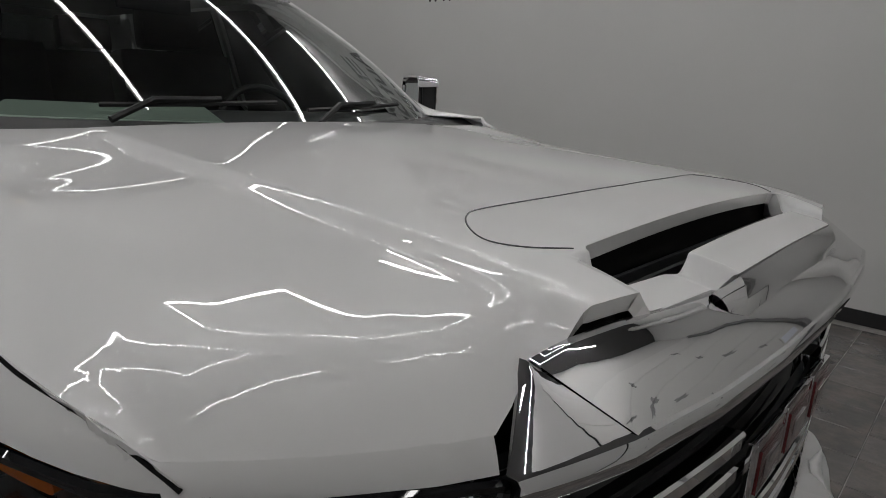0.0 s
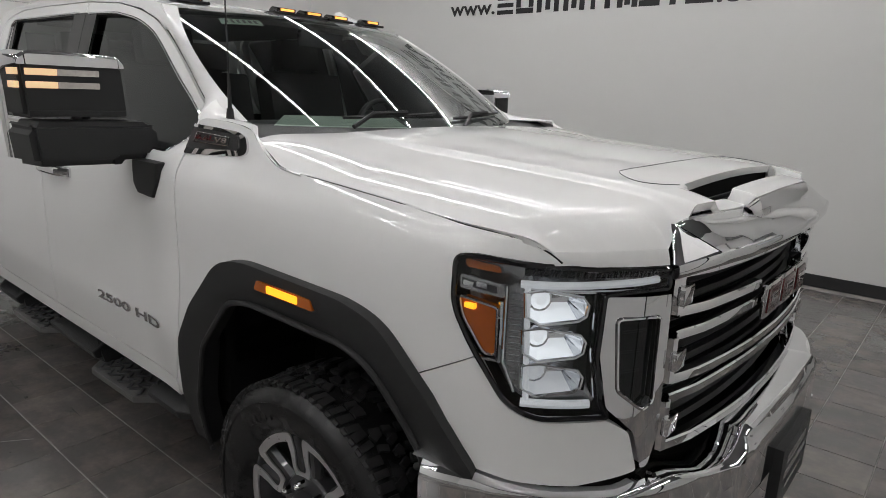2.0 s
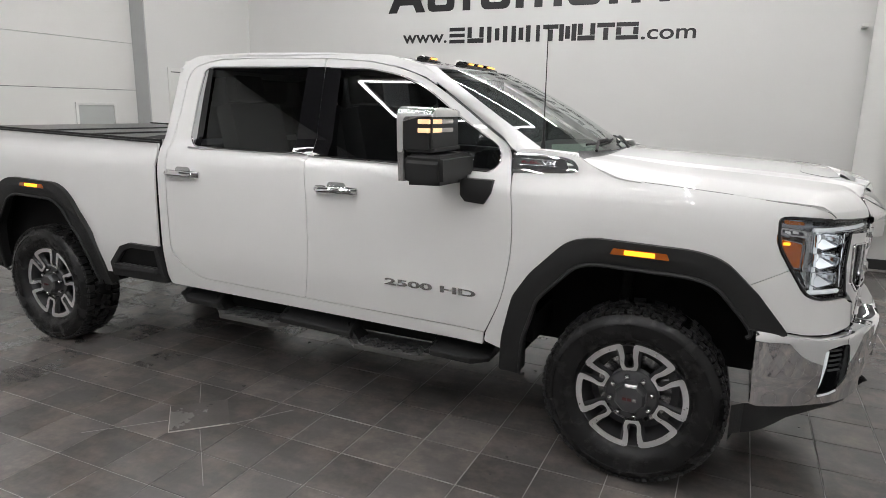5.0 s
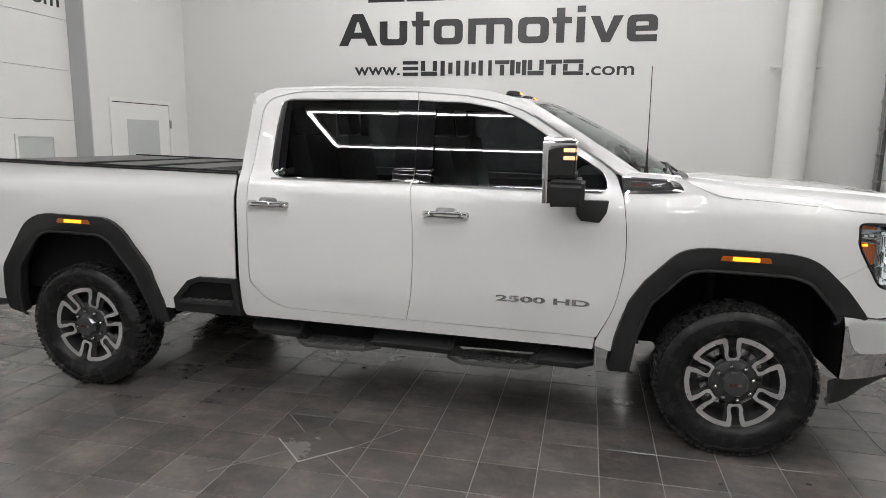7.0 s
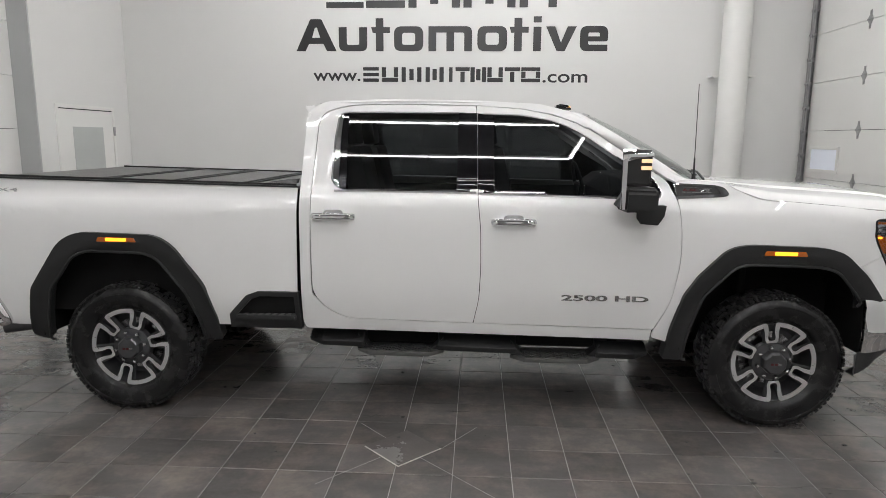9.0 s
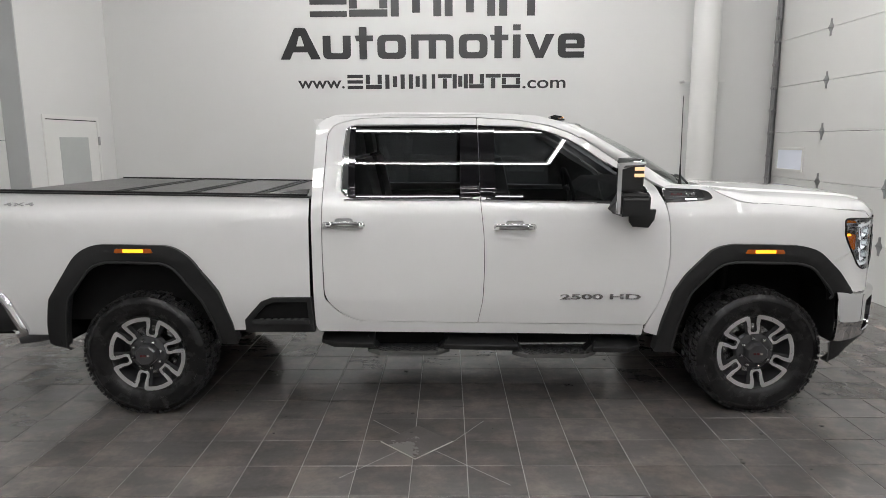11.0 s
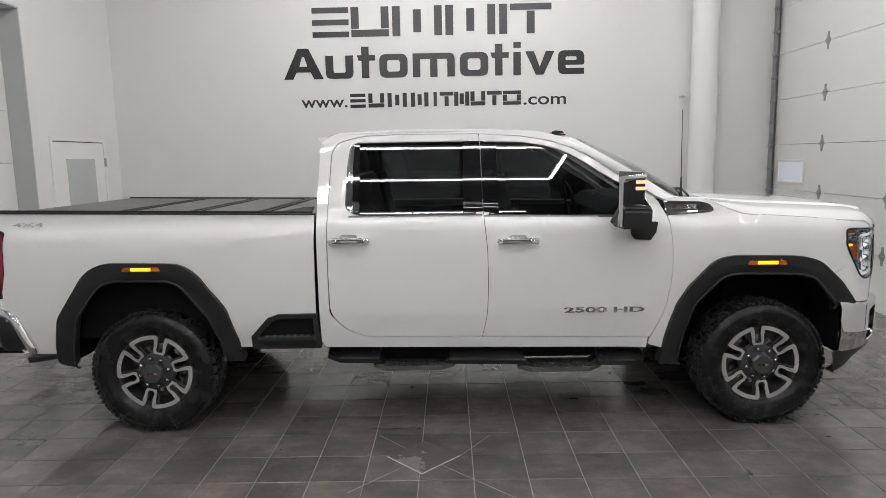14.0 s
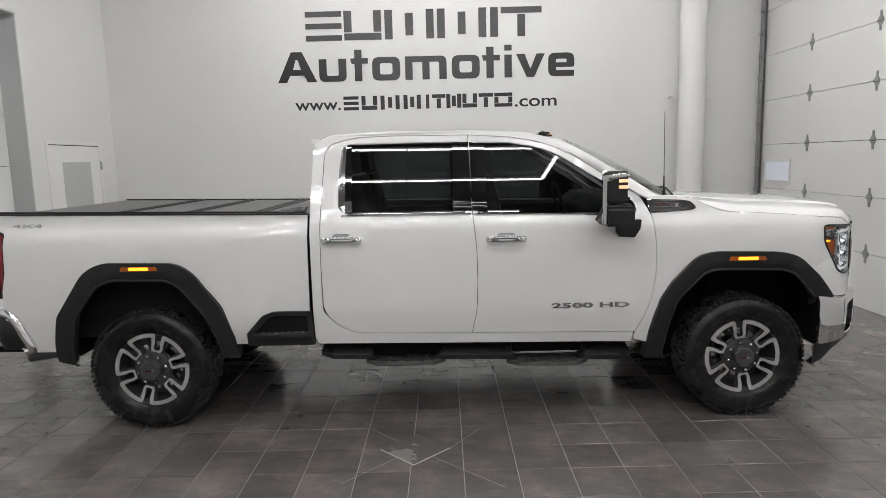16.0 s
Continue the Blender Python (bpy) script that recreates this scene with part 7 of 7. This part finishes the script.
    part("mirror_glass", prism(gq, (0.002, 0, 0)), REFL, mr, "mirror glass", smooth=False)
    for z in (1.634, 1.596):
        part("turn_bar", box(V(x1 - 0.060, -0.3145, z - 0.010), V(x1 - 0.004, -0.300, z + 0.010), 0.003), MIRROR_LAMP if s > 0 else CLEARB, sh, "amber turn bar")

# ---------------------------------------------------------------- side details
def on_side(x0, x1, z0, z1, off, s=1, thick=0.01, r=0.006, step=0.05):
    return side_pts(rounded([(x1, z1), (x0, z1), (x0, z0), (x1, z0)], r, 4)), body(s, off)


for s in (1, -1):
    out = (0, -s, 0)
    for x, zz in ((-2.70, 1.272), (-1.60, 1.252)):
        # handle: dished cup, chrome bar on two mounts
        h = new("door_handle")
        h.parent = truck
        h["label"] = "chrome pull door handle"
        ol, f = on_side(x - 0.085, x + 0.095, zz - 0.045, zz + 0.018, -0.006, s)
        fb = body(s, 0.0)
        cup = [fb(AX(x + 0.055 * math.cos(t)), zz - 0.005 + 0.032 * math.sin(t)) for t in np.linspace(0, 2 * math.pi, 24, endpoint=False)]
        fo = body(s, 0.036)
        fi = body(s, 0.006)
        pts = [fi(AX(x - 0.125), zz), fo(AX(x - 0.09), zz + 0.002), body(s, 0.042)(AX(x), zz + 0.004), fo(AX(x + 0.09), zz + 0.002), fi(AX(x + 0.125), zz)]
        part("bar", tube(spline(pts, 5), 0.0165, 10, 1.0, up=out), CHROME, h, "chrome handle bar")
        for dx in (-0.098, 0.098):
            ol = rounded([(x + dx + 0.036, zz + 0.021), (x + dx - 0.036, zz + 0.021), (x + dx - 0.036, zz - 0.021), (x + dx + 0.036, zz - 0.021)], 0.014, 5)
            panel("base", side_pts(ol), body(s, 0.008), out, CHROME, h, step=0.05, thick=0.012)
        ol = rounded([(x + 0.055, zz + 0.042), (x - 0.055, zz + 0.042), (x - 0.07, zz - 0.02), (x + 0.07, zz - 0.02)], 0.02, 5)
        panel("cup", side_pts(ol), body(s, 0.0035), out, SATIN, h, step=0.05, thick=0.005, label="dished chrome cup")
    # marker lamps in the flares
    for x0, x1, zc in ((-0.135, 0.115, 1.092), (-4.165, -3.915, 1.118)):
        ol = rounded([(x1, zc - 0.014), (x1 - 0.012, zc + 0.014), (x0 + 0.012, zc + 0.016), (x0, zc - 0.012)], 0.006, 3)
        ml = panel("side_marker", side_pts(ol), body(s, 0.036), out, AMBER, truck, step=0.08, thick=0.02, label="amber side marker lamp, lit")
        ol = rounded([(x1 - 0.06, zc - 0.010), (x1 - 0.06, zc + 0.011), (x0 + 0.06, zc + 0.012), (x0 + 0.06, zc - 0.009)], 0.005, 3)
        panel("lit_lens", side_pts(ol), body(s, 0.0385), out, AMBER_LIT, ml, step=0.08, thick=0.003, label="glowing amber middle")
    # gloss-black pillar cover between the door windows
    def pillar(a, z, fg=glass_side(s), s=s):
        p = fg(a, z)
        return (p[0], p[1] - s * (0.0235 + 0.034 * sstep(1.468, 1.420, z)), p[2])
    for ol in ([(-1.8355, 1.905), (-1.948, 1.903), (-1.952, 1.432), (-1.8235, 1.430)], [(-1.730, 1.897), (-1.8325, 1.903), (-1.8205, 1.426), (-1.722, 1.424)]):
        panel("pillar_cover", side_pts(ol), pillar, out, GLOSSB, truck, step=0.08, thick=0.004, label="gloss black cover of the door pillar")
    # bright corner piece at the back of the rear window
    ol = rounded([(-2.632, 1.897), (-2.660, 1.897), (-2.672, 1.74), (-2.676, 1.50), (-2.672, 1.442), (-2.632, 1.440)], 0.004, 3)
    panel("window_edge", side_pts(ol), body(s, 0.001), out, GLOSSB, truck, step=0.08, thick=0.004, label="gloss black edge of the rear window")
    ol = rounded([(-2.664, 1.896), (-2.688, 1.880, 0.015), (-2.706, 1.74), (-2.716, 1.50), (-2.700, 1.46, 0.015), (-2.676, 1.442), (-2.680, 1.50), (-2.676, 1.74)], 0.004, 3)
    panel("window_corner", side_pts(ol), body(s, 0.001), out, CHROME, truck, step=0.08, thick=0.004, label="bright metal corner of the rear window")
    # belt moulding
    pts = [body(s, 0.008)(AX(x), z) for x, z in ((-2.70, 1.425), (-2.2, 1.424), (-1.83, 1.421))]
    part("belt_moulding", tube(pts, 0.007, 6, up=out), CHROME, truck, "chrome belt moulding")
    pts = [body(s, 0.008)(AX(x), z) for x, z in ((-1.815, 1.417), (-1.4, 1.410), (-0.85, 1.398))]
    part("belt_moulding", tube(pts, 0.007, 6, up=out), CHROME, truck, "chrome belt moulding")
    # vent badge on the fender
    ol = rounded([(-0.315, 1.425, 0.03), (-0.345, 1.468, 0.02), (-0.40, 1.482, 0.02), (-0.648, 1.493, 0.01), (-0.632, 1.402, 0.01), (-0.52, 1.404, 0.02), (-0.36, 1.412, 0.03)], 0.01, 4)
    vb = panel("fender_vent", side_pts(ol), body(s, 0.008), out, CHROME, truck, step=0.06, thick=0.016, label="chrome fender vent with engine badge")
    ol = rounded([(-0.368, 1.430, 0.012), (-0.392, 1.472, 0.012), (-0.643, 1.484), (-0.632, 1.420)], 0.006, 4)
    panel("vent_inset", side_pts(ol), body(s, 0.012), out, BLACKP, vb, step=0.06, thick=0.004, label="black ribbed inset")
    fo = body(s, 0.0145)
    fr4 = [(-0.425, 1.438), (-0.425, 1.462), (-0.600, 1.470), (-0.600, 1.440)]
    part("badge_frame", tube([fo(AX(x), z) for x, z in fr4], 0.0018, 5, closed=True, up=out), SATIN, vb)

# raised letters on the near side, and the small badge on the bed
def side_word(s_txt, x0, x1, z0, z1, material, parent, off, bold=0.0, label=""):
    me = text_mesh(s_txt, 1, 1, 1, bold)
    fb = body(1, off)
    for v in me.vertices:
        x, z = x0 + (x1 - x0) * v.co.x, z0 + (z1 - z0) * v.co.y
        p = Vector(fb(AX(x), z))
        p.y -= 0.004 * v.co.z
        v.co = p
    badge = new("badge")
    badge.parent = parent
    badge["label"] = label
    for m2 in letters(me):
        put_mesh("letter", m2, material, badge)


side_word("2500 HD", -1.301, -0.778, 0.774, 0.810, SATIN, truck, 0.001, 0.03, label="satin metal model badge")
side_word("6.6L", -0.595, -0.505, 1.446, 1.462, RED, truck, 0.013, 0.02, label="red engine badge")
side_word("V8", -0.500, -0.435, 1.444, 1.460, SATIN, truck, 0.013, 0.02, label="satin engine badge")
side_word("4X4", -4.90, -4.70, 1.400, 1.424, SATIN, truck, 0.001, 0.02, label="satin four-wheel-drive badge")

# whip antenna on the fender
ant = new("antenna")
ant.parent = truck
ant["label"] = "thin black whip antenna on the fender"
part("base", cyl((-0.515, 0.175, 1.50), (-0.515, 0.175, 1.545), 0.014, 0.010), BLACKP, ant)
part("whip_foot", cyl((-0.515, 0.175, 1.54), (-0.516, 0.175, 1.64), 0.007, 0.005, 8), BLACKP, ant)
part("whip", cyl((-0.516, 0.175, 1.64), (-0.520, 0.175, 2.075), 0.0028, 0.0022, 8), BLACKP, ant)

# ---------------------------------------------------------------- inside the cab
part("dashboard", prism([(-0.62, YC - 0.71, 1.18), (-0.45, YC - 0.71, 1.43), (-0.62, YC - 0.71, 1.50), (-0.86, YC - 0.71, 1.49), (-0.98, YC - 0.71, 1.40), (-0.95, YC - 0.71, 1.10)], (0, 1.42, 0), 0.02), SEATM, truck, "dark dashboard")
for a in (0.38, -0.38):
    for x0, hh in ((-1.62, 0), (-2.55, 0.02)):
        st = new("cab_seat")
        st.parent = truck
        st["label"] = "dark leather cab seat with headrest"
        y = YC + a
        part("cushion", box((x0 + 0.05, y - 0.25, 0.95), (x0 + 0.55, y + 0.25, 1.10), 0.04), SEATM, st)
        bm = box((-0.07, -0.25, 0.0), (0.07, 0.25, 0.62), 0.045)
        bm.transform(Matrix.Translation((x0 + 0.02, y, 1.08)) @ Matrix.Rotation(radians(-12), 4, "Y"))
        part("backrest", bm, SEATM, st)
        bm = box((-0.05, -0.13, 0.0), (0.05, 0.13, 0.17), 0.035)
        bm.transform(Matrix.Translation((x0 - 0.12, y, 1.70)) @ Matrix.Rotation(radians(-8), 4, "Y"))
        part("headrest", bm, SEATM, st)
bm = bmesh.new()
ring = [Vector((0.045 * math.sin(t), 0.185 * math.cos(t), 0.185 * math.sin(t))) for t in np.linspace(0, 2 * math.pi, 28, endpoint=False)]
add_tube(bm, [(-1.02 - p.x, YC + 0.38 + p.y, 1.40 + p.z * 0.9) for p in ring], 0.014, 8, closed=True, up=(1, 0, 0))
for t in (0.0, math.pi, -math.pi / 2):
    add_tube(bm, [(-1.0, YC + 0.38, 1.39), (-1.02, YC + 0.38 + 0.17 * math.cos(t), 1.40 + 0.17 * math.sin(t))], 0.014, 6)
part("steering_wheel", bm, SEATM, truck, "black steering wheel")
part("inner_mirror", box((-1.08, YC - 0.12, 1.79), (-1.05, YC + 0.12, 1.86), 0.012), GLOSSB, truck, "black inside mirror")
pp = bmesh.new()
add_prism(pp, [Vector(shield(u, t)) + Vector((-0.03, 0, -0.02)) for u, t in ((0.88, 0.03), (0.25, 0.03), (0.28, 0.10), (0.80, 0.11))], (0, 0, -0.002))
part("dash_paper", pp, PAPER, truck, "pale green paper on the dashboard", smooth=False)
pp = bmesh.new()
add_prism(pp, [Vector(shield(u, t)) + Vector((-0.004, 0, -0.006)) for u, t in ((0.79, 0.875), (0.55, 0.875), (0.55, 0.94), (0.79, 0.94))], (0, 0, -0.001))
stk = part("stock_tag", pp, PAPER, truck, "pale green tag in the windshield corner", smooth=False)
for k in range(6):
    bm = bmesh.new()
    a = 0.765 - 0.034 * k
    add_prism(bm, [Vector(shield(u, t)) + Vector((-0.002, 0, -0.004)) for u, t in ((a, 0.890), (a - 0.016, 0.890), (a - 0.016, 0.925), (a, 0.925))], (0, 0, -0.001))
    part("print_bar", bm, BROKEN, stk, smooth=False)

# ---------------------------------------------------------------- floor, last: tiles in grout
TS = 0.31
fl = slab("floor", (WX0 - 0.4, WY0 - T, -0.12), (WX1 + T, WY1 + T, -0.0035), GROUT, "dark grey stone-look tiled floor with thin grout lines", "floor")
OX, OY = -1.93 - 40 * TS, -0.69 - 40 * TS
rnd = random.Random(3)


def tile_mesh(gap=0.0025):
    bm = bmesh.new()
    h = TS / 2 - gap
    a = [bm.verts.new((x * h, y * h, -0.006)) for x, y in ((-1, -1), (1, -1), (1, 1), (-1, 1))]
    b = [bm.verts.new((x * h, y * h, -0.0012)) for x, y in ((-1, -1), (1, -1), (1, 1), (-1, 1))]
    c = [bm.verts.new((x * (h - 0.0015), y * (h - 0.0015), 0)) for x, y in ((-1, -1), (1, -1), (1, 1), (-1, 1))]
    for p, q in ((a, b), (b, c)):
        for i in range(4):
            bm.faces.new((p[i], p[(i + 1) % 4], q[(i + 1) % 4], q[i]))
    bm.faces.new(c)
    me = bpy.data.meshes.new("tile")
    bm.to_mesh(me)
    bm.free()
    return me


TM = tile_mesh()
TM.materials.append(TILE)
DIA = (-2.225, -0.40)
rest_v, rest_f = [], []
count = 0
for i in range(90):
    for j in range(90):
        x, y = OX + TS * (i + 0.5), OY + TS * (j + 0.5)
        if not (WX0 - 0.3 < x < WX1 and WY0 < y < WY1):
            continue
        dz = rnd.uniform(-0.0004, 0.0004)
        if -4.3 < x < 0.4 and -1.75 < y < 0.05 and count < 300:
            t = new("tile", TM)
            t.location = (x, y, dz)
            t.parent = fl
            count += 1
        else:
            base = len(rest_v)
            for v in TM.vertices:
                rest_v.append((v.co.x + x, v.co.y + y, v.co.z + dz))
            for p in TM.polygons:
                rest_f.append([base + k for k in p.vertices])
me = bpy.data.meshes.new("tiles")
me.from_pydata(rest_v, [], rest_f)
rt = put_mesh("tiles", me, TILE, fl)
rt["kind"] = "stuff"
# one tile set cornerwise, proud of the rest, with pale cut edges
RIM = mat("pale_tile_edge", (0.42, 0.39, 0.36), 0.5, 0, 0.1, 30)
D = 0.215
bm = bmesh.new()
add_prism(bm, [(DIA[0] + x, DIA[1] + y, 0.0006) for x, y in ((-D, 0), (0, -D), (D, 0), (0, D))], (0, 0, 0.0056))
put("corner_tile", bm, TILE_P, fl, "tile set cornerwise, standing a little proud")
for (x0, y0), (x1, y1) in (((-D, 0), (0, -D)), ((0, -D), (D, 0))):
    bm = bmesh.new()
    add_prism(bm, [(DIA[0] + x0 * 1.0, DIA[1] + y0 * 1.0, 0.0008), (DIA[0] + x1 * 1.0, DIA[1] + y1 * 1.0, 0.0008), (DIA[0] + x1 * 1.022, DIA[1] + y1 * 1.022 - 0.002, 0.0008), (DIA[0] + x0 * 1.022, DIA[1] + y0 * 1.022 - 0.002, 0.0008)], (0, 0, 0.0046))
    put("tile_edge", bm, RIM, fl, "pale cut edge of the proud tile")
# saw cuts that run out from its corners
for (x0, y0), (x1, y1) in (((0.22, 0.0), (0.42, 0.29)), ((0.11, -0.11), (0.52, -0.50)), ((-0.11, -0.12), (-0.40, -0.42)), ((-0.11, 0.11), (-0.30, 0.31))):
    d = Vector((x1 - x0, y1 - y0, 0)).normalized().cross(Vector((0, 0, 1))) * 0.0013
    p, q = Vector((DIA[0] + x0, DIA[1] + y0, 0.0006)), Vector((DIA[0] + x1, DIA[1] + y1, 0.0006))
    bm = bmesh.new()
    add_prism(bm, [p - d, q - d, q + d, p + d], (0, 0, 0.0008))
    put("saw_cut", bm, GROUT, fl, "thin filled saw cut across the tiles")
# a dark star-shaped crack and bits of dirt
CRACK = mat("dark_crack", (0.02, 0.018, 0.017), 0.8, 0, 0.2, 40)
r2 = random.Random(11)
for cx, cy, n, ln in ((-2.47, 0.01, 9, 0.12), (-1.95, 0.12, 5, 0.07), (-2.9, 0.22, 6, 0.12), (-0.92, 0.25, 4, 0.05)):
    bm = bmesh.new()
    for k in range(n):
        a = r2.uniform(0, 2 * math.pi)
        L = ln * r2.uniform(0.4, 1.0)
        p = Vector((cx, cy, 0.0006))
        q = p + Vector((math.cos(a) * L * 1.5, math.sin(a) * L * 0.7, 0))
        d = (q - p).normalized().cross(Vector((0, 0, 1))) * r2.uniform(0.001, 0.003)
        add_prism(bm, [p - d, q, p + d], (0, 0, 0.0006))
    put("crack", bm, CRACK, fl, "dark chipped crack in the floor")
for k in range(26):
    x, y = r2.uniform(-3.2, 1.2), r2.uniform(-0.9, 1.4)
    sz = r2.uniform(0.004, 0.013)
    bm = bmesh.new()
    bmesh.ops.create_icosphere(bm, subdivisions=1, radius=sz, matrix=Matrix.Translation((x, y, sz * 0.3)) @ Matrix.Diagonal((1.4, 1, 0.4, 1)))
    put("dirt_crumb", bm, CRACK, fl)
